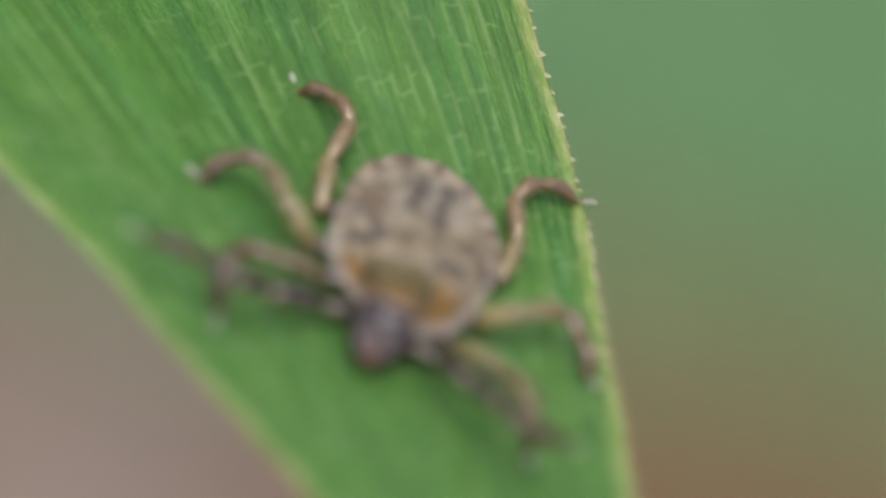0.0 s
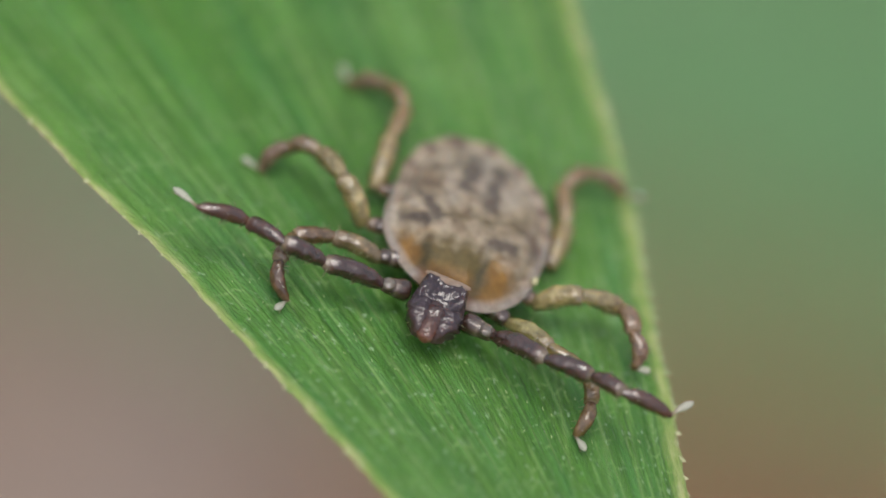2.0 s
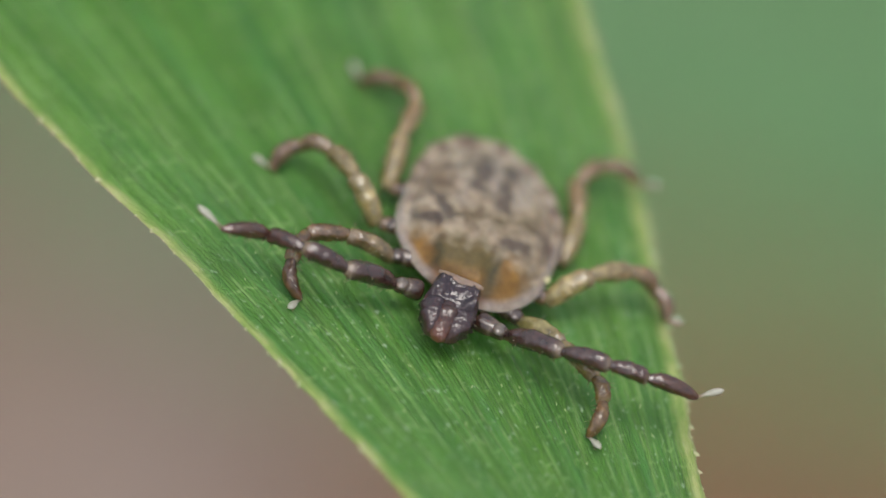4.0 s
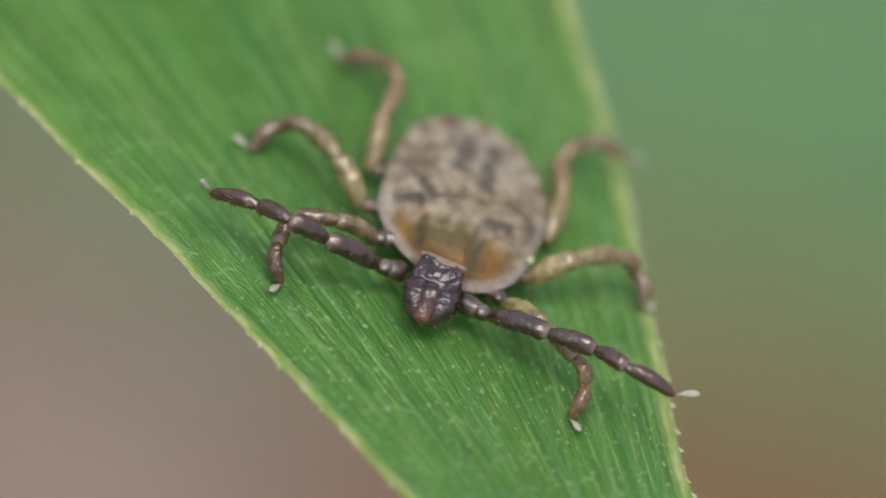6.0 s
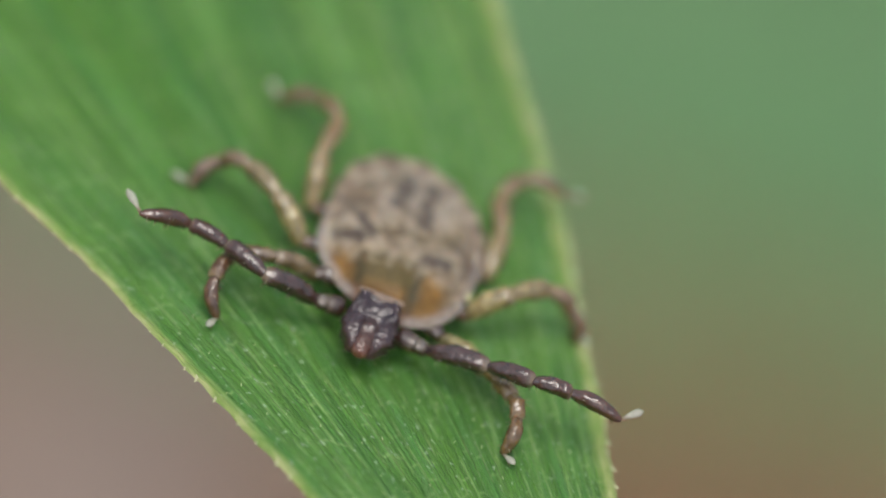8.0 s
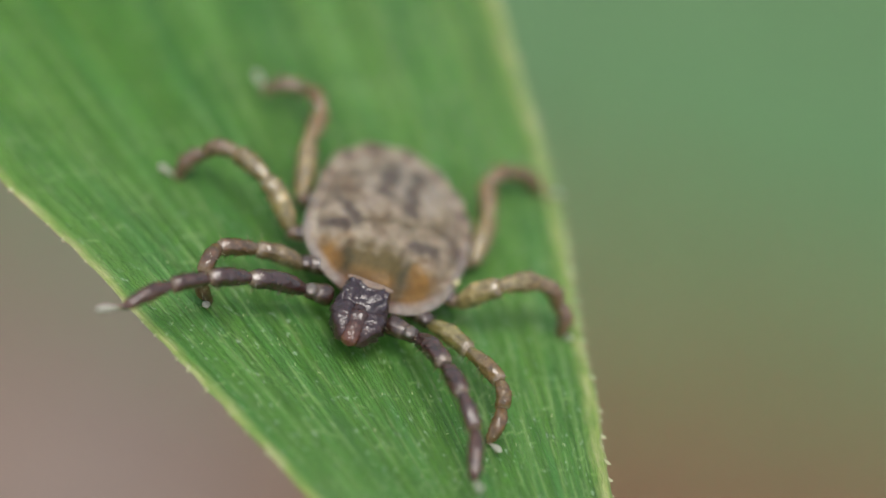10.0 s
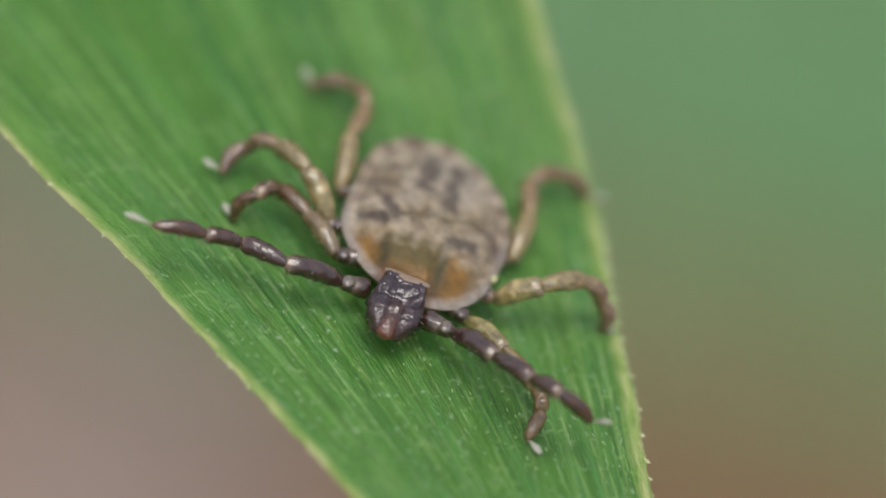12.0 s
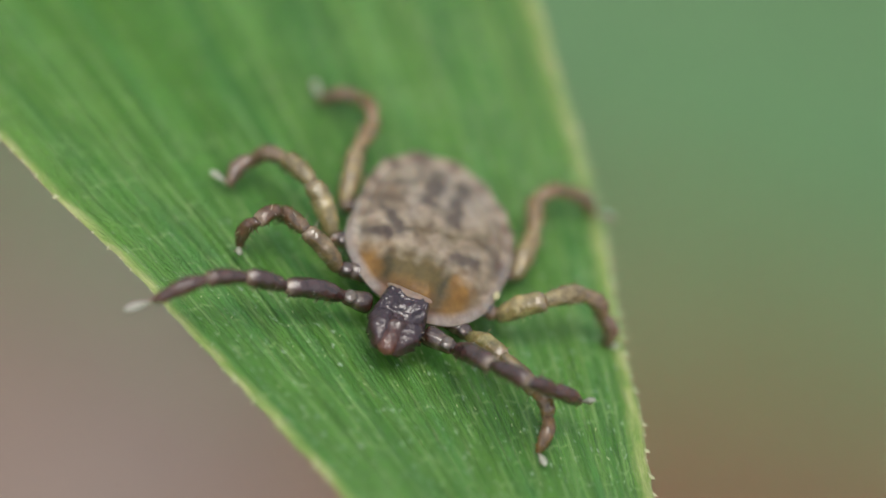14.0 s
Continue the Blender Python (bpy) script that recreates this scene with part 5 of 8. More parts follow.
    walk(LEGS["L2"][4], [
        (0, mm(-1.818, -1.978, 0.236, 39.6, 30.2, -72.7)),
        (0.5, mm(-1.693, -1.962, 0.225, 11.2, 23.4, -101.9)),
        (1, mm(-1.667, -1.956, 0.193, 6.0, 16.3, -107.3)),
        (1.5, mm(-1.710, -1.934, 0.100, 11.5, 16.5, -93.9)),
        (2, mm(-1.701, -1.953, 0.070, 9.6, 21.7, -104.3)),
        (2.5, mm(-1.692, -1.942, 0.063, 7.4, 20.0, -107.9)),
        (3, mm(-1.714, -1.930, 0.053, 13.6, 20.4, -95.0)),
        (3.58, mm(-1.712, -1.929, 0.061, 12.2, 20.7, -98.3)),
        (4.15, mm(-1.702, -1.924, 0.078, 9.0, 21.0, -105.7)),
        (4.72, mm(-1.685, -1.917, 0.094, 5.9, 21.0, -113.1)),
        (5.3, mm(-1.675, -1.913, 0.101, 4.5, 20.9, -116.5)),
        (5.5, mm(-1.708, -1.927, 0.109, 6.2, 19.3, -111.4)),
        (6, mm(-1.719, -1.967, 0.064, 5.8, 15.9, -108.7)),
        (6.5, mm(-1.717, -1.947, 0.064, 5.7, 15.9, -109.3)),
        (7, mm(-1.752, -1.954, 0.104, 10.6, 21.2, -102.9)),
        (7.5, mm(-1.779, -1.971, 0.102, 11.8, 19.8, -98.9)),
        (8, mm(-1.756, -1.990, 0.078, 8.6, 16.7, -101.7)),
        (8.2, mm(-1.799, -2.041, 0.091, 10.4, 21.5, -102.8)),
        (8.72, mm(-1.784, -2.004, 0.066, 9.5, 18.4, -102.0)),
        (9.25, mm(-1.760, -1.898, 0.028, 6.9, 11.4, -100.2)),
        (9.78, mm(-1.751, -1.781, 0.025, 3.2, 4.3, -98.5)),
        (10.3, mm(-1.735, -1.800, 0.079, 0.9, 1.2, -97.7)),
        (10.5, mm(-2.053, -1.126, -0.001, 1.9, 3.3, -133.1)),
        (11, mm(-2.216, -0.375, -0.028, 9.5, 1.6, -114.5)),
        (11.5, mm(-2.110, -0.926, 0.136, 24.3, 15.7, -120.8)),
        (12, mm(-2.288, -0.469, 0.007, -9.7, 13.3, 132.0)),
        (12.5, mm(-2.327, -0.853, 0.208, 125.5, 4.1, -93.2)),
        (13, mm(-2.317, -0.914, 0.204, -53.6, 40.9, 115.2)),
        (13.5, mm(-2.207, -0.652, 0.050, -10.5, 10.3, 126.6)),
        (14, mm(-2.165, -0.871, 0.141, -28.3, -1.8, -97.3)),
    ])
    walk(LEGS["L3"][0], [
        (0, mm(-1.104, -0.223, 0.316, 0.9, -39.8, 160.5)),
        (0.5, mm(-1.112, -0.221, 0.318, 7.9, -30.6, 148.4)),
        (1, mm(-1.119, -0.219, 0.321, 8.5, -31.0, 147.4)),
        (1.5, mm(-1.127, -0.217, 0.323, 3.9, -39.3, 155.3)),
        (2, mm(-1.134, -0.214, 0.325, 2.6, -42.0, 157.5)),
        (2.5, mm(-1.134, -0.215, 0.326, 2.3, -42.3, 157.7)),
        (3, mm(-1.134, -0.214, 0.325, 2.3, -42.2, 157.7)),
        (3.2, mm(-1.134, -0.214, 0.325, 3.1, -41.2, 156.7)),
        (5.3, mm(-1.114, -0.211, 0.329, 8.9, -31.5, 146.2)),
        (5.5, mm(-1.112, -0.211, 0.329, 8.7, -31.6, 147.0)),
        (6, mm(-1.107, -0.210, 0.330, 8.6, -30.9, 147.0)),
        (6.5, mm(-1.102, -0.210, 0.331, 7.9, -32.1, 148.6)),
        (7, mm(-1.098, -0.209, 0.331, 8.2, -31.6, 148.1)),
        (7.5, mm(-1.093, -0.208, 0.332, 8.1, -31.8, 148.3)),
        (8, mm(-1.088, -0.208, 0.333, 8.0, -31.6, 148.3)),
        (8.2, mm(-1.087, -0.203, 0.339, 8.2, -31.6, 147.9)),
        (10.3, mm(-1.078, -0.152, 0.398, 9.4, -33.4, 146.3)),
        (10.5, mm(-1.080, -0.152, 0.398, 9.5, -33.6, 145.7)),
        (11, mm(-1.080, -0.151, 0.398, 9.2, -33.4, 146.0)),
        (11.5, mm(-1.080, -0.151, 0.399, 9.2, -33.9, 145.8)),
        (12, mm(-1.081, -0.151, 0.399, 9.2, -33.8, 145.7)),
        (12.5, mm(-1.081, -0.151, 0.399, 9.3, -34.0, 145.6)),
        (13, mm(-1.082, -0.150, 0.398, 9.3, -33.8, 145.3)),
        (13.5, mm(-1.082, -0.152, 0.400, 8.9, -34.6, 146.3)),
        (14, mm(-1.083, -0.151, 0.399, 9.2, -34.1, 145.4)),
    ])
    walk(LEGS["L3"][1], [
        (0, mm(-1.651, -0.029, 0.799, -7.9, 9.5, 121.9)),
        (0.5, mm(-1.650, 0.110, 0.692, -7.2, 9.6, 124.2)),
        (1, mm(-1.649, 0.120, 0.699, -6.9, 10.3, 126.4)),
        (1.5, mm(-1.643, 0.021, 0.787, -8.0, 12.9, 128.3)),
        (2, mm(-1.638, -0.005, 0.817, -8.1, 14.3, 130.6)),
        (2.5, mm(-1.637, -0.009, 0.820, -8.2, 14.5, 130.3)),
        (3, mm(-1.637, -0.008, 0.818, -8.3, 14.5, 130.5)),
        (3.2, mm(-1.641, 0.004, 0.809, -8.0, 14.2, 130.8)),
        (5.3, mm(-1.634, 0.137, 0.713, -7.2, 11.1, 133.3)),
        (5.5, mm(-1.636, 0.130, 0.714, -7.0, 9.7, 134.7)),
        (6, mm(-1.636, 0.133, 0.706, -7.3, 9.2, 135.8)),
        (6.5, mm(-1.633, 0.115, 0.720, -7.1, 6.9, 137.9)),
        (7, mm(-1.628, 0.122, 0.716, -7.0, 5.6, 138.7)),
        (7.5, mm(-1.623, 0.120, 0.719, -6.9, 4.1, 139.9)),
        (8, mm(-1.620, 0.121, 0.717, -7.0, 3.4, 140.9)),
        (8.2, mm(-1.617, 0.130, 0.723, -7.0, 4.0, 141.0)),
        (10.3, mm(-1.588, 0.188, 0.802, -6.0, 3.7, 146.9)),
        (10.5, mm(-1.584, 0.193, 0.805, -5.9, 6.3, 144.4)),
        (11, mm(-1.588, 0.192, 0.802, -6.3, 8.9, 143.1)),
        (11.5, mm(-1.584, 0.191, 0.808, -6.3, 9.7, 142.1)),
        (12, mm(-1.585, 0.192, 0.807, -6.3, 10.3, 141.8)),
        (12.5, mm(-1.584, 0.192, 0.809, -6.3, 10.0, 141.7)),
        (13, mm(-1.583, 0.197, 0.807, -6.3, 11.0, 140.9)),
        (13.5, mm(-1.585, 0.183, 0.816, -6.3, 10.3, 141.7)),
        (14, mm(-1.584, 0.194, 0.810, -6.3, 11.0, 140.8)),
    ])
    walk(LEGS["L3"][2], [
        (0, mm(-1.973, 0.489, 0.697, 2.0, 14.8, 169.5)),
        (0.5, mm(-1.992, 0.615, 0.588, 2.7, -11.3, -160.7)),
        (1, mm(-2.010, 0.610, 0.588, 2.4, -12.8, -158.5)),
        (1.5, mm(-2.017, 0.494, 0.649, 0.6, 22.4, 164.2)),
        (2, mm(-2.028, 0.450, 0.663, 0.0, 25.3, 162.7)),
        (2.5, mm(-2.024, 0.448, 0.665, -0.0, 25.3, 162.6)),
        (3, mm(-2.027, 0.447, 0.663, -0.1, 25.6, 162.4)),
        (3.2, mm(-2.033, 0.459, 0.657, 0.1, 25.0, 162.9)),
        (5.3, mm(-2.051, 0.579, 0.594, -1.7, 27.3, 159.0)),
        (5.5, mm(-2.065, 0.563, 0.610, -1.2, 26.5, 160.1)),
        (6, mm(-2.074, 0.558, 0.607, -1.4, 27.6, 160.0)),
        (6.5, mm(-2.089, 0.527, 0.647, -1.4, 27.0, 160.2)),
        (7, mm(-2.091, 0.529, 0.656, -1.8, 27.7, 159.3)),
        (7.5, mm(-2.096, 0.517, 0.675, -2.2, 28.2, 158.4)),
        (8, mm(-2.100, 0.510, 0.680, -2.4, 28.9, 158.0)),
        (8.2, mm(-2.097, 0.518, 0.680, -2.3, 29.7, 158.2)),
        (10.3, mm(-2.106, 0.525, 0.762, 1.8, 31.5, 168.8)),
        (10.5, mm(-2.084, 0.551, 0.737, 0.9, 33.3, 166.2)),
        (11, mm(-2.077, 0.559, 0.706, 1.3, 34.4, 166.7)),
        (11.5, mm(-2.066, 0.566, 0.703, 0.8, 35.1, 165.2)),
        (12, mm(-2.064, 0.569, 0.697, 0.8, 35.4, 165.2)),
        (12.5, mm(-2.062, 0.570, 0.702, 0.6, 35.2, 164.7)),
        (13, mm(-2.054, 0.580, 0.689, 0.3, 35.9, 164.0)),
        (13.5, mm(-2.063, 0.560, 0.705, 0.6, 35.2, 164.8)),
        (14, mm(-2.054, 0.579, 0.692, 0.1, 35.9, 163.6)),
    ])
    walk(LEGS["L3"][3], [
        (0, mm(-2.459, 0.579, 0.567, 52.9, 45.5, -136.5)),
        (0.5, mm(-2.465, 0.450, 0.689, 45.4, 53.9, -146.2)),
        (1, mm(-2.474, 0.428, 0.701, 45.2, 54.7, -146.4)),
        (1.5, mm(-2.472, 0.623, 0.455, 50.4, 53.2, -141.3)),
        (2, mm(-2.469, 0.588, 0.445, 52.8, 53.3, -139.2)),
        (2.5, mm(-2.465, 0.586, 0.447, 53.0, 53.5, -139.2)),
        (3, mm(-2.466, 0.587, 0.442, 53.5, 53.2, -138.4)),
        (3.2, mm(-2.476, 0.595, 0.442, 52.5, 52.9, -139.1)),
        (5.3, mm(-2.475, 0.741, 0.359, 63.3, 28.4, -122.3)),
        (5.5, mm(-2.495, 0.719, 0.381, 61.9, 29.5, -123.4)),
        (6, mm(-2.500, 0.713, 0.371, 60.6, 32.8, -125.7)),
        (6.5, mm(-2.517, 0.681, 0.414, 59.0, 35.1, -127.3)),
        (7, mm(-2.514, 0.689, 0.418, 58.9, 34.5, -127.5)),
        (7.5, mm(-2.514, 0.683, 0.434, 57.5, 37.2, -129.6)),
        (8, mm(-2.515, 0.678, 0.433, 56.5, 39.3, -131.2)),
        (8.2, mm(-2.509, 0.683, 0.427, 57.9, 38.1, -129.5)),
        (10.3, mm(-2.533, 0.610, 0.495, 48.4, 57.8, -142.2)),
        (10.5, mm(-2.499, 0.654, 0.457, 67.0, 24.6, -115.3)),
        (11, mm(-2.487, 0.656, 0.417, 68.3, 26.1, -115.1)),
        (11.5, mm(-2.470, 0.673, 0.410, 69.7, 25.9, -114.3)),
        (12, mm(-2.467, 0.675, 0.400, 69.9, 26.0, -114.3)),
        (12.5, mm(-2.465, 0.680, 0.407, 70.1, 24.9, -113.8)),
        (13, mm(-2.452, 0.694, 0.389, 71.2, 24.2, -112.9)),
        (13.5, mm(-2.466, 0.670, 0.411, 70.3, 25.8, -113.6)),
        (14, mm(-2.451, 0.696, 0.393, 71.2, 24.2, -112.8)),
    ])
    walk(LEGS["L3"][4], [
        (0, mm(-2.739, 0.313, 0.174, 0.5, 8.3, 165.1)),
        (0.5, mm(-2.743, 0.264, 0.230, 0.4, 7.5, 165.1)),
        (1, mm(-2.747, 0.247, 0.237, 0.4, 7.8, 165.1)),
        (1.5, mm(-2.737, 0.410, -0.001, 0.7, 13.1, 164.8)),
        (2, mm(-2.726, 0.366, -0.010, 0.8, 16.1, 164.5)),
        (2.5, mm(-2.721, 0.365, -0.010, 0.8, 16.2, 164.4)),
        (3, mm(-2.720, 0.360, -0.012, 0.9, 16.5, 164.5)),
        (3.2, mm(-2.735, 0.371, -0.012, 0.8, 15.8, 164.7)),
        (5.3, mm(-2.742, 0.319, 0.088, 0.7, 13.6, 164.7)),
        (5.5, mm(-2.767, 0.306, 0.101, 0.7, 13.3, 165.1)),
        (6, mm(-2.779, 0.326, 0.063, 0.8, 14.5, 165.2)),
        (6.5, mm(-2.799, 0.312, 0.088, 0.8, 13.8, 165.5)),
        (7, mm(-2.799, 0.317, 0.097, 0.8, 13.3, 165.5)),
        (7.5, mm(-2.803, 0.334, 0.090, 0.8, 13.0, 165.5)),
        (8, mm(-2.804, 0.348, 0.073, 0.8, 13.7, 165.5)),
        (8.2, mm(-2.794, 0.338, 0.077, 0.8, 13.8, 165.4)),
        (10.3, mm(-2.772, 0.424, 0.014, 0.8, 12.9, 165.5)),
        (10.5, mm(-2.719, 0.187, 0.220, 0.7, 13.4, 164.8)),
        (11, mm(-2.704, 0.194, 0.167, 0.9, 16.5, 164.5)),
        (11.5, mm(-2.680, 0.207, 0.162, 0.8, 16.4, 164.1)),
        (12, mm(-2.677, 0.209, 0.152, 0.8, 17.0, 164.0)),
        (12.5, mm(-2.673, 0.208, 0.168, 0.8, 16.2, 164.0)),
        (13, mm(-2.654, 0.217, 0.156, 0.8, 16.9, 163.6)),
        (13.5, mm(-2.671, 0.201, 0.164, 0.8, 16.7, 163.9)),
        (14, mm(-2.653, 0.218, 0.160, 0.8, 16.5, 163.6)),
    ])
    walk(LEGS["L4"][0], [
        (0, mm(-1.157, 0.610, 0.203, 3.9, -18.0, 101.7)),
        (0.5, mm(-1.163, 0.620, 0.214, 4.3, -22.2, 100.5)),
        (1, mm(-1.169, 0.629, 0.224, 4.9, -23.5, 98.8)),
        (1.5, mm(-1.175, 0.639, 0.235, 5.2, -22.4, 96.6)),
        (2, mm(-1.181, 0.649, 0.245, 5.6, -22.5, 94.6)),
        (2.5, mm(-1.178, 0.648, 0.246, 5.4, -23.0, 94.9)),
        (3, mm(-1.176, 0.648, 0.244, 5.2, -23.8, 95.5)),
        (3.2, mm(-1.175, 0.648, 0.245, 5.2, -24.4, 96.0)),
        (5.3, mm(-1.165, 0.647, 0.243, 4.7, -29.2, 98.1)),
        (5.5, mm(-1.164, 0.646, 0.243, 4.7, -29.7, 98.8)),
        (6, mm(-1.162, 0.647, 0.242, 4.4, -30.1, 99.6)),
        (6.5, mm(-1.159, 0.645, 0.243, 4.3, -30.8, 100.1)),
        (7, mm(-1.157, 0.645, 0.242, 4.2, -32.8, 100.8)),
        (7.5, mm(-1.155, 0.645, 0.242, 3.9, -34.0, 101.5)),
        (8, mm(-1.153, 0.644, 0.242, 3.6, -35.0, 102.3)),
        (8.2, mm(-1.147, 0.647, 0.245, 3.4, -33.9, 102.1)),
        (10.3, mm(-1.084, 0.671, 0.274, 3.3, -27.6, 103.0)),
        (10.5, mm(-1.085, 0.671, 0.274, 3.2, -27.4, 102.2)),
        (11, mm(-1.086, 0.672, 0.274, 3.2, -25.7, 101.6)),
        (11.5, mm(-1.086, 0.672, 0.275, 3.1, -25.7, 101.2)),
        (12, mm(-1.086, 0.672, 0.275, 3.1, -25.4, 101.1)),
        (12.5, mm(-1.087, 0.672, 0.275, 3.2, -25.9, 101.1)),
        (13, mm(-1.087, 0.673, 0.274, 3.1, -25.7, 100.7)),
        (13.5, mm(-1.087, 0.672, 0.276, 3.1, -25.4, 101.0)),
        (14, mm(-1.088, 0.674, 0.275, 3.1, -25.9, 100.7)),
    ])
    walk(LEGS["L4"][1], [
        (0, mm(-1.316, 1.377, 0.458, 8.0, -13.4, 82.8)),
        (0.5, mm(-1.299, 1.353, 0.517, 8.0, -12.3, 83.9)),
        (1, mm(-1.282, 1.359, 0.546, 7.6, -9.2, 85.2)),
        (1.5, mm(-1.260, 1.378, 0.541, 6.6, -4.4, 86.1)),
        (2, mm(-1.240, 1.390, 0.553, 6.0, -0.9, 87.1)),
        (2.5, mm(-1.241, 1.386, 0.561, 6.0, -1.3, 86.6)),
        (3, mm(-1.247, 1.382, 0.569, 6.0, -1.3, 86.1)),
        (3.2, mm(-1.252, 1.377, 0.578, 6.2, -1.7, 86.3)),
        (5.3, mm(-1.264, 1.342, 0.636, 6.7, -3.9, 84.8)),
        (5.5, mm(-1.271, 1.337, 0.642, 6.7, -4.0, 85.1)),
        (6, mm(-1.277, 1.333, 0.646, 6.4, -3.7, 84.9)),
        (6.5, mm(-1.281, 1.326, 0.655, 6.7, -4.3, 85.0)),
        (7, mm(-1.284, 1.310, 0.678, 6.8, -4.9, 84.6)),
        (7.5, mm(-1.287, 1.299, 0.693, 6.9, -5.3, 84.2)),
        (8, mm(-1.293, 1.289, 0.703, 6.8, -5.4, 83.7)),
        (8.2, mm(-1.287, 1.300, 0.694, 6.8, -5.1, 83.9)),
        (10.3, mm(-1.245, 1.366, 0.647, 6.7, -2.4, 86.6)),
        (10.5, mm(-1.236, 1.370, 0.645, 6.6, -2.4, 85.5)),
        (11, mm(-1.232, 1.383, 0.623, 6.1, -1.3, 85.1)),
        (11.5, mm(-1.227, 1.384, 0.624, 6.2, -1.5, 84.6)),
        (12, mm(-1.227, 1.386, 0.620, 6.1, -1.4, 84.4)),
        (12.5, mm(-1.226, 1.383, 0.627, 6.3, -1.6, 84.4)),
        (13, mm(-1.221, 1.386, 0.624, 6.2, -1.5, 84.0)),
        (13.5, mm(-1.226, 1.386, 0.621, 6.2, -1.5, 84.4)),
        (14, mm(-1.222, 1.385, 0.627, 6.2, -1.6, 83.9)),
    ])
    walk(LEGS["L4"][2], [
        (0, mm(-1.231, 2.045, 0.619, 2.2, 7.6, 130.4)),
        (0.5, mm(-1.228, 2.011, 0.662, 2.1, 7.0, 130.0)),
        (1, mm(-1.227, 2.026, 0.654, 2.0, 7.8, 129.0)),
        (1.5, mm(-1.215, 2.053, 0.593, 2.4, 10.5, 127.5)),
        (2, mm(-1.206, 2.067, 0.563, 2.5, 12.3, 126.1)),
        (2.5, mm(-1.201, 2.063, 0.575, 2.5, 12.5, 126.2)),
        (3, mm(-1.202, 2.058, 0.585, 2.5, 12.6, 126.3)),
        (3.2, mm(-1.208, 2.053, 0.597, 2.5, 12.3, 126.7)),
        (5.3, mm(-1.202, 2.016, 0.682, 2.4, 11.8, 127.1)),
        (5.5, mm(-1.213, 2.011, 0.689, 2.4, 11.4, 128.0)),
        (6, mm(-1.217, 2.007, 0.690, 2.6, 12.0, 128.4)),
        (6.5, mm(-1.222, 1.999, 0.706, 2.6, 11.5, 129.3)),
        (7, mm(-1.220, 1.982, 0.737, 2.5, 11.5, 129.3)),
        (7.5, mm(-1.220, 1.970, 0.755, 2.5, 11.4, 129.4)),
        (8, mm(-1.219, 1.960, 0.767, 2.7, 11.7, 129.7)),
        (8.2, mm(-1.215, 1.972, 0.754, 2.5, 11.7, 128.7)),
        (10.3, mm(-1.204, 2.042, 0.675, 1.5, 9.1, 122.8)),
        (10.5, mm(-1.182, 2.045, 0.673, 1.4, 9.6, 121.4)),
        (11, mm(-1.174, 2.058, 0.638, 1.6, 10.8, 121.1)),
        (11.5, mm(-1.163, 2.058, 0.642, 1.5, 10.8, 120.4)),
        (12, mm(-1.161, 2.060, 0.636, 1.6, 11.1, 120.3)),
        (12.5, mm(-1.159, 2.057, 0.646, 1.6, 10.7, 120.3)),
        (13, mm(-1.150, 2.060, 0.641, 1.5, 11.0, 119.7)),
        (13.5, mm(-1.159, 2.061, 0.639, 1.6, 10.8, 120.4)),
        (14, mm(-1.150, 2.059, 0.646, 1.6, 10.7, 119.8)),
    ])
    walk(LEGS["L4"][3], [
        (0, mm(-1.596, 2.474, 0.544, 29.4, 34.8, 158.7)),
        (0.5, mm(-1.585, 2.435, 0.594, 30.8, 33.4, 161.5)),
        (1, mm(-1.574, 2.456, 0.578, 32.7, 32.0, 164.8)),
        (1.5, mm(-1.549, 2.488, 0.491, 36.8, 31.3, 169.6)),
        (2, mm(-1.527, 2.507, 0.444, 40.2, 29.8, 174.0)),
        (2.5, mm(-1.523, 2.502, 0.455, 40.4, 30.4, 174.0)),
        (3, mm(-1.524, 2.497, 0.463, 40.9, 29.7, 175.1)),
        (3.2, mm(-1.534, 2.490, 0.478, 40.6, 29.4, 175.4)),
        (5.3, mm(-1.532, 2.451, 0.567, 40.5, 29.0, 176.1)),
        (5.5, mm(-1.550, 2.442, 0.579, 40.3, 28.3, 177.1)),
        (6, mm(-1.556, 2.435, 0.574, 41.2, 27.5, 178.7)),
        (6.5, mm(-1.568, 2.423, 0.595, 40.9, 27.6, 179.3)),
        (7, mm(-1.566, 2.406, 0.625, 40.8, 27.2, 179.4)),
        (7.5, mm(-1.567, 2.393, 0.645, 41.1, 27.2, -180.0)),
        (8, mm(-1.568, 2.380, 0.654, 41.7, 27.0, -179.0)),
        (8.2, mm(-1.557, 2.398, 0.640, 42.1, 26.6, -178.6)),
        (10.3, mm(-1.503, 2.505, 0.586, 45.8, 15.2, -165.5)),
        (10.5, mm(-1.469, 2.515, 0.580, 45.7, 20.4, -171.0)),
        (11, mm(-1.458, 2.527, 0.534, 46.9, 22.0, -171.5)),
        (11.5, mm(-1.440, 2.531, 0.537, 46.8, 23.9, -173.6)),
        (12, mm(-1.437, 2.533, 0.529, 47.0, 24.1, -173.6)),
        (12.5, mm(-1.436, 2.531, 0.542, 46.4, 24.9, -175.0)),
        (13, mm(-1.422, 2.536, 0.535, 46.4, 26.1, -176.4)),
        (13.5, mm(-1.436, 2.534, 0.535, 46.7, 25.5, -174.7)),
        (14, mm(-1.422, 2.535, 0.542, 46.4, 26.3, -176.4)),
    ])
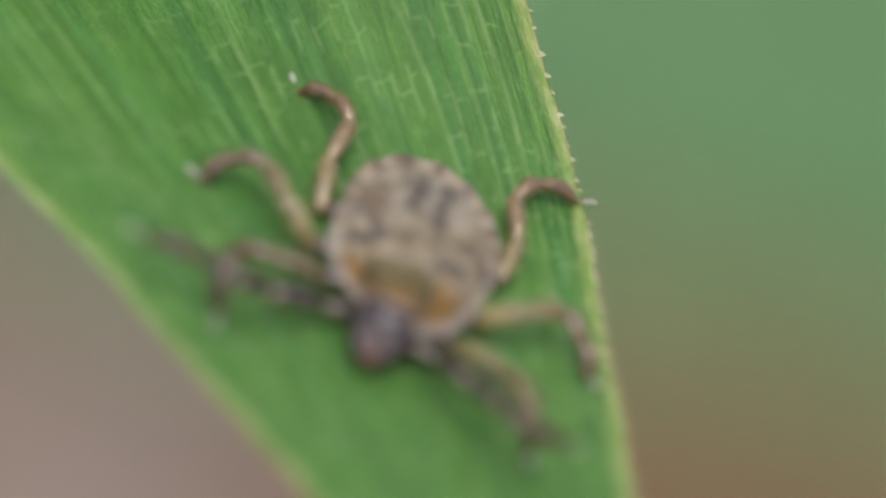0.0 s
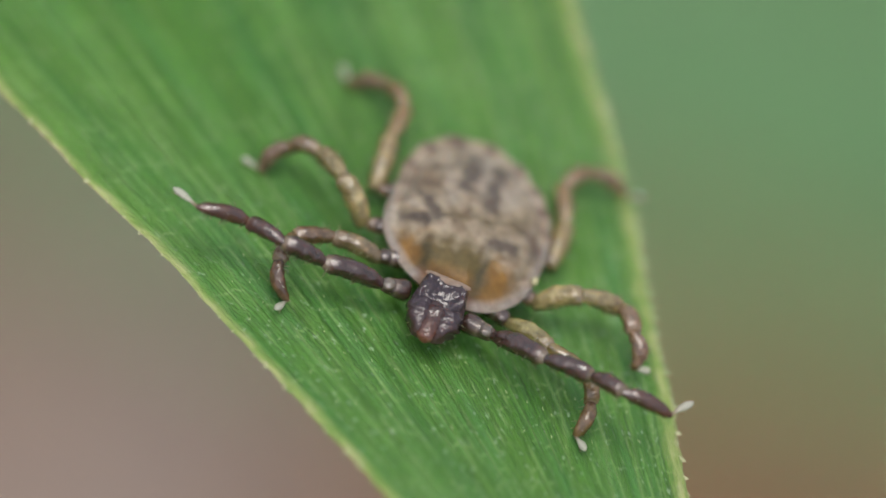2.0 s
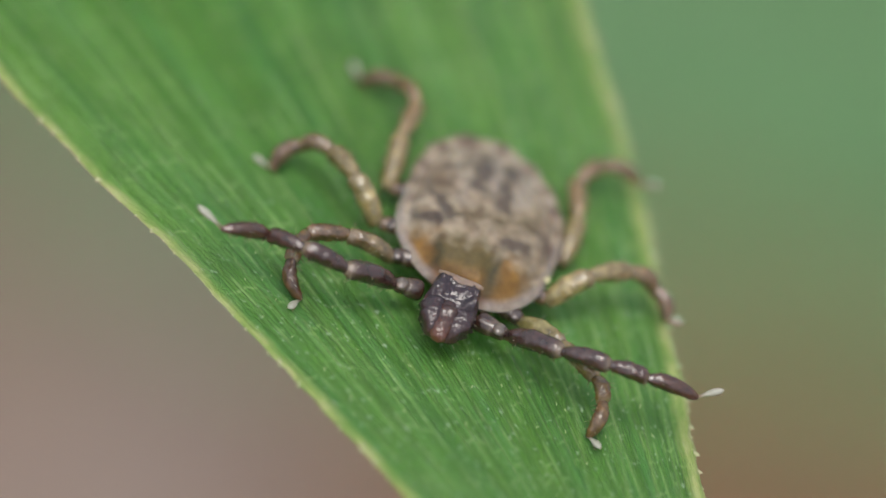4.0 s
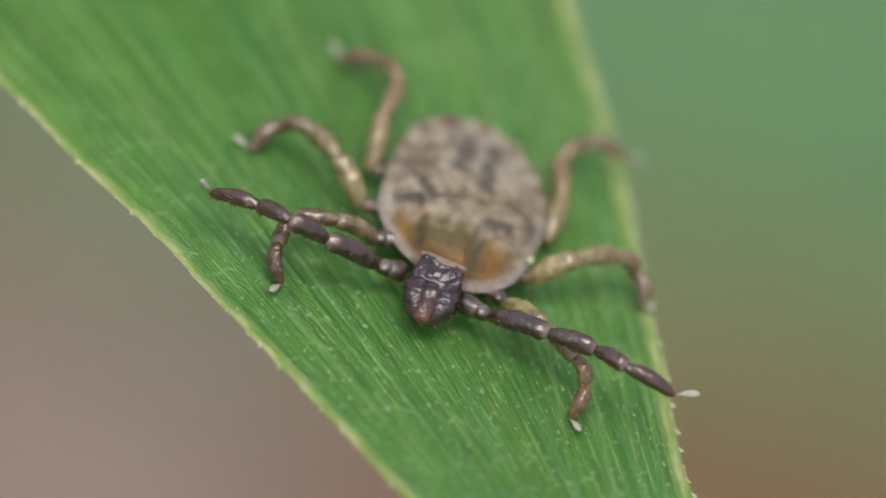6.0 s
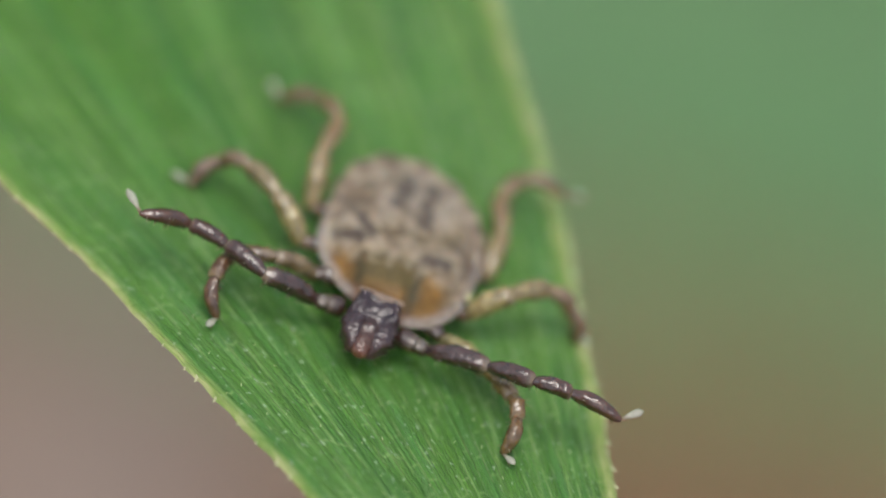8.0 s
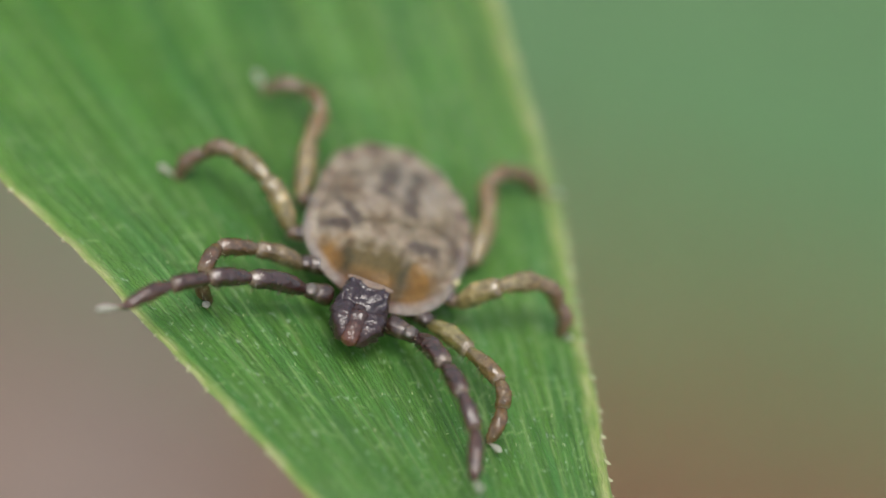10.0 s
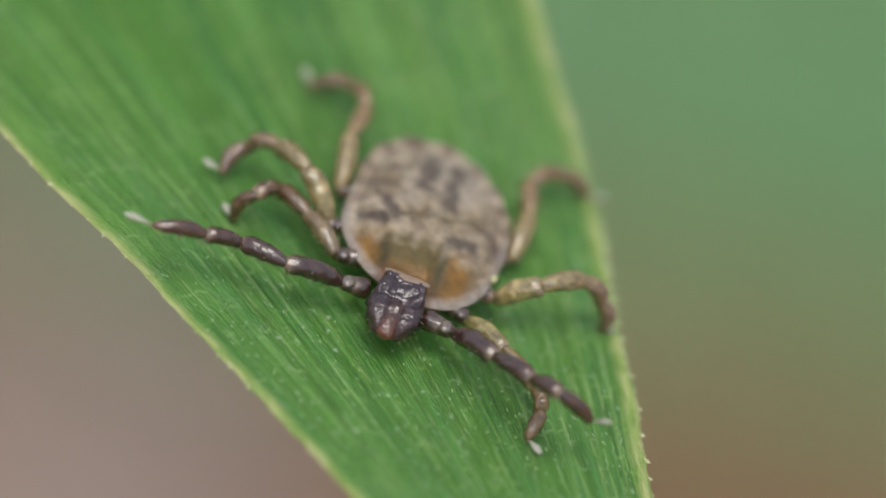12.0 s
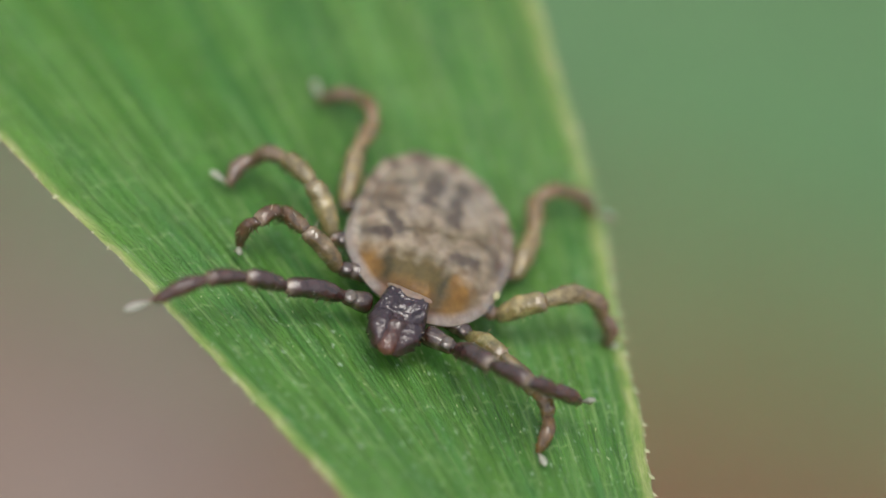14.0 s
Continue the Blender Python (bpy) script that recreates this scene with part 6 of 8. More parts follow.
    walk(LEGS["L4"][4], [
        (0, mm(-2.071, 2.659, 0.190, 2.1, 8.8, 127.4)),
        (0.5, mm(-2.077, 2.600, 0.252, 1.9, 8.1, 127.4)),
        (1, mm(-2.083, 2.594, 0.249, 2.0, 8.4, 127.4)),
        (1.5, mm(-2.072, 2.584, 0.168, 3.0, 13.1, 126.5)),
        (2, mm(-2.064, 2.563, 0.135, 3.5, 15.7, 125.9)),
        (2.5, mm(-2.057, 2.559, 0.141, 3.4, 15.8, 125.6)),
        (3, mm(-2.062, 2.543, 0.154, 3.5, 16.1, 125.6)),
        (3.2, mm(-2.074, 2.533, 0.173, 3.5, 15.5, 126.3)),
        (5.3, mm(-2.075, 2.489, 0.266, 3.0, 13.5, 126.2)),
        (5.5, mm(-2.097, 2.469, 0.284, 3.1, 13.3, 127.3)),
        (6, mm(-2.108, 2.447, 0.287, 3.4, 14.5, 127.7)),
        (6.5, mm(-2.119, 2.430, 0.307, 3.4, 13.9, 128.5)),
        (7, mm(-2.119, 2.411, 0.340, 3.3, 13.4, 128.4)),
        (7.5, mm(-2.120, 2.393, 0.361, 3.2, 13.2, 128.5)),
        (8, mm(-2.122, 2.371, 0.371, 3.4, 13.8, 128.5)),
        (8.2, mm(-2.112, 2.385, 0.362, 3.4, 13.9, 128.2)),
        (10.3, mm(-2.084, 2.355, 0.423, 3.2, 13.1, 128.5)),
        (10.5, mm(-2.045, 2.424, 0.363, 3.0, 13.4, 126.5)),
        (11, mm(-2.028, 2.442, 0.301, 3.5, 16.0, 125.7)),
        (11.5, mm(-2.005, 2.468, 0.285, 3.3, 15.8, 124.6)),
        (12, mm(-2.002, 2.470, 0.275, 3.4, 16.3, 124.4)),
        (12.5, mm(-1.998, 2.481, 0.280, 3.2, 15.6, 124.3)),
        (13, mm(-1.980, 2.500, 0.261, 3.2, 16.0, 123.4)),
        (13.5, mm(-1.995, 2.482, 0.267, 3.3, 16.0, 124.3)),
        (14, mm(-1.978, 2.499, 0.266, 3.1, 15.7, 123.3)),
    ])
    walk(LEGS["R1"][0], [
        (0, mm(1.098, -1.444, 0.447, 11.4, -28.4, -51.5)),
        (0.5, mm(1.098, -1.444, 0.447, 2.0, -19.1, -50.6)),
        (1, mm(1.098, -1.444, 0.447, 0.8, -14.3, -43.5)),
        (1.5, mm(1.098, -1.444, 0.447, 3.5, -18.1, -31.5)),
        (2, mm(1.098, -1.444, 0.447, 5.1, -21.0, -26.4)),
        (2.5, mm(1.098, -1.444, 0.447, 5.0, -21.6, -23.8)),
        (3, mm(1.098, -1.444, 0.447, 6.3, -21.2, -27.2)),
        (3.58, mm(1.098, -1.444, 0.447, 6.8, -22.5, -24.6)),
        (4.15, mm(1.098, -1.444, 0.447, 7.9, -25.1, -18.7)),
        (4.72, mm(1.098, -1.444, 0.447, 9.0, -27.4, -12.6)),
        (5.3, mm(1.098, -1.444, 0.447, 9.3, -28.4, -9.8)),
        (5.5, mm(1.098, -1.444, 0.447, 7.4, -25.5, -13.7)),
        (6, mm(1.098, -1.444, 0.447, 1.3, -20.7, -15.7)),
        (6.5, mm(1.098, -1.444, 0.447, 6.5, -25.0, -24.7)),
        (7, mm(1.098, -1.444, 0.447, 0.9, -18.5, -12.4)),
        (7.5, mm(1.098, -1.444, 0.447, 1.9, -19.8, -14.4)),
        (8, mm(1.098, -1.444, 0.447, 1.4, -18.9, -10.5)),
        (8.2, mm(1.098, -1.444, 0.447, 10.7, -29.1, -27.7)),
        (8.72, mm(1.098, -1.444, 0.447, 8.9, -28.3, -32.6)),
        (9.25, mm(1.098, -1.444, 0.447, 3.5, -25.9, -43.3)),
        (9.78, mm(1.098, -1.444, 0.447, -1.1, -22.7, -53.5)),
        (10.3, mm(1.098, -1.444, 0.447, -2.3, -21.1, -57.8)),
        (10.5, mm(1.098, -1.444, 0.447, -3.2, -20.3, -59.0)),
        (11, mm(1.098, -1.444, 0.447, -3.1, -17.0, -41.7)),
        (11.5, mm(1.098, -1.444, 0.447, 5.2, -19.6, -40.5)),
        (12, mm(1.098, -1.444, 0.447, 7.1, -23.3, -39.9)),
        (12.5, mm(1.098, -1.444, 0.447, 5.0, -21.7, -34.7)),
        (13, mm(1.098, -1.444, 0.447, 7.2, -23.1, -37.3)),
        (13.5, mm(1.098, -1.444, 0.447, 10.5, -24.5, -26.8)),
        (14, mm(1.098, -1.444, 0.447, 25.6, -31.5, -44.2)),
    ])
    walk(LEGS["R1"][1], [
        (0, mm(1.598, -2.072, 0.880, 1.7, -14.3, -35.2)),
        (0.5, mm(1.645, -2.110, 0.744, -0.1, -11.3, -43.9)),
        (1, mm(1.739, -2.052, 0.673, -1.0, -13.2, -35.9)),
        (1.5, mm(1.837, -1.896, 0.730, 0.1, -11.4, -21.0)),
        (2, mm(1.861, -1.822, 0.774, -0.6, -11.4, -9.4)),
        (2.5, mm(1.874, -1.786, 0.783, 2.3, -17.4, -18.2)),
        (3, mm(1.854, -1.832, 0.777, 3.4, -18.7, -20.8)),
        (3.58, mm(1.864, -1.795, 0.795, 2.4, -17.3, -15.4)),
        (4.15, mm(1.881, -1.709, 0.833, 0.7, -13.5, -3.3)),
        (4.72, mm(1.888, -1.620, 0.867, -0.3, -9.2, 8.3)),
        (5.3, mm(1.889, -1.580, 0.880, -0.5, -7.2, 13.3)),
        (5.5, mm(1.898, -1.638, 0.840, 3.1, -17.3, -7.5)),
        (6, mm(1.919, -1.675, 0.769, -0.6, -11.2, -8.7)),
        (6.5, mm(1.848, -1.789, 0.833, 0.1, -12.8, -10.1)),
        (7, mm(1.943, -1.629, 0.736, 0.5, -16.3, -11.1)),
        (7.5, mm(1.929, -1.657, 0.756, -0.9, -15.0, -5.3)),
        (8, mm(1.946, -1.602, 0.742, 1.9, -16.5, -13.0)),
        (8.2, mm(1.803, -1.814, 0.891, -0.5, -6.8, -2.0)),
        (8.72, mm(1.774, -1.876, 0.880, -0.5, -7.5, -10.3)),
        (9.25, mm(1.695, -2.006, 0.845, -0.5, -8.6, -32.0)),
        (9.78, mm(1.599, -2.120, 0.799, -0.4, -8.5, -53.7)),
        (10.3, mm(1.551, -2.164, 0.775, -0.3, -8.2, -62.1)),
        (10.5, mm(1.539, -2.177, 0.763, -0.3, -4.3, -64.2)),
        (11, mm(1.749, -2.024, 0.714, -0.2, -8.9, -50.9)),
        (11.5, mm(1.751, -2.002, 0.753, 1.7, -17.3, -30.9)),
        (12, mm(1.741, -1.981, 0.807, 2.0, -14.0, -30.5)),
        (12.5, mm(1.794, -1.927, 0.784, 4.1, -16.1, -36.0)),
        (13, mm(1.765, -1.952, 0.805, 1.3, -15.6, -24.2)),
        (13.5, mm(1.839, -1.818, 0.824, 7.8, -18.0, -26.5)),
        (14, mm(1.656, -1.986, 0.923, 11.6, -21.9, -30.5)),
    ])
    walk(LEGS["R1"][2], [
        (0, mm(2.151, -2.462, 1.053, 6.3, -21.6, -45.2)),
        (0.5, mm(2.139, -2.586, 0.881, -0.6, -4.0, -35.6)),
        (1, mm(2.291, -2.451, 0.833, -0.8, -18.2, -37.9)),
        (1.5, mm(2.478, -2.142, 0.868, 8.9, -26.3, -39.7)),
        (2, mm(2.537, -1.934, 0.911, 3.8, -16.2, -25.7)),
        (2.5, mm(2.507, -1.995, 0.992, 15.6, 23.3, 24.7)),
        (3, mm(2.474, -2.067, 1.001, 1.6, 6.4, 3.7)),
        (3.58, mm(2.508, -1.972, 1.003, 1.2, 5.2, 5.9)),
        (4.15, mm(2.559, -1.748, 0.996, 0.5, 2.7, 10.8)),
        (4.72, mm(2.571, -1.520, 0.978, 0.0, 0.0, 15.6)),
        (5.3, mm(2.564, -1.420, 0.968, -0.2, -1.1, 17.8)),
        (5.5, mm(2.560, -1.725, 1.048, 8.9, 15.7, 32.9)),
        (6, mm(2.597, -1.779, 0.905, 3.8, -14.2, -27.1)),
        (6.5, mm(2.520, -1.910, 0.988, 0.3, 1.5, 1.3)),
        (7, mm(2.602, -1.758, 0.933, -0.2, -1.3, -0.8)),
        (7.5, mm(2.602, -1.719, 0.937, -0.0, -0.1, -5.3)),
        (8, mm(2.600, -1.753, 0.940, 0.3, 1.3, 7.8)),
        (8.2, mm(2.497, -1.839, 0.973, 4.2, 8.9, 18.8)),
        (8.72, mm(2.457, -2.000, 0.971, 4.8, 11.2, 9.1)),
        (9.25, mm(2.282, -2.373, 0.950, 4.4, 15.8, -19.5)),
        (9.78, mm(2.008, -2.678, 0.903, 2.1, 16.5, -48.9)),
        (10.3, mm(1.875, -2.776, 0.875, 1.4, 15.9, -59.1)),
        (10.5, mm(1.842, -2.805, 0.816, -0.2, 10.3, -69.3)),
        (11, mm(2.185, -2.560, 0.822, -0.1, -5.7, -51.4)),
        (11.5, mm(2.324, -2.344, 0.961, 4.3, -17.6, -39.3)),
        (12, mm(2.326, -2.326, 0.976, 3.6, -20.3, -32.7)),
        (12.5, mm(2.338, -2.322, 0.978, 4.1, -20.6, -33.1)),
        (13, mm(2.379, -2.228, 0.993, 3.0, -14.6, -31.2)),
        (13.5, mm(2.435, -2.114, 1.040, 23.9, 26.8, 42.0)),
        (14, mm(2.215, -2.315, 1.184, 30.0, 30.3, 47.2)),
    ])
    walk(LEGS["R1"][3], [
        (0, mm(2.511, -2.825, 1.256, 30.9, 27.2, 24.1)),
        (0.5, mm(2.585, -2.905, 0.920, -0.1, -17.6, -44.0)),
        (1, mm(2.703, -2.771, 1.005, 0.4, -10.4, -42.4)),
        (1.5, mm(2.857, -2.457, 1.111, 11.1, 21.2, 8.3)),
        (2, mm(3.013, -2.164, 1.065, 6.3, 15.0, 10.8)),
        (2.5, mm(2.966, -1.784, 0.775, 0.0, -1.5, -10.9)),
        (3, mm(3.019, -2.032, 0.940, 4.6, 14.1, 8.2)),
        (3.58, mm(3.053, -1.916, 0.953, 3.9, 12.8, 10.0)),
        (4.15, mm(3.099, -1.646, 0.971, 2.5, 10.0, 13.9)),
        (4.72, mm(3.101, -1.372, 0.978, 1.4, 7.1, 17.7)),
        (5.3, mm(3.087, -1.252, 0.979, 1.0, 5.8, 19.5)),
        (5.5, mm(3.004, -1.438, 0.899, 0.1, 1.1, 10.1)),
        (6, mm(3.072, -2.022, 1.039, 2.6, 12.4, 0.1)),
        (6.5, mm(3.069, -1.897, 0.973, 0.7, 4.3, -0.8)),
        (7, mm(3.151, -1.766, 0.945, -0.1, 6.3, -10.7)),
        (7.5, mm(3.149, -1.770, 0.938, 0.0, 7.6, -8.6)),
        (8, mm(3.144, -1.678, 0.928, 0.1, 5.0, -5.6)),
        (8.2, mm(3.011, -1.664, 0.888, 0.0, 3.4, -6.1)),
        (8.72, mm(2.989, -1.915, 0.864, -0.1, 6.2, -15.1)),
        (9.25, mm(2.780, -2.550, 0.800, -1.3, 13.1, -40.9)),
        (9.78, mm(2.354, -3.075, 0.746, -3.4, 17.3, -67.8)),
        (10.3, mm(2.147, -3.229, 0.724, -4.2, 18.0, -77.7)),
        (10.5, mm(2.034, -3.311, 0.718, -6.9, 27.2, -83.0)),
        (11, mm(2.526, -2.988, 0.877, -7.1, 27.4, -67.1)),
        (11.5, mm(2.730, -2.676, 1.128, 36.7, 42.5, 22.5)),
        (12, mm(2.759, -2.605, 1.167, 35.4, 39.3, 26.0)),
        (12.5, mm(2.769, -2.603, 1.171, 41.2, 40.6, 31.9)),
        (13, mm(2.835, -2.503, 1.132, 37.3, 42.3, 29.2)),
        (13.5, mm(2.799, -1.786, 0.792, 12.6, 30.5, 21.3)),
        (14, mm(2.538, -1.967, 0.907, 32.8, 33.6, 47.7)),
    ])
    walk(LEGS["R1"][4], [
        (0, mm(3.130, -2.548, 0.907, 4.2, -23.0, -39.2)),
        (0.5, mm(3.107, -3.410, 1.150, -0.6, -5.9, -39.0)),
        (1, mm(3.257, -3.277, 1.142, 9.2, 9.0, 5.8)),
        (1.5, mm(3.560, -2.354, 0.836, 5.8, -31.0, -31.4)),
        (2, mm(3.736, -2.026, 0.867, 1.7, 0.8, 53.7)),
        (2.5, mm(3.714, -1.927, 0.795, -3.7, -8.3, 13.7)),
        (3, mm(3.751, -1.927, 0.755, -1.2, -1.1, 37.3)),
        (3.58, mm(3.785, -1.787, 0.784, -0.8, -0.9, 35.2)),
        (4.15, mm(3.828, -1.466, 0.839, -0.2, -0.3, 30.7)),
        (4.72, mm(3.821, -1.142, 0.883, 0.1, 0.2, 26.1)),
        (5.3, mm(3.802, -1.000, 0.901, 0.1, 0.4, 24.0)),
        (5.5, mm(3.754, -1.304, 0.884, 0.8, 3.1, 18.4)),
        (6, mm(3.817, -2.021, 0.876, 16.9, 15.8, 36.2)),
        (6.5, mm(3.829, -1.907, 0.915, 17.2, 11.3, 48.2)),
        (7, mm(3.896, -1.907, 0.861, 3.0, 2.0, 47.3)),
        (7.5, mm(3.896, -1.883, 0.838, -6.6, -2.8, 58.3)),
        (8, mm(3.900, -1.752, 0.861, 21.5, 11.7, 56.4)),
        (8.2, mm(3.768, -1.745, 0.843, 16.1, 10.7, 50.9)),
        (8.72, mm(3.721, -2.113, 0.781, 14.3, 10.2, 40.9)),
        (9.25, mm(3.342, -3.036, 0.628, 1.6, 3.5, -10.4)),
        (9.78, mm(2.629, -3.749, 0.519, 0.4, -5.7, -60.9)),
        (10.3, mm(2.302, -3.938, 0.489, 0.8, -7.2, -70.7)),
        (10.5, mm(2.117, -3.984, 0.370, 1.0, -8.2, -75.1)),
        (11, mm(2.789, -3.611, 0.526, 4.5, -13.0, -71.5)),
        (11.5, mm(3.249, -2.461, 0.613, 0.1, -15.3, -25.6)),
        (12, mm(3.290, -2.346, 0.684, 3.0, -20.1, -31.1)),
        (12.5, mm(3.261, -2.297, 0.676, 0.7, -11.9, -24.9)),
        (13, mm(3.327, -2.228, 0.619, 6.4, -22.6, -35.7)),
        (13.5, mm(3.412, -1.548, 0.406, 24.8, -37.3, -39.9)),
        (14, mm(2.965, -1.498, 0.484, 20.1, -31.6, -36.5)),
    ])
    walk(LEGS["R2"][0], [
        (0, mm(1.227, -0.935, 0.312, -4.5, -19.9, -27.2)),
        (0.5, mm(1.227, -0.935, 0.312, -3.6, -18.9, -26.2)),
        (1, mm(1.227, -0.935, 0.312, -6.2, -17.8, -24.5)),
        (1.5, mm(1.227, -0.935, 0.312, -4.4, -20.9, -31.8)),
        (2, mm(1.227, -0.935, 0.312, -3.6, -17.0, -30.8)),
        (2.5, mm(1.227, -0.935, 0.312, -4.2, -17.7, -29.9)),
        (3, mm(1.227, -0.935, 0.312, -2.9, -22.1, -36.1)),
        (3.58, mm(1.227, -0.935, 0.312, -3.1, -21.5, -35.1)),
        (4.15, mm(1.227, -0.935, 0.312, -3.7, -20.1, -32.9)),
        (4.72, mm(1.227, -0.935, 0.312, -4.0, -18.6, -30.7)),
        (5.3, mm(1.227, -0.935, 0.312, -4.2, -18.0, -29.7)),
        (5.5, mm(1.227, -0.935, 0.312, -4.0, -16.3, -31.2)),
        (6, mm(1.227, -0.935, 0.312, -3.2, -20.1, -35.9)),
        (6.5, mm(1.227, -0.935, 0.312, -4.2, -11.9, -27.0)),
        (7, mm(1.227, -0.935, 0.312, -1.9, -3.7, -20.5)),
        (7.5, mm(1.227, -0.935, 0.312, -0.9, -1.9, -23.3)),
        (8, mm(1.227, -0.935, 0.312, 0.6, 1.2, -19.6)),
        (8.2, mm(1.227, -0.935, 0.312, -1.0, -2.2, -25.7)),
        (8.72, mm(1.227, -0.935, 0.312, -1.7, -4.1, -27.6)),
        (9.25, mm(1.227, -0.935, 0.312, -2.8, -8.3, -31.8)),
        (9.78, mm(1.227, -0.935, 0.312, -3.3, -12.5, -36.2)),
        (10.3, mm(1.227, -0.935, 0.312, -3.3, -14.3, -38.1)),
        (10.5, mm(1.227, -0.935, 0.312, -2.4, -13.0, -39.3)),
        (11, mm(1.227, -0.935, 0.312, -2.0, -5.8, -28.8)),
        (11.5, mm(1.227, -0.935, 0.312, -2.0, -8.1, -34.9)),
        (12, mm(1.227, -0.935, 0.312, -2.4, -12.4, -37.9)),
        (12.5, mm(1.227, -0.935, 0.312, -3.5, -17.3, -36.5)),
        (13, mm(1.227, -0.935, 0.312, -3.0, -14.4, -35.2)),
        (13.5, mm(1.227, -0.935, 0.312, -1.9, -10.2, -32.4)),
        (14, mm(1.227, -0.935, 0.312, -0.1, -24.6, -42.4)),
    ])
    walk(LEGS["R2"][1], [
        (0, mm(1.878, -1.270, 0.577, 0.2, -15.1, -40.9)),
        (0.5, mm(1.888, -1.260, 0.564, 0.9, -14.3, -40.8)),
        (1, mm(1.902, -1.242, 0.550, -0.8, -4.1, -32.7)),
        (1.5, mm(1.845, -1.318, 0.590, 4.9, 8.9, -14.9)),
        (2, mm(1.866, -1.317, 0.539, 5.3, 9.8, -14.3)),
        (2.5, mm(1.870, -1.305, 0.548, 6.1, 12.0, -16.2)),
        (3, mm(1.810, -1.360, 0.605, 7.7, 15.1, -16.2)),
        (3.58, mm(1.820, -1.352, 0.597, 6.3, 13.2, -18.0)),
        (4.15, mm(1.841, -1.332, 0.579, 3.6, 9.1, -21.8)),
        (4.72, mm(1.861, -1.312, 0.560, 1.5, 4.9, -25.6)),
        (5.3, mm(1.870, -1.302, 0.552, 0.8, 3.0, -27.3)),
        (5.5, mm(1.866, -1.322, 0.530, 1.0, 3.0, -26.5)),
        (6, mm(1.819, -1.364, 0.580, 1.5, 4.8, -28.0)),
        (6.5, mm(1.906, -1.281, 0.472, -0.0, -0.2, -36.6)),
        (7, mm(1.954, -1.208, 0.362, -0.6, -5.6, -41.1)),
        (7.5, mm(1.941, -1.244, 0.338, -1.5, -7.8, -37.6)),
        (8, mm(1.960, -1.196, 0.296, -0.5, -12.2, -44.7)),
        (8.2, mm(1.928, -1.273, 0.342, -0.3, -11.6, -48.3)),
        (8.72, mm(1.915, -1.295, 0.368, -0.7, -10.2, -46.3)),
        (9.25, mm(1.882, -1.341, 0.425, -1.1, -6.9, -41.9)),
        (9.78, mm(1.841, -1.384, 0.480, -0.9, -3.6, -37.5)),
        (10.3, mm(1.820, -1.401, 0.505, -0.6, -2.2, -35.5)),
        (10.5, mm(1.814, -1.416, 0.487, -1.0, -5.3, -39.6)),
        (11, mm(1.906, -1.308, 0.390, -0.2, -2.1, -42.5)),
        (11.5, mm(1.859, -1.377, 0.421, 4.5, 12.5, -29.0)),
        (12, mm(1.827, -1.402, 0.479, 6.7, 15.7, -25.4)),
        (12.5, mm(1.824, -1.378, 0.543, 6.9, 18.9, -27.6)),
        (13, mm(1.843, -1.370, 0.506, 6.7, 17.0, -25.3)),
        (13.5, mm(1.874, -1.346, 0.450, 0.0, -5.8, -43.3)),
        (14, mm(1.750, -1.413, 0.635, 5.3, 13.4, -21.0)),
    ])
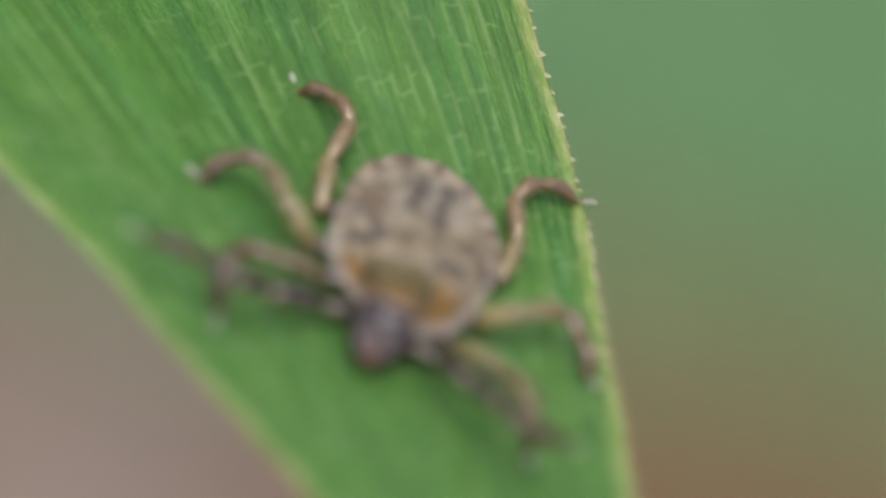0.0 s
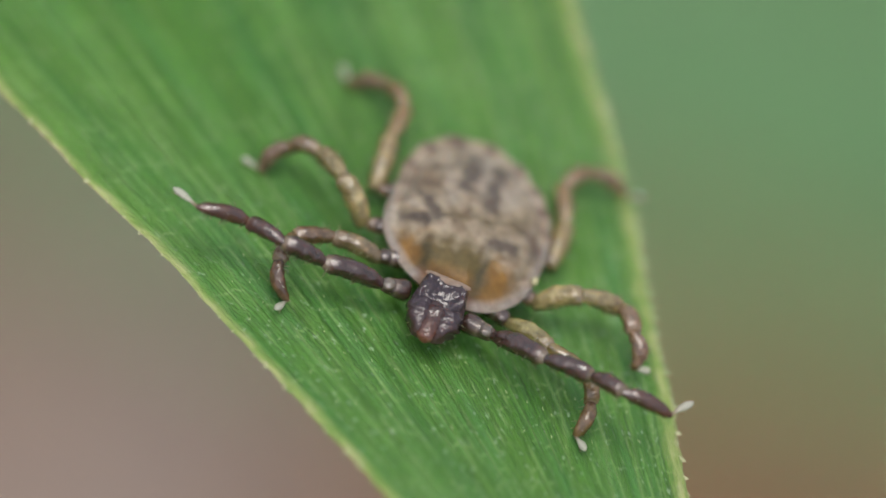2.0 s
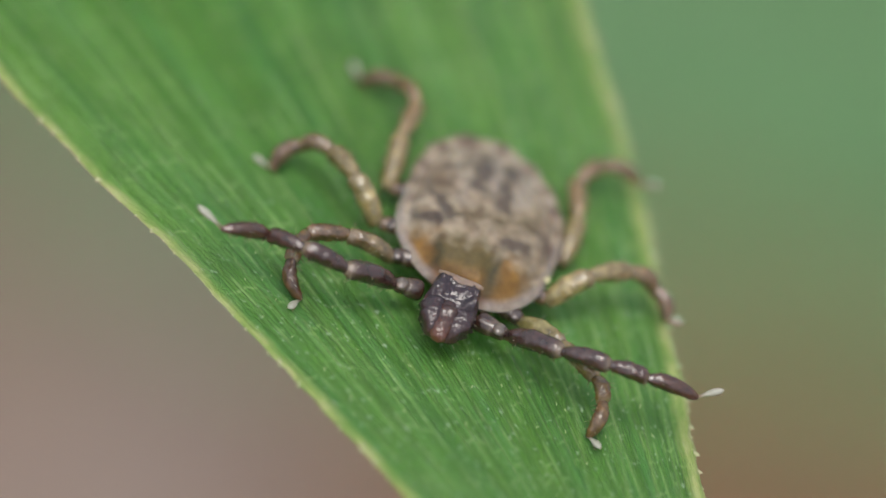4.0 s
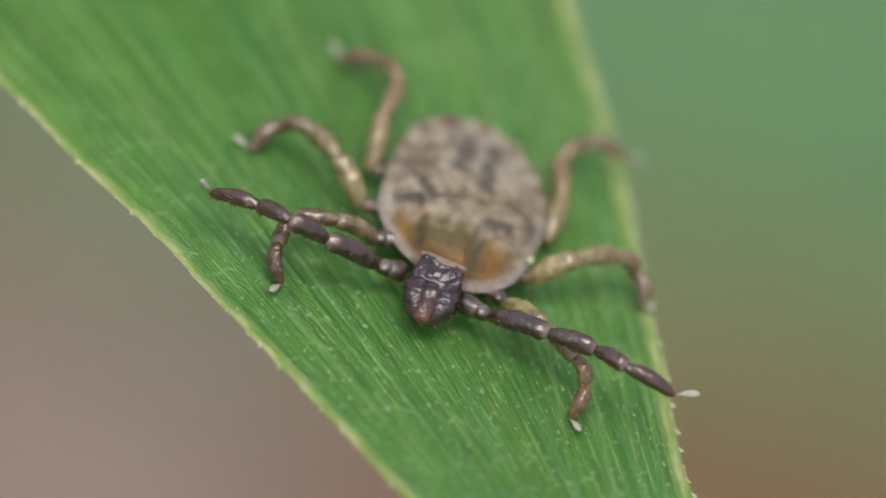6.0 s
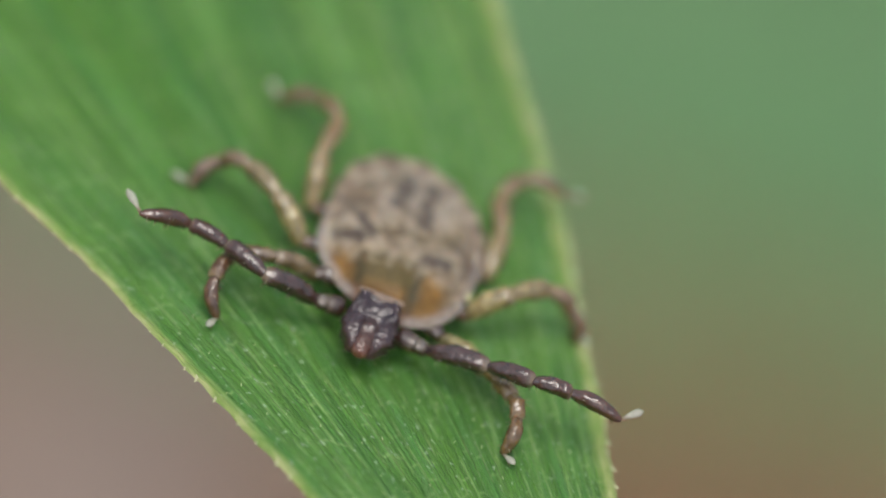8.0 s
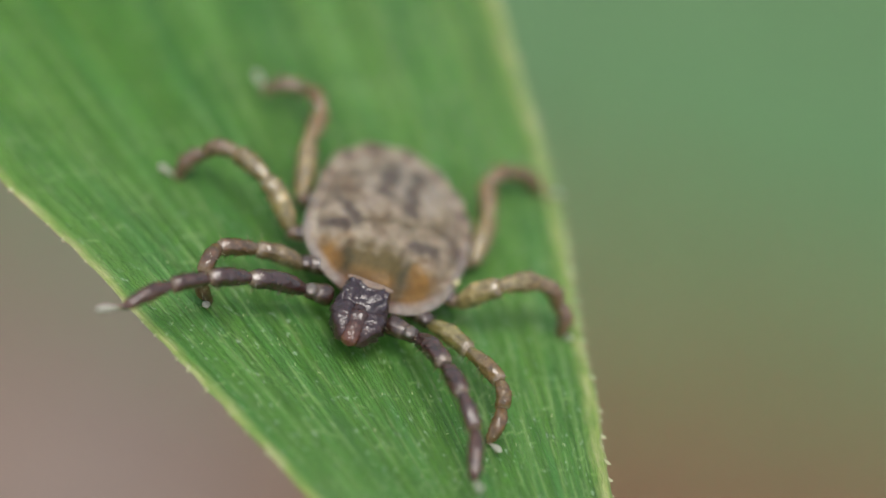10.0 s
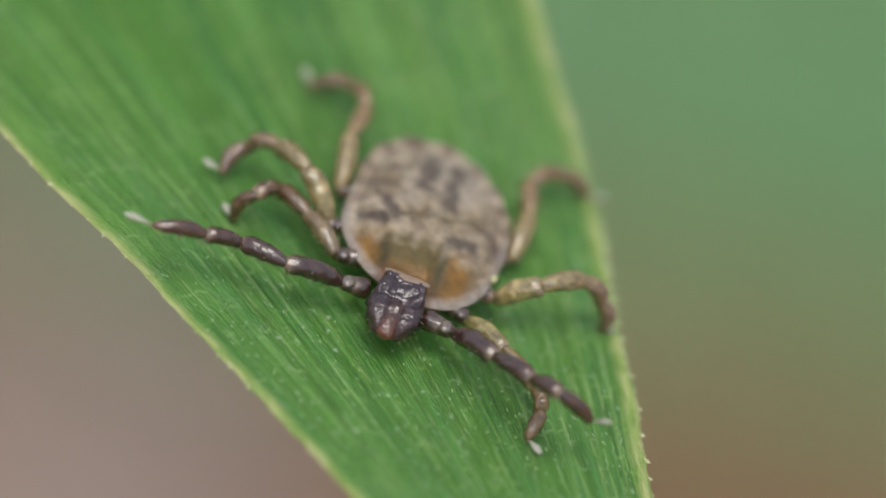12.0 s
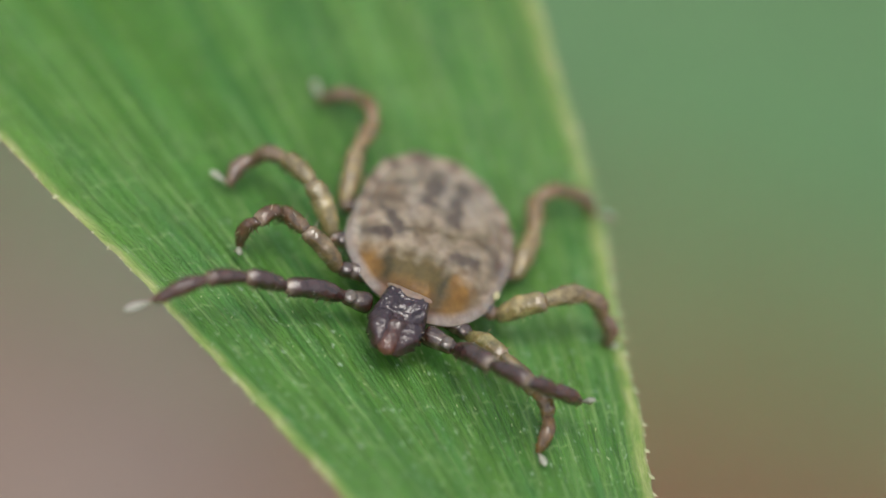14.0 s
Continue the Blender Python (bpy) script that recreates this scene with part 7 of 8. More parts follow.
    walk(LEGS["R2"][2], [
        (0, mm(2.359, -1.687, 0.749, -3.7, 10.5, -60.0)),
        (0.5, mm(2.372, -1.677, 0.726, -0.5, 1.8, -52.0)),
        (1, mm(2.455, -1.597, 0.598, -1.3, 4.1, -62.0)),
        (1.5, mm(2.475, -1.486, 0.487, -7.2, 13.8, -72.1)),
        (2, mm(2.496, -1.478, 0.427, -5.1, 17.5, -59.3)),
        (2.5, mm(2.489, -1.485, 0.411, -6.0, 18.0, -62.4)),
        (3, mm(2.421, -1.538, 0.434, -2.6, 18.5, -51.8)),
        (3.58, mm(2.430, -1.550, 0.446, -2.6, 17.0, -52.4)),
        (4.15, mm(2.445, -1.574, 0.475, -2.4, 13.7, -53.5)),
        (4.72, mm(2.454, -1.596, 0.504, -2.1, 10.5, -54.6)),
        (5.3, mm(2.455, -1.604, 0.518, -1.9, 9.0, -55.1)),
        (5.5, mm(2.456, -1.616, 0.496, -2.0, 16.8, -52.1)),
        (6, mm(2.399, -1.672, 0.524, -0.2, 20.0, -45.8)),
        (6.5, mm(2.435, -1.674, 0.475, -0.9, 8.4, -53.3)),
        (7, mm(2.449, -1.639, 0.426, -2.8, 15.1, -57.9)),
        (7.5, mm(2.459, -1.642, 0.427, -2.2, 9.0, -62.1)),
        (8, mm(2.418, -1.650, 0.435, -1.2, 3.9, -64.1)),
        (8.2, mm(2.358, -1.755, 0.474, -1.1, 4.2, -64.1)),
        (8.72, mm(2.364, -1.764, 0.484, -2.0, 8.3, -63.7)),
        (9.25, mm(2.369, -1.778, 0.504, -3.6, 17.4, -62.7)),
        (9.78, mm(2.363, -1.784, 0.522, -4.7, 26.5, -61.7)),
        (10.3, mm(2.356, -1.784, 0.529, -5.0, 30.5, -61.1)),
        (10.5, mm(2.320, -1.834, 0.547, 5.1, 27.0, -38.8)),
        (11, mm(2.392, -1.753, 0.414, -3.0, 16.2, -58.8)),
        (11.5, mm(2.422, -1.689, 0.279, 0.8, -3.2, -62.5)),
        (12, mm(2.400, -1.675, 0.301, -1.5, 18.0, -53.9)),
        (12.5, mm(2.377, -1.666, 0.329, 0.0, 15.1, -48.1)),
        (13, mm(2.413, -1.640, 0.313, -1.6, 14.0, -53.9)),
        (13.5, mm(2.351, -1.796, 0.517, 29.0, 40.6, -2.8)),
        (14, mm(2.348, -1.643, 0.483, 2.4, 21.0, -36.2)),
    ])
    walk(LEGS["R2"][3], [
        (0, mm(2.553, -2.022, 0.677, -9.8, 72.2, -50.5)),
        (0.5, mm(2.614, -1.988, 0.714, -0.3, 80.3, -37.5)),
        (1, mm(2.640, -1.944, 0.570, -41.2, 49.8, -92.8)),
        (1.5, mm(2.593, -1.850, 0.394, -24.5, 31.9, -84.6)),
        (2, mm(2.688, -1.801, 0.308, -30.8, 28.0, -94.8)),
        (2.5, mm(2.663, -1.817, 0.289, -26.3, 26.1, -91.9)),
        (3, mm(2.652, -1.832, 0.309, -30.4, 30.9, -92.5)),
        (3.58, mm(2.660, -1.849, 0.331, -32.3, 33.5, -92.6)),
        (4.15, mm(2.673, -1.882, 0.382, -36.3, 39.2, -92.7)),
        (4.72, mm(2.678, -1.912, 0.433, -39.7, 44.9, -92.8)),
        (5.3, mm(2.678, -1.923, 0.456, -41.1, 47.5, -92.9)),
        (5.5, mm(2.687, -1.914, 0.382, -39.4, 36.0, -99.5)),
        (6, mm(2.658, -1.938, 0.390, -36.9, 39.2, -95.1)),
        (6.5, mm(2.668, -1.987, 0.418, -52.4, 43.8, -108.8)),
        (7, mm(2.652, -1.961, 0.323, -29.8, 28.0, -98.1)),
        (7.5, mm(2.642, -1.986, 0.365, -40.8, 34.9, -104.7)),
        (8, mm(2.590, -2.003, 0.408, -33.4, 41.4, -92.2)),
        (8.2, mm(2.529, -2.108, 0.445, -34.9, 47.1, -93.7)),
        (8.72, mm(2.536, -2.114, 0.427, -33.2, 44.4, -93.4)),
        (9.25, mm(2.541, -2.112, 0.386, -29.4, 38.4, -92.9)),
        (9.78, mm(2.530, -2.095, 0.346, -25.2, 32.5, -92.5)),
        (10.3, mm(2.520, -2.081, 0.329, -23.3, 29.8, -92.4)),
        (10.5, mm(2.593, -2.054, 0.368, -30.3, 32.5, -97.2)),
        (11, mm(2.588, -2.077, 0.305, -20.4, 32.4, -82.8)),
        (11.5, mm(2.603, -2.038, 0.301, -19.6, 23.0, -91.5)),
        (12, mm(2.621, -1.978, 0.179, -10.9, 10.7, -95.0)),
        (12.5, mm(2.631, -1.949, 0.226, -17.9, 17.0, -95.9)),
        (13, mm(2.638, -1.949, 0.218, -20.1, 21.1, -92.7)),
        (13.5, mm(2.650, -1.810, 0.261, -20.5, 22.4, -87.6)),
        (14, mm(2.646, -1.860, 0.342, -25.2, 33.2, -83.4)),
    ])
    walk(LEGS["R2"][4], [
        (0, mm(2.654, -2.145, 0.181, -8.1, 16.1, -67.4)),
        (0.5, mm(2.684, -2.041, 0.200, -23.7, 19.9, -89.3)),
        (1, mm(2.623, -2.280, 0.172, -1.3, 8.0, -53.1)),
        (1.5, mm(2.634, -2.290, 0.118, -0.6, 22.5, -45.5)),
        (2, mm(2.649, -2.259, 0.064, -1.8, 22.9, -47.7)),
        (2.5, mm(2.648, -2.285, 0.059, 0.1, 22.5, -43.3)),
        (3, mm(2.632, -2.279, 0.041, 0.3, 17.5, -42.6)),
        (3.58, mm(2.641, -2.283, 0.044, 0.2, 15.4, -42.9)),
        (4.15, mm(2.654, -2.285, 0.053, -0.0, 10.9, -43.6)),
        (4.72, mm(2.660, -2.280, 0.065, -0.1, 6.4, -44.2)),
        (5.3, mm(2.661, -2.275, 0.072, -0.1, 4.3, -44.5)),
        (5.5, mm(2.618, -2.329, 0.076, -0.5, 11.9, -47.6)),
        (6, mm(2.622, -2.340, 0.061, -0.9, 15.3, -48.5)),
        (6.5, mm(2.547, -2.342, 0.057, 1.5, 13.5, -40.4)),
        (7, mm(2.587, -2.416, 0.079, -0.6, 15.7, -49.8)),
        (7.5, mm(2.533, -2.399, 0.067, 0.6, 9.2, -44.7)),
        (8, mm(2.575, -2.393, 0.063, 0.7, 11.3, -43.9)),
        (8.2, mm(2.506, -2.462, 0.064, 1.4, 12.0, -43.4)),
        (8.72, mm(2.514, -2.485, 0.063, 1.4, 11.4, -43.2)),
        (9.25, mm(2.520, -2.520, 0.063, 1.5, 10.3, -42.7)),
        (9.78, mm(2.511, -2.534, 0.067, 1.4, 9.2, -42.3)),
        (10.3, mm(2.502, -2.533, 0.071, 1.4, 8.7, -42.1)),
        (10.5, mm(2.538, -2.490, 0.088, 1.8, 15.6, -43.2)),
        (11, mm(2.643, -2.513, 0.025, 0.4, 14.1, -46.7)),
        (11.5, mm(2.591, -2.517, 0.097, 20.7, 37.2, -17.2)),
        (12, mm(2.576, -2.487, 0.082, 13.8, 32.1, -24.1)),
        (12.5, mm(2.580, -2.445, 0.074, 8.9, 23.1, -26.3)),
        (13, mm(2.616, -2.434, 0.031, 0.3, 10.5, -45.6)),
        (13.5, mm(2.670, -2.291, 0.062, -7.8, 23.6, -62.1)),
        (14, mm(2.696, -2.293, 0.057, -4.8, 17.7, -58.3)),
    ])
    walk(LEGS["R3"][0], [
        (0, mm(1.412, -0.397, 0.348, -4.1, -41.7, 5.5)),
        (0.5, mm(1.426, -0.399, 0.346, -10.5, -39.7, 9.4)),
        (1, mm(1.439, -0.401, 0.344, -10.7, -41.1, 8.9)),
        (1.5, mm(1.453, -0.403, 0.342, -13.0, -41.0, 12.6)),
        (2, mm(1.467, -0.405, 0.340, -7.9, -37.4, 7.0)),
        (2.5, mm(1.467, -0.404, 0.339, -12.2, -37.5, 14.7)),
        (3, mm(1.467, -0.405, 0.340, -7.9, -38.8, 45.0)),
        (3.58, mm(1.467, -0.405, 0.340, -8.5, -38.4, 44.2)),
        (4.15, mm(1.463, -0.399, 0.346, -9.3, -37.1, 41.6)),
        (4.72, mm(1.460, -0.394, 0.352, -10.2, -35.8, 39.1)),
        (5.3, mm(1.457, -0.388, 0.358, -10.4, -34.8, 37.4)),
        (5.5, mm(1.455, -0.386, 0.360, -11.0, -34.2, 40.1)),
        (6, mm(1.453, -0.381, 0.366, -4.5, -40.5, 27.9)),
        (6.5, mm(1.450, -0.376, 0.371, -13.6, -27.4, 43.9)),
        (7, mm(1.447, -0.371, 0.376, -12.1, -23.7, 40.7)),
        (7.5, mm(1.444, -0.366, 0.382, -2.5, -41.5, 25.1)),
        (8, mm(1.441, -0.362, 0.388, 1.3, -45.2, 20.3)),
        (8.2, mm(1.445, -0.363, 0.386, 6.7, -52.0, 12.8)),
        (8.72, mm(1.457, -0.367, 0.383, 6.7, -51.8, 11.6)),
        (9.25, mm(1.469, -0.370, 0.379, 9.3, -51.8, 5.7)),
        (9.78, mm(1.480, -0.374, 0.375, 12.2, -51.6, -0.4)),
        (10.3, mm(1.492, -0.378, 0.371, 12.9, -51.4, -2.4)),
        (10.5, mm(1.492, -0.377, 0.371, 12.7, -48.8, -0.7)),
        (11, mm(1.491, -0.376, 0.371, 18.3, -46.2, -6.6)),
        (11.5, mm(1.491, -0.376, 0.372, 13.1, -44.1, 1.7)),
        (12, mm(1.491, -0.376, 0.372, 10.3, -43.8, 6.3)),
        (12.5, mm(1.491, -0.376, 0.372, 4.7, -46.9, 13.5)),
        (13, mm(1.491, -0.375, 0.372, 10.5, -44.6, 6.3)),
        (13.5, mm(1.491, -0.375, 0.372, 5.7, -36.9, 16.9)),
        (14, mm(1.491, -0.375, 0.372, 5.6, -42.3, 14.5)),
    ])
    walk(LEGS["R3"][1], [
        (0, mm(1.932, -0.347, 0.812, 20.8, 16.1, 53.1)),
        (0.5, mm(1.957, -0.311, 0.792, 16.7, 16.9, 42.9)),
        (1, mm(1.960, -0.319, 0.803, 9.5, 15.2, 35.1)),
        (1.5, mm(1.968, -0.287, 0.801, 7.3, 19.5, 24.2)),
        (2, mm(2.018, -0.337, 0.765, 8.1, 20.2, 29.5)),
        (2.5, mm(2.003, -0.263, 0.765, 10.7, 23.4, 30.8)),
        (3, mm(1.852, -0.020, 0.778, 0.6, 9.0, 45.8)),
        (3.58, mm(1.860, -0.023, 0.775, 0.3, 8.1, 45.3)),
        (4.15, mm(1.880, -0.029, 0.768, -0.2, 6.7, 44.4)),
        (4.72, mm(1.900, -0.036, 0.761, -0.9, 5.3, 43.6)),
        (5.3, mm(1.912, -0.040, 0.757, -1.2, 4.9, 43.5)),
        (5.5, mm(1.898, -0.014, 0.754, -0.6, 5.8, 44.6)),
        (6, mm(1.922, -0.133, 0.820, 1.7, 10.1, 46.4)),
        (6.5, mm(1.897, 0.054, 0.693, 1.4, 9.5, 45.7)),
        (7, mm(1.932, 0.046, 0.657, 1.0, 8.7, 42.4)),
        (7.5, mm(1.918, -0.144, 0.845, 1.1, 8.3, 46.3)),
        (8, mm(1.903, -0.191, 0.884, 4.6, 12.9, 52.8)),
        (8.2, mm(1.864, -0.268, 0.938, 5.6, 13.7, 52.9)),
        (8.72, mm(1.881, -0.280, 0.932, 5.1, 12.3, 51.3)),
        (9.25, mm(1.899, -0.327, 0.928, 4.5, 10.3, 49.0)),
        (9.78, mm(1.915, -0.377, 0.922, 3.8, 8.1, 46.7)),
        (10.3, mm(1.928, -0.396, 0.917, 3.3, 6.5, 45.0)),
        (10.5, mm(1.952, -0.383, 0.897, 0.7, 2.3, 43.4)),
        (11, mm(1.972, -0.432, 0.876, 3.0, 6.8, 44.7)),
        (11.5, mm(1.993, -0.362, 0.859, 2.7, 6.0, 48.0)),
        (12, mm(1.993, -0.321, 0.856, 0.9, 3.1, 44.7)),
        (12.5, mm(1.956, -0.265, 0.882, 5.0, 11.3, 46.0)),
        (13, mm(1.985, -0.321, 0.863, 0.5, 2.1, 42.9)),
        (13.5, mm(2.026, -0.213, 0.792, 1.3, 3.9, 50.0)),
        (14, mm(1.991, -0.245, 0.843, 2.6, 5.8, 51.0)),
    ])
    walk(LEGS["R3"][2], [
        (0, mm(2.319, 0.169, 0.626, -4.7, 8.5, -29.8)),
        (0.5, mm(2.428, 0.127, 0.597, -5.4, 2.1, -45.2)),
        (1, mm(2.491, 0.053, 0.627, -3.8, -4.0, -52.0)),
        (1.5, mm(2.545, -0.027, 0.576, -6.5, -5.5, -54.8)),
        (2, mm(2.567, -0.027, 0.533, -7.0, -8.6, -54.9)),
        (2.5, mm(2.533, 0.052, 0.498, -5.9, -9.0, -51.0)),
        (3, mm(2.315, 0.456, 0.673, 2.5, 30.4, 32.8)),
        (3.58, mm(2.328, 0.450, 0.680, 3.2, 31.5, 32.5)),
        (4.15, mm(2.357, 0.438, 0.690, 2.9, 34.4, 28.3)),
        (4.72, mm(2.384, 0.425, 0.699, 2.4, 37.1, 23.9)),
        (5.3, mm(2.398, 0.421, 0.700, 0.8, 38.2, 19.8)),
        (5.5, mm(2.374, 0.456, 0.686, -0.2, 33.7, 20.9)),
        (6, mm(2.378, 0.347, 0.702, 6.2, 36.5, 31.3)),
        (6.5, mm(2.360, 0.529, 0.582, 0.2, 39.3, 20.6)),
        (7, mm(2.423, 0.494, 0.555, 3.2, 43.8, 22.7)),
        (7.5, mm(2.378, 0.337, 0.748, 1.2, 40.3, 22.4)),
        (8, mm(2.299, 0.331, 0.733, -4.5, 33.4, 14.0)),
        (8.2, mm(2.258, 0.254, 0.779, -2.6, 35.9, 16.7)),
        (8.72, mm(2.291, 0.233, 0.788, -0.7, 37.7, 18.9)),
        (9.25, mm(2.333, 0.172, 0.808, 1.5, 39.3, 19.9)),
        (9.78, mm(2.371, 0.107, 0.828, 3.8, 41.0, 20.9)),
        (10.3, mm(2.400, 0.075, 0.841, 5.9, 42.5, 23.0)),
        (10.5, mm(2.439, 0.079, 0.871, 3.4, 42.1, 20.6)),
        (11, mm(2.446, 0.037, 0.797, 3.7, 37.4, 23.4)),
        (11.5, mm(2.439, 0.135, 0.789, 7.7, 40.2, 32.5)),
        (12, mm(2.470, 0.151, 0.820, 1.4, 41.8, 21.8)),
        (12.5, mm(2.413, 0.209, 0.750, 2.3, 37.0, 23.4)),
        (13, mm(2.477, 0.136, 0.838, 1.9, 42.0, 22.9)),
        (13.5, mm(2.457, 0.301, 0.746, -2.6, 41.1, 19.5)),
        (14, mm(2.412, 0.274, 0.775, -0.7, 41.0, 20.0)),
    ])
    walk(LEGS["R3"][3], [
        (0, mm(2.785, -0.098, 0.545, -40.3, 38.9, -54.2)),
        (0.5, mm(2.810, -0.258, 0.577, -38.1, 42.1, -57.1)),
        (1, mm(2.825, -0.373, 0.665, -37.6, 40.6, -53.4)),
        (1.5, mm(2.857, -0.469, 0.628, -45.6, 42.2, -58.0)),
        (2, mm(2.876, -0.466, 0.614, -47.5, 42.6, -58.6)),
        (2.5, mm(2.870, -0.365, 0.583, -44.7, 42.4, -56.1)),
        (3, mm(2.709, 0.710, 0.398, -38.0, 26.4, -29.5)),
        (3.58, mm(2.718, 0.698, 0.396, -39.8, 28.3, -31.3)),
        (4.15, mm(2.751, 0.650, 0.384, -43.9, 31.4, -35.7)),
        (4.72, mm(2.781, 0.601, 0.372, -48.3, 34.5, -40.8)),
        (5.3, mm(2.800, 0.566, 0.364, -50.4, 35.9, -43.3)),
        (5.5, mm(2.796, 0.617, 0.384, -57.8, 37.7, -45.7)),
        (6, mm(2.751, 0.573, 0.379, -62.2, 31.3, -51.9)),
        (6.5, mm(2.753, 0.676, 0.238, -81.3, 23.4, -66.2)),
        (7, mm(2.785, 0.645, 0.179, -69.0, 13.8, -65.0)),
        (7.5, mm(2.760, 0.495, 0.397, -77.1, 13.5, -67.5)),
        (8, mm(2.739, 0.441, 0.434, -32.6, 63.8, -12.1)),
        (8.2, mm(2.679, 0.380, 0.460, -31.9, 64.3, -12.6)),
        (8.72, mm(2.697, 0.372, 0.456, -33.7, 64.7, -16.6)),
        (9.25, mm(2.728, 0.316, 0.464, -33.8, 64.9, -20.5)),
        (9.78, mm(2.755, 0.253, 0.472, -34.0, 65.3, -24.2)),
        (10.3, mm(2.769, 0.232, 0.474, -36.7, 65.1, -29.0)),
        (10.5, mm(2.816, 0.220, 0.506, -34.6, 71.0, -22.4)),
        (11, mm(2.842, 0.209, 0.467, -21.5, 75.3, -6.2)),
        (11.5, mm(2.789, 0.358, 0.438, -31.8, 65.0, -17.3)),
        (12, mm(2.846, 0.301, 0.458, -14.7, 70.8, 3.6)),
        (12.5, mm(2.812, 0.381, 0.424, -32.2, 66.5, -16.6)),
        (13, mm(2.849, 0.293, 0.475, -11.6, 69.0, 7.0)),
        (13.5, mm(2.843, 0.437, 0.389, -3.3, 66.7, 21.2)),
        (14, mm(2.797, 0.414, 0.419, -20.6, 64.0, -1.9)),
    ])
    walk(LEGS["R3"][4], [
        (0, mm(3.015, -0.416, 0.228, -13.7, 34.9, -23.7)),
        (0.5, mm(3.013, -0.573, 0.238, 19.4, 32.7, 26.2)),
        (1, mm(3.053, -0.681, 0.336, 27.8, 39.9, 31.8)),
        (1.5, mm(3.055, -0.785, 0.289, 23.3, 28.1, 35.0)),
        (2, mm(3.069, -0.784, 0.272, 25.9, 30.2, 37.2)),
        (2.5, mm(3.079, -0.674, 0.243, 48.9, 38.5, 55.5)),
        (3, mm(3.102, 0.487, 0.174, -0.4, 34.2, 26.9)),
        (3.58, mm(3.098, 0.467, 0.157, 0.8, 34.8, 27.7)),
        (4.15, mm(3.101, 0.398, 0.121, 3.7, 36.1, 29.4)),
        (4.72, mm(3.096, 0.329, 0.086, 6.9, 37.4, 31.2)),
        (5.3, mm(3.098, 0.285, 0.068, 8.4, 38.0, 32.0)),
        (5.5, mm(3.075, 0.330, 0.076, 5.1, 39.0, 29.4)),
        (6, mm(3.018, 0.234, 0.116, 27.0, 45.9, 56.1)),
        (6.5, mm(2.940, 0.252, 0.038, 23.7, 38.3, 55.4)),
        (7, mm(2.992, 0.200, 0.059, 38.4, 42.4, 67.6)),
        (7.5, mm(2.948, 0.041, 0.279, 22.4, 46.6, 49.9)),
        (8, mm(2.957, 0.394, -0.019, 25.0, 38.9, 58.8)),
        (8.2, mm(2.893, 0.332, 0.005, 15.6, 48.2, 41.8)),
        (8.72, mm(2.905, 0.310, -0.000, 15.8, 49.2, 40.5)),
        (9.25, mm(2.928, 0.241, 0.007, 15.9, 51.3, 37.3)),
        (9.78, mm(2.947, 0.166, 0.013, 15.7, 53.3, 33.9)),
        (10.3, mm(2.955, 0.129, 0.016, 15.5, 54.2, 32.2)),
        (10.5, mm(2.968, 0.158, 0.029, 34.1, 44.6, 59.2)),
        (11, mm(2.970, 0.195, -0.021, 46.7, 48.9, 71.4)),
        (11.5, mm(2.993, 0.294, -0.020, 23.5, 46.5, 50.0)),
        (12, mm(3.011, 0.311, -0.019, 33.8, 46.5, 62.7)),
        (12.5, mm(3.004, 0.324, -0.039, 30.7, 43.8, 60.2)),
        (13, mm(3.029, 0.315, 0.004, 29.3, 46.6, 57.8)),
        (13.5, mm(3.029, 0.509, -0.074, 8.2, 29.6, 41.5)),
        (14, mm(3.018, 0.407, -0.035, 15.7, 49.9, 42.4)),
    ])
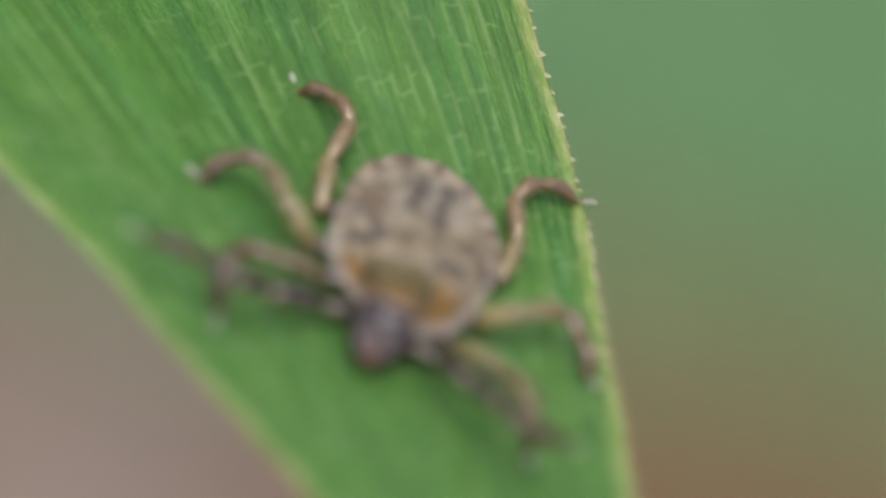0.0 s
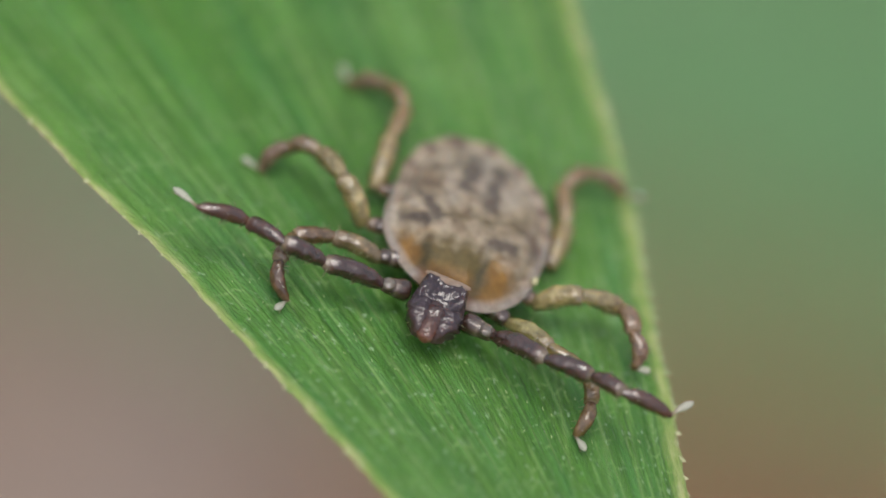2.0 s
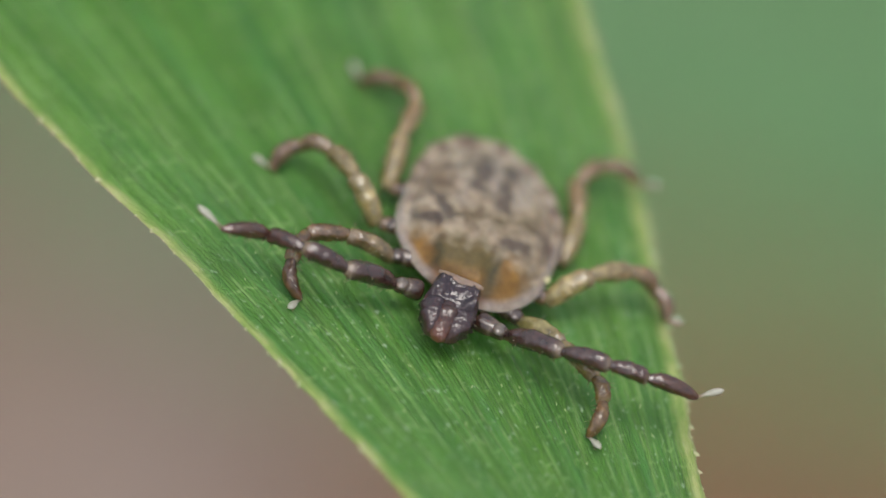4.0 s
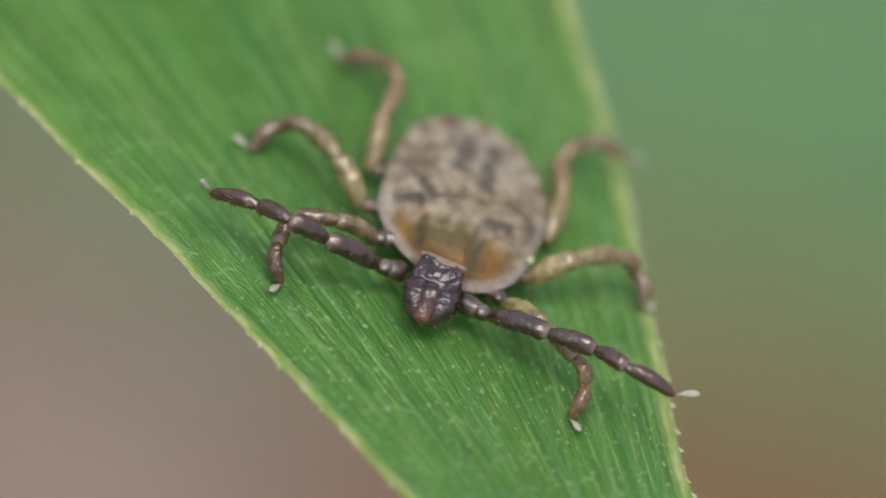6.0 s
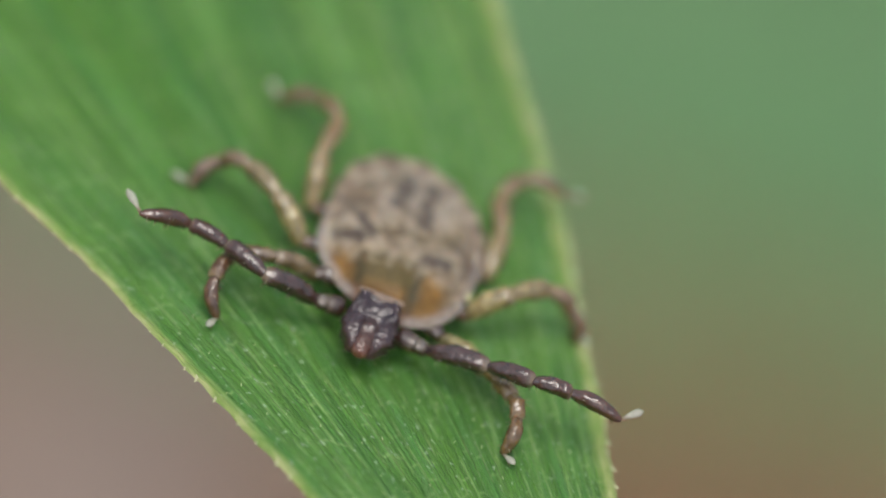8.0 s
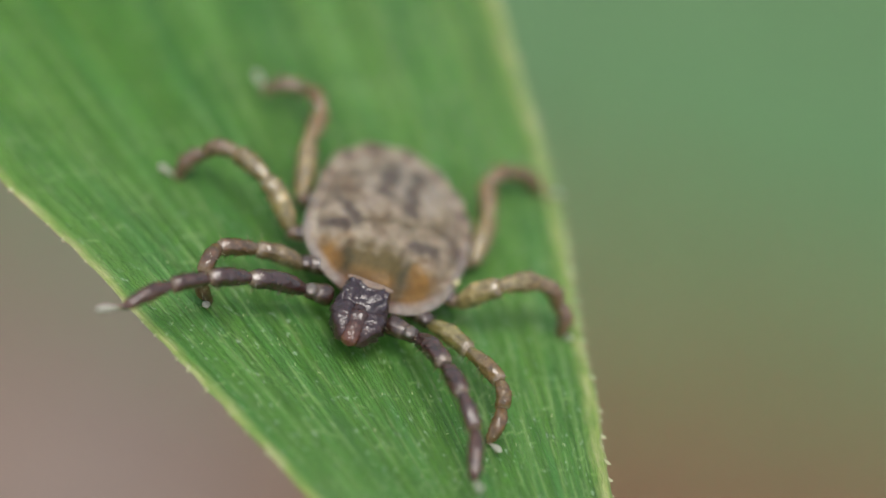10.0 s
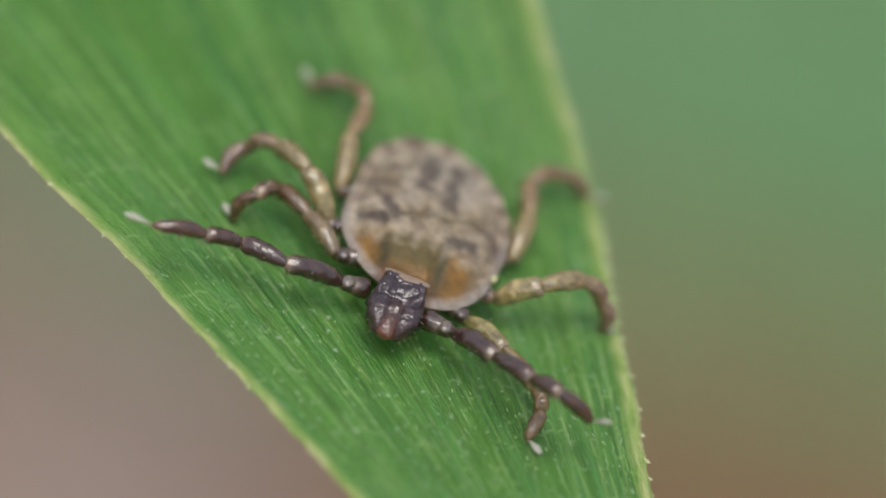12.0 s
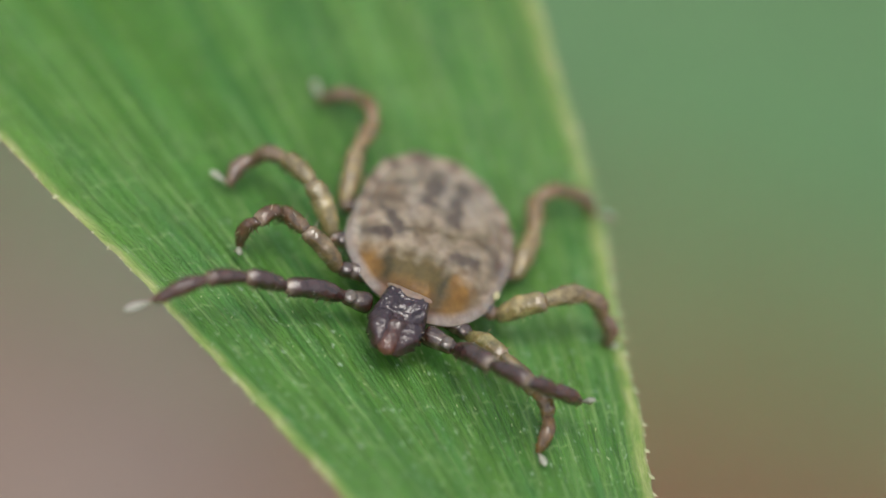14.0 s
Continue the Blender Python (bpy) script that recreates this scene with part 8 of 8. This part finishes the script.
    walk(LEGS["R4"][0], [
        (0, mm(1.450, 0.657, 0.273, -1.6, -6.7, 88.9)),
        (0.5, mm(1.457, 0.639, 0.253, -1.7, -8.7, 89.6)),
        (1, mm(1.463, 0.621, 0.234, -1.8, -9.9, 90.2)),
        (1.5, mm(1.470, 0.603, 0.214, -1.6, -9.3, 90.6)),
        (2, mm(1.477, 0.586, 0.194, -1.4, -9.6, 90.9)),
        (2.5, mm(1.472, 0.594, 0.203, -1.4, -9.6, 90.5)),
        (3, mm(1.467, 0.601, 0.212, -1.3, -9.7, 90.5)),
        (3.2, mm(1.465, 0.605, 0.216, -1.4, -9.9, 90.6)),
        (5.3, mm(1.462, 0.609, 0.220, -1.4, -14.6, 89.8)),
        (5.5, mm(1.462, 0.609, 0.221, -1.4, -15.0, 90.2)),
        (6, mm(1.461, 0.610, 0.222, -1.3, -15.5, 90.2)),
        (6.5, mm(1.460, 0.612, 0.222, -1.2, -16.4, 90.1)),
        (7, mm(1.459, 0.613, 0.224, -1.3, -17.7, 89.9)),
        (7.5, mm(1.459, 0.614, 0.224, -1.3, -18.8, 89.8)),
        (8, mm(1.459, 0.615, 0.226, -1.3, -19.4, 89.7)),
        (8.2, mm(1.460, 0.617, 0.228, -1.3, -19.0, 89.7)),
        (10.3, mm(1.475, 0.641, 0.255, -1.4, -15.4, 90.6)),
        (10.5, mm(1.476, 0.642, 0.255, -1.4, -15.4, 89.8)),
        (11, mm(1.476, 0.642, 0.256, -1.2, -14.3, 89.5)),
        (11.5, mm(1.476, 0.642, 0.255, -1.3, -14.4, 89.0)),
        (12, mm(1.476, 0.642, 0.256, -1.3, -14.2, 89.0)),
        (12.5, mm(1.476, 0.642, 0.256, -1.3, -14.6, 88.9)),
        (13, mm(1.476, 0.642, 0.256, -1.3, -14.5, 88.6)),
        (13.5, mm(1.476, 0.643, 0.255, -1.3, -14.2, 88.9)),
        (14, mm(1.476, 0.642, 0.256, -1.3, -14.6, 88.6)),
    ])
    walk(LEGS["R4"][1], [
        (0, mm(1.464, 1.434, 0.364, -6.9, -9.0, 113.1)),
        (0.5, mm(1.462, 1.407, 0.370, -7.1, -10.8, 113.2)),
        (1, mm(1.460, 1.387, 0.367, -6.9, -10.5, 112.7)),
        (1.5, mm(1.462, 1.370, 0.340, -5.5, -7.8, 111.3)),
        (2, mm(1.464, 1.352, 0.324, -4.8, -6.4, 110.4)),
        (2.5, mm(1.465, 1.360, 0.332, -4.7, -5.7, 109.5)),
        (3, mm(1.461, 1.367, 0.344, -4.5, -4.8, 108.6)),
        (3.2, mm(1.457, 1.370, 0.349, -4.6, -5.0, 108.6)),
        (5.3, mm(1.464, 1.361, 0.417, -5.2, -4.3, 108.3)),
        (5.5, mm(1.459, 1.360, 0.421, -5.2, -4.4, 108.8)),
        (6, mm(1.459, 1.359, 0.430, -4.8, -3.6, 109.0)),
        (6.5, mm(1.458, 1.357, 0.441, -4.9, -3.7, 109.3)),
        (7, mm(1.460, 1.353, 0.460, -5.0, -3.6, 109.2)),
        (7.5, mm(1.461, 1.349, 0.475, -5.1, -3.4, 109.2)),
        (8, mm(1.462, 1.348, 0.484, -4.9, -2.9, 109.0)),
        (8.2, mm(1.464, 1.352, 0.482, -4.9, -2.9, 108.7)),
        (10.3, mm(1.468, 1.391, 0.461, -4.9, -4.5, 107.4)),
        (10.5, mm(1.479, 1.391, 0.462, -5.0, -4.3, 106.3)),
        (11, mm(1.483, 1.395, 0.447, -4.4, -3.1, 106.0)),
        (11.5, mm(1.489, 1.394, 0.448, -4.6, -3.3, 105.5)),
        (12, mm(1.489, 1.395, 0.446, -4.4, -3.1, 105.3)),
        (12.5, mm(1.490, 1.394, 0.451, -4.6, -3.4, 105.3)),
        (13, mm(1.494, 1.394, 0.450, -4.5, -3.2, 104.7)),
        (13.5, mm(1.491, 1.396, 0.446, -4.5, -3.3, 105.3)),
        (14, mm(1.495, 1.394, 0.452, -4.6, -3.4, 104.8)),
    ])
    walk(LEGS["R4"][2], [
        (0, mm(1.201, 2.050, 0.471, -0.3, 2.3, 67.3)),
        (0.5, mm(1.205, 2.008, 0.494, -0.3, 0.3, 66.6)),
        (1, mm(1.209, 1.990, 0.488, -0.3, -0.8, 66.0)),
        (1.5, mm(1.223, 1.984, 0.431, -0.7, -0.2, 64.9)),
        (2, mm(1.234, 1.971, 0.398, -0.9, -0.6, 63.9)),
        (2.5, mm(1.244, 1.984, 0.399, -0.9, -1.6, 64.2)),
        (3, mm(1.250, 1.995, 0.399, -0.8, -2.6, 64.9)),
        (3.2, mm(1.245, 1.998, 0.407, -0.8, -3.1, 65.3)),
        (5.3, mm(1.256, 1.990, 0.466, -0.6, -4.5, 66.1)),
        (5.5, mm(1.246, 1.988, 0.472, -0.7, -4.2, 66.9)),
        (6, mm(1.243, 1.986, 0.472, -0.7, -3.4, 67.4)),
        (6.5, mm(1.239, 1.984, 0.484, -0.7, -3.4, 68.1)),
        (7, mm(1.242, 1.979, 0.503, -0.7, -3.9, 68.2)),
        (7.5, mm(1.243, 1.977, 0.514, -0.7, -4.0, 68.4)),
        (8, mm(1.246, 1.976, 0.518, -0.7, -3.7, 68.9)),
        (8.2, mm(1.251, 1.981, 0.515, -0.7, -3.0, 67.8)),
        (10.3, mm(1.270, 2.023, 0.513, -1.3, 4.1, 59.3)),
        (10.5, mm(1.293, 2.027, 0.511, -1.2, 3.3, 57.8)),
        (11, mm(1.300, 2.033, 0.484, -1.6, 4.2, 57.2)),
        (11.5, mm(1.312, 2.034, 0.486, -1.5, 3.7, 56.5)),
        (12, mm(1.313, 2.036, 0.482, -1.6, 3.8, 56.4)),
        (12.5, mm(1.315, 2.034, 0.490, -1.4, 3.3, 56.2)),
        (13, mm(1.325, 2.036, 0.488, -1.5, 3.2, 55.7)),
        (13.5, mm(1.316, 2.036, 0.484, -1.5, 3.5, 56.2)),
        (14, mm(1.325, 2.036, 0.490, -1.4, 2.8, 55.6)),
    ])
    walk(LEGS["R4"][3], [
        (0, mm(1.414, 2.561, 0.448, -27.2, 19.2, 18.2)),
        (0.5, mm(1.424, 2.514, 0.491, -27.1, 19.5, 17.2)),
        (1, mm(1.432, 2.493, 0.496, -27.9, 19.3, 15.1)),
        (1.5, mm(1.456, 2.483, 0.433, -30.9, 19.0, 10.9)),
        (2, mm(1.476, 2.466, 0.403, -33.0, 18.3, 7.0)),
        (2.5, mm(1.484, 2.480, 0.414, -32.1, 16.7, 8.4)),
        (3, mm(1.484, 2.493, 0.424, -31.5, 15.8, 10.9)),
        (3.2, mm(1.475, 2.498, 0.437, -31.2, 15.7, 12.3)),
        (5.3, mm(1.478, 2.492, 0.509, -30.5, 10.1, 10.5)),
        (5.5, mm(1.461, 2.493, 0.512, -30.9, 10.6, 11.5)),
        (6, mm(1.454, 2.494, 0.505, -31.8, 10.0, 11.3)),
        (6.5, mm(1.444, 2.494, 0.517, -32.1, 9.3, 11.2)),
        (7, mm(1.446, 2.490, 0.540, -31.9, 7.6, 10.5)),
        (7.5, mm(1.445, 2.488, 0.552, -31.9, 5.9, 9.5)),
        (8, mm(1.444, 2.488, 0.553, -32.4, 4.5, 8.5)),
        (8.2, mm(1.460, 2.490, 0.544, -31.7, 8.7, 11.6)),
        (10.3, mm(1.551, 2.496, 0.474, -27.7, 33.0, 23.1)),
        (10.5, mm(1.586, 2.493, 0.479, -27.1, 31.9, 21.4)),
        (11, mm(1.597, 2.495, 0.443, -28.4, 32.0, 19.8)),
        (11.5, mm(1.615, 2.493, 0.451, -28.0, 31.3, 19.0)),
        (12, mm(1.618, 2.493, 0.445, -28.2, 31.3, 18.7)),
        (12.5, mm(1.621, 2.492, 0.458, -27.7, 31.1, 18.9)),
        (13, mm(1.635, 2.491, 0.456, -27.6, 30.7, 18.0)),
        (13.5, mm(1.622, 2.493, 0.451, -27.8, 31.2, 18.8)),
        (14, mm(1.636, 2.490, 0.463, -27.5, 30.6, 18.0)),
    ])
    walk(LEGS["R4"][4], [
        (0, mm(1.990, 2.751, 0.236, -26.8, 24.6, 25.1)),
        (0.5, mm(2.006, 2.694, 0.276, -26.1, 23.8, 25.1)),
        (1, mm(2.022, 2.653, 0.282, -26.3, 24.1, 25.0)),
        (1.5, mm(2.057, 2.598, 0.222, -30.0, 28.4, 24.5)),
        (2, mm(2.086, 2.540, 0.200, -31.7, 30.4, 24.1)),
        (2.5, mm(2.097, 2.570, 0.228, -31.6, 30.3, 23.9)),
        (3, mm(2.095, 2.611, 0.249, -31.8, 30.6, 23.9)),
        (3.2, mm(2.084, 2.631, 0.262, -31.7, 30.5, 24.3)),
        (5.3, mm(2.105, 2.609, 0.396, -30.2, 28.6, 24.3)),
        (5.5, mm(2.084, 2.620, 0.393, -30.6, 29.2, 25.0)),
        (6, mm(2.079, 2.619, 0.392, -31.8, 30.8, 25.3)),
        (6.5, mm(2.070, 2.618, 0.413, -31.8, 30.9, 25.9)),
        (7, mm(2.076, 2.607, 0.454, -31.3, 30.3, 25.8)),
        (7.5, mm(2.080, 2.594, 0.486, -31.1, 30.0, 25.8)),
        (8, mm(2.082, 2.584, 0.503, -31.6, 30.7, 25.8)),
        (8.2, mm(2.086, 2.619, 0.446, -31.5, 30.5, 25.6)),
        (10.3, mm(2.050, 2.708, 0.122, -31.1, 29.9, 25.8)),
        (10.5, mm(2.097, 2.693, 0.138, -30.2, 28.6, 24.4)),
        (11, mm(2.114, 2.681, 0.101, -31.8, 30.7, 24.0)),
        (11.5, mm(2.138, 2.673, 0.115, -31.1, 29.7, 23.4)),
        (12, mm(2.142, 2.670, 0.110, -31.3, 30.0, 23.2)),
        (12.5, mm(2.145, 2.671, 0.124, -30.7, 29.2, 23.2)),
        (13, mm(2.164, 2.663, 0.126, -30.5, 29.0, 22.7)),
        (13.5, mm(2.146, 2.671, 0.116, -31.0, 29.5, 23.1)),
        (14, mm(2.166, 2.662, 0.134, -30.3, 28.6, 22.7)),
    ])


motions()
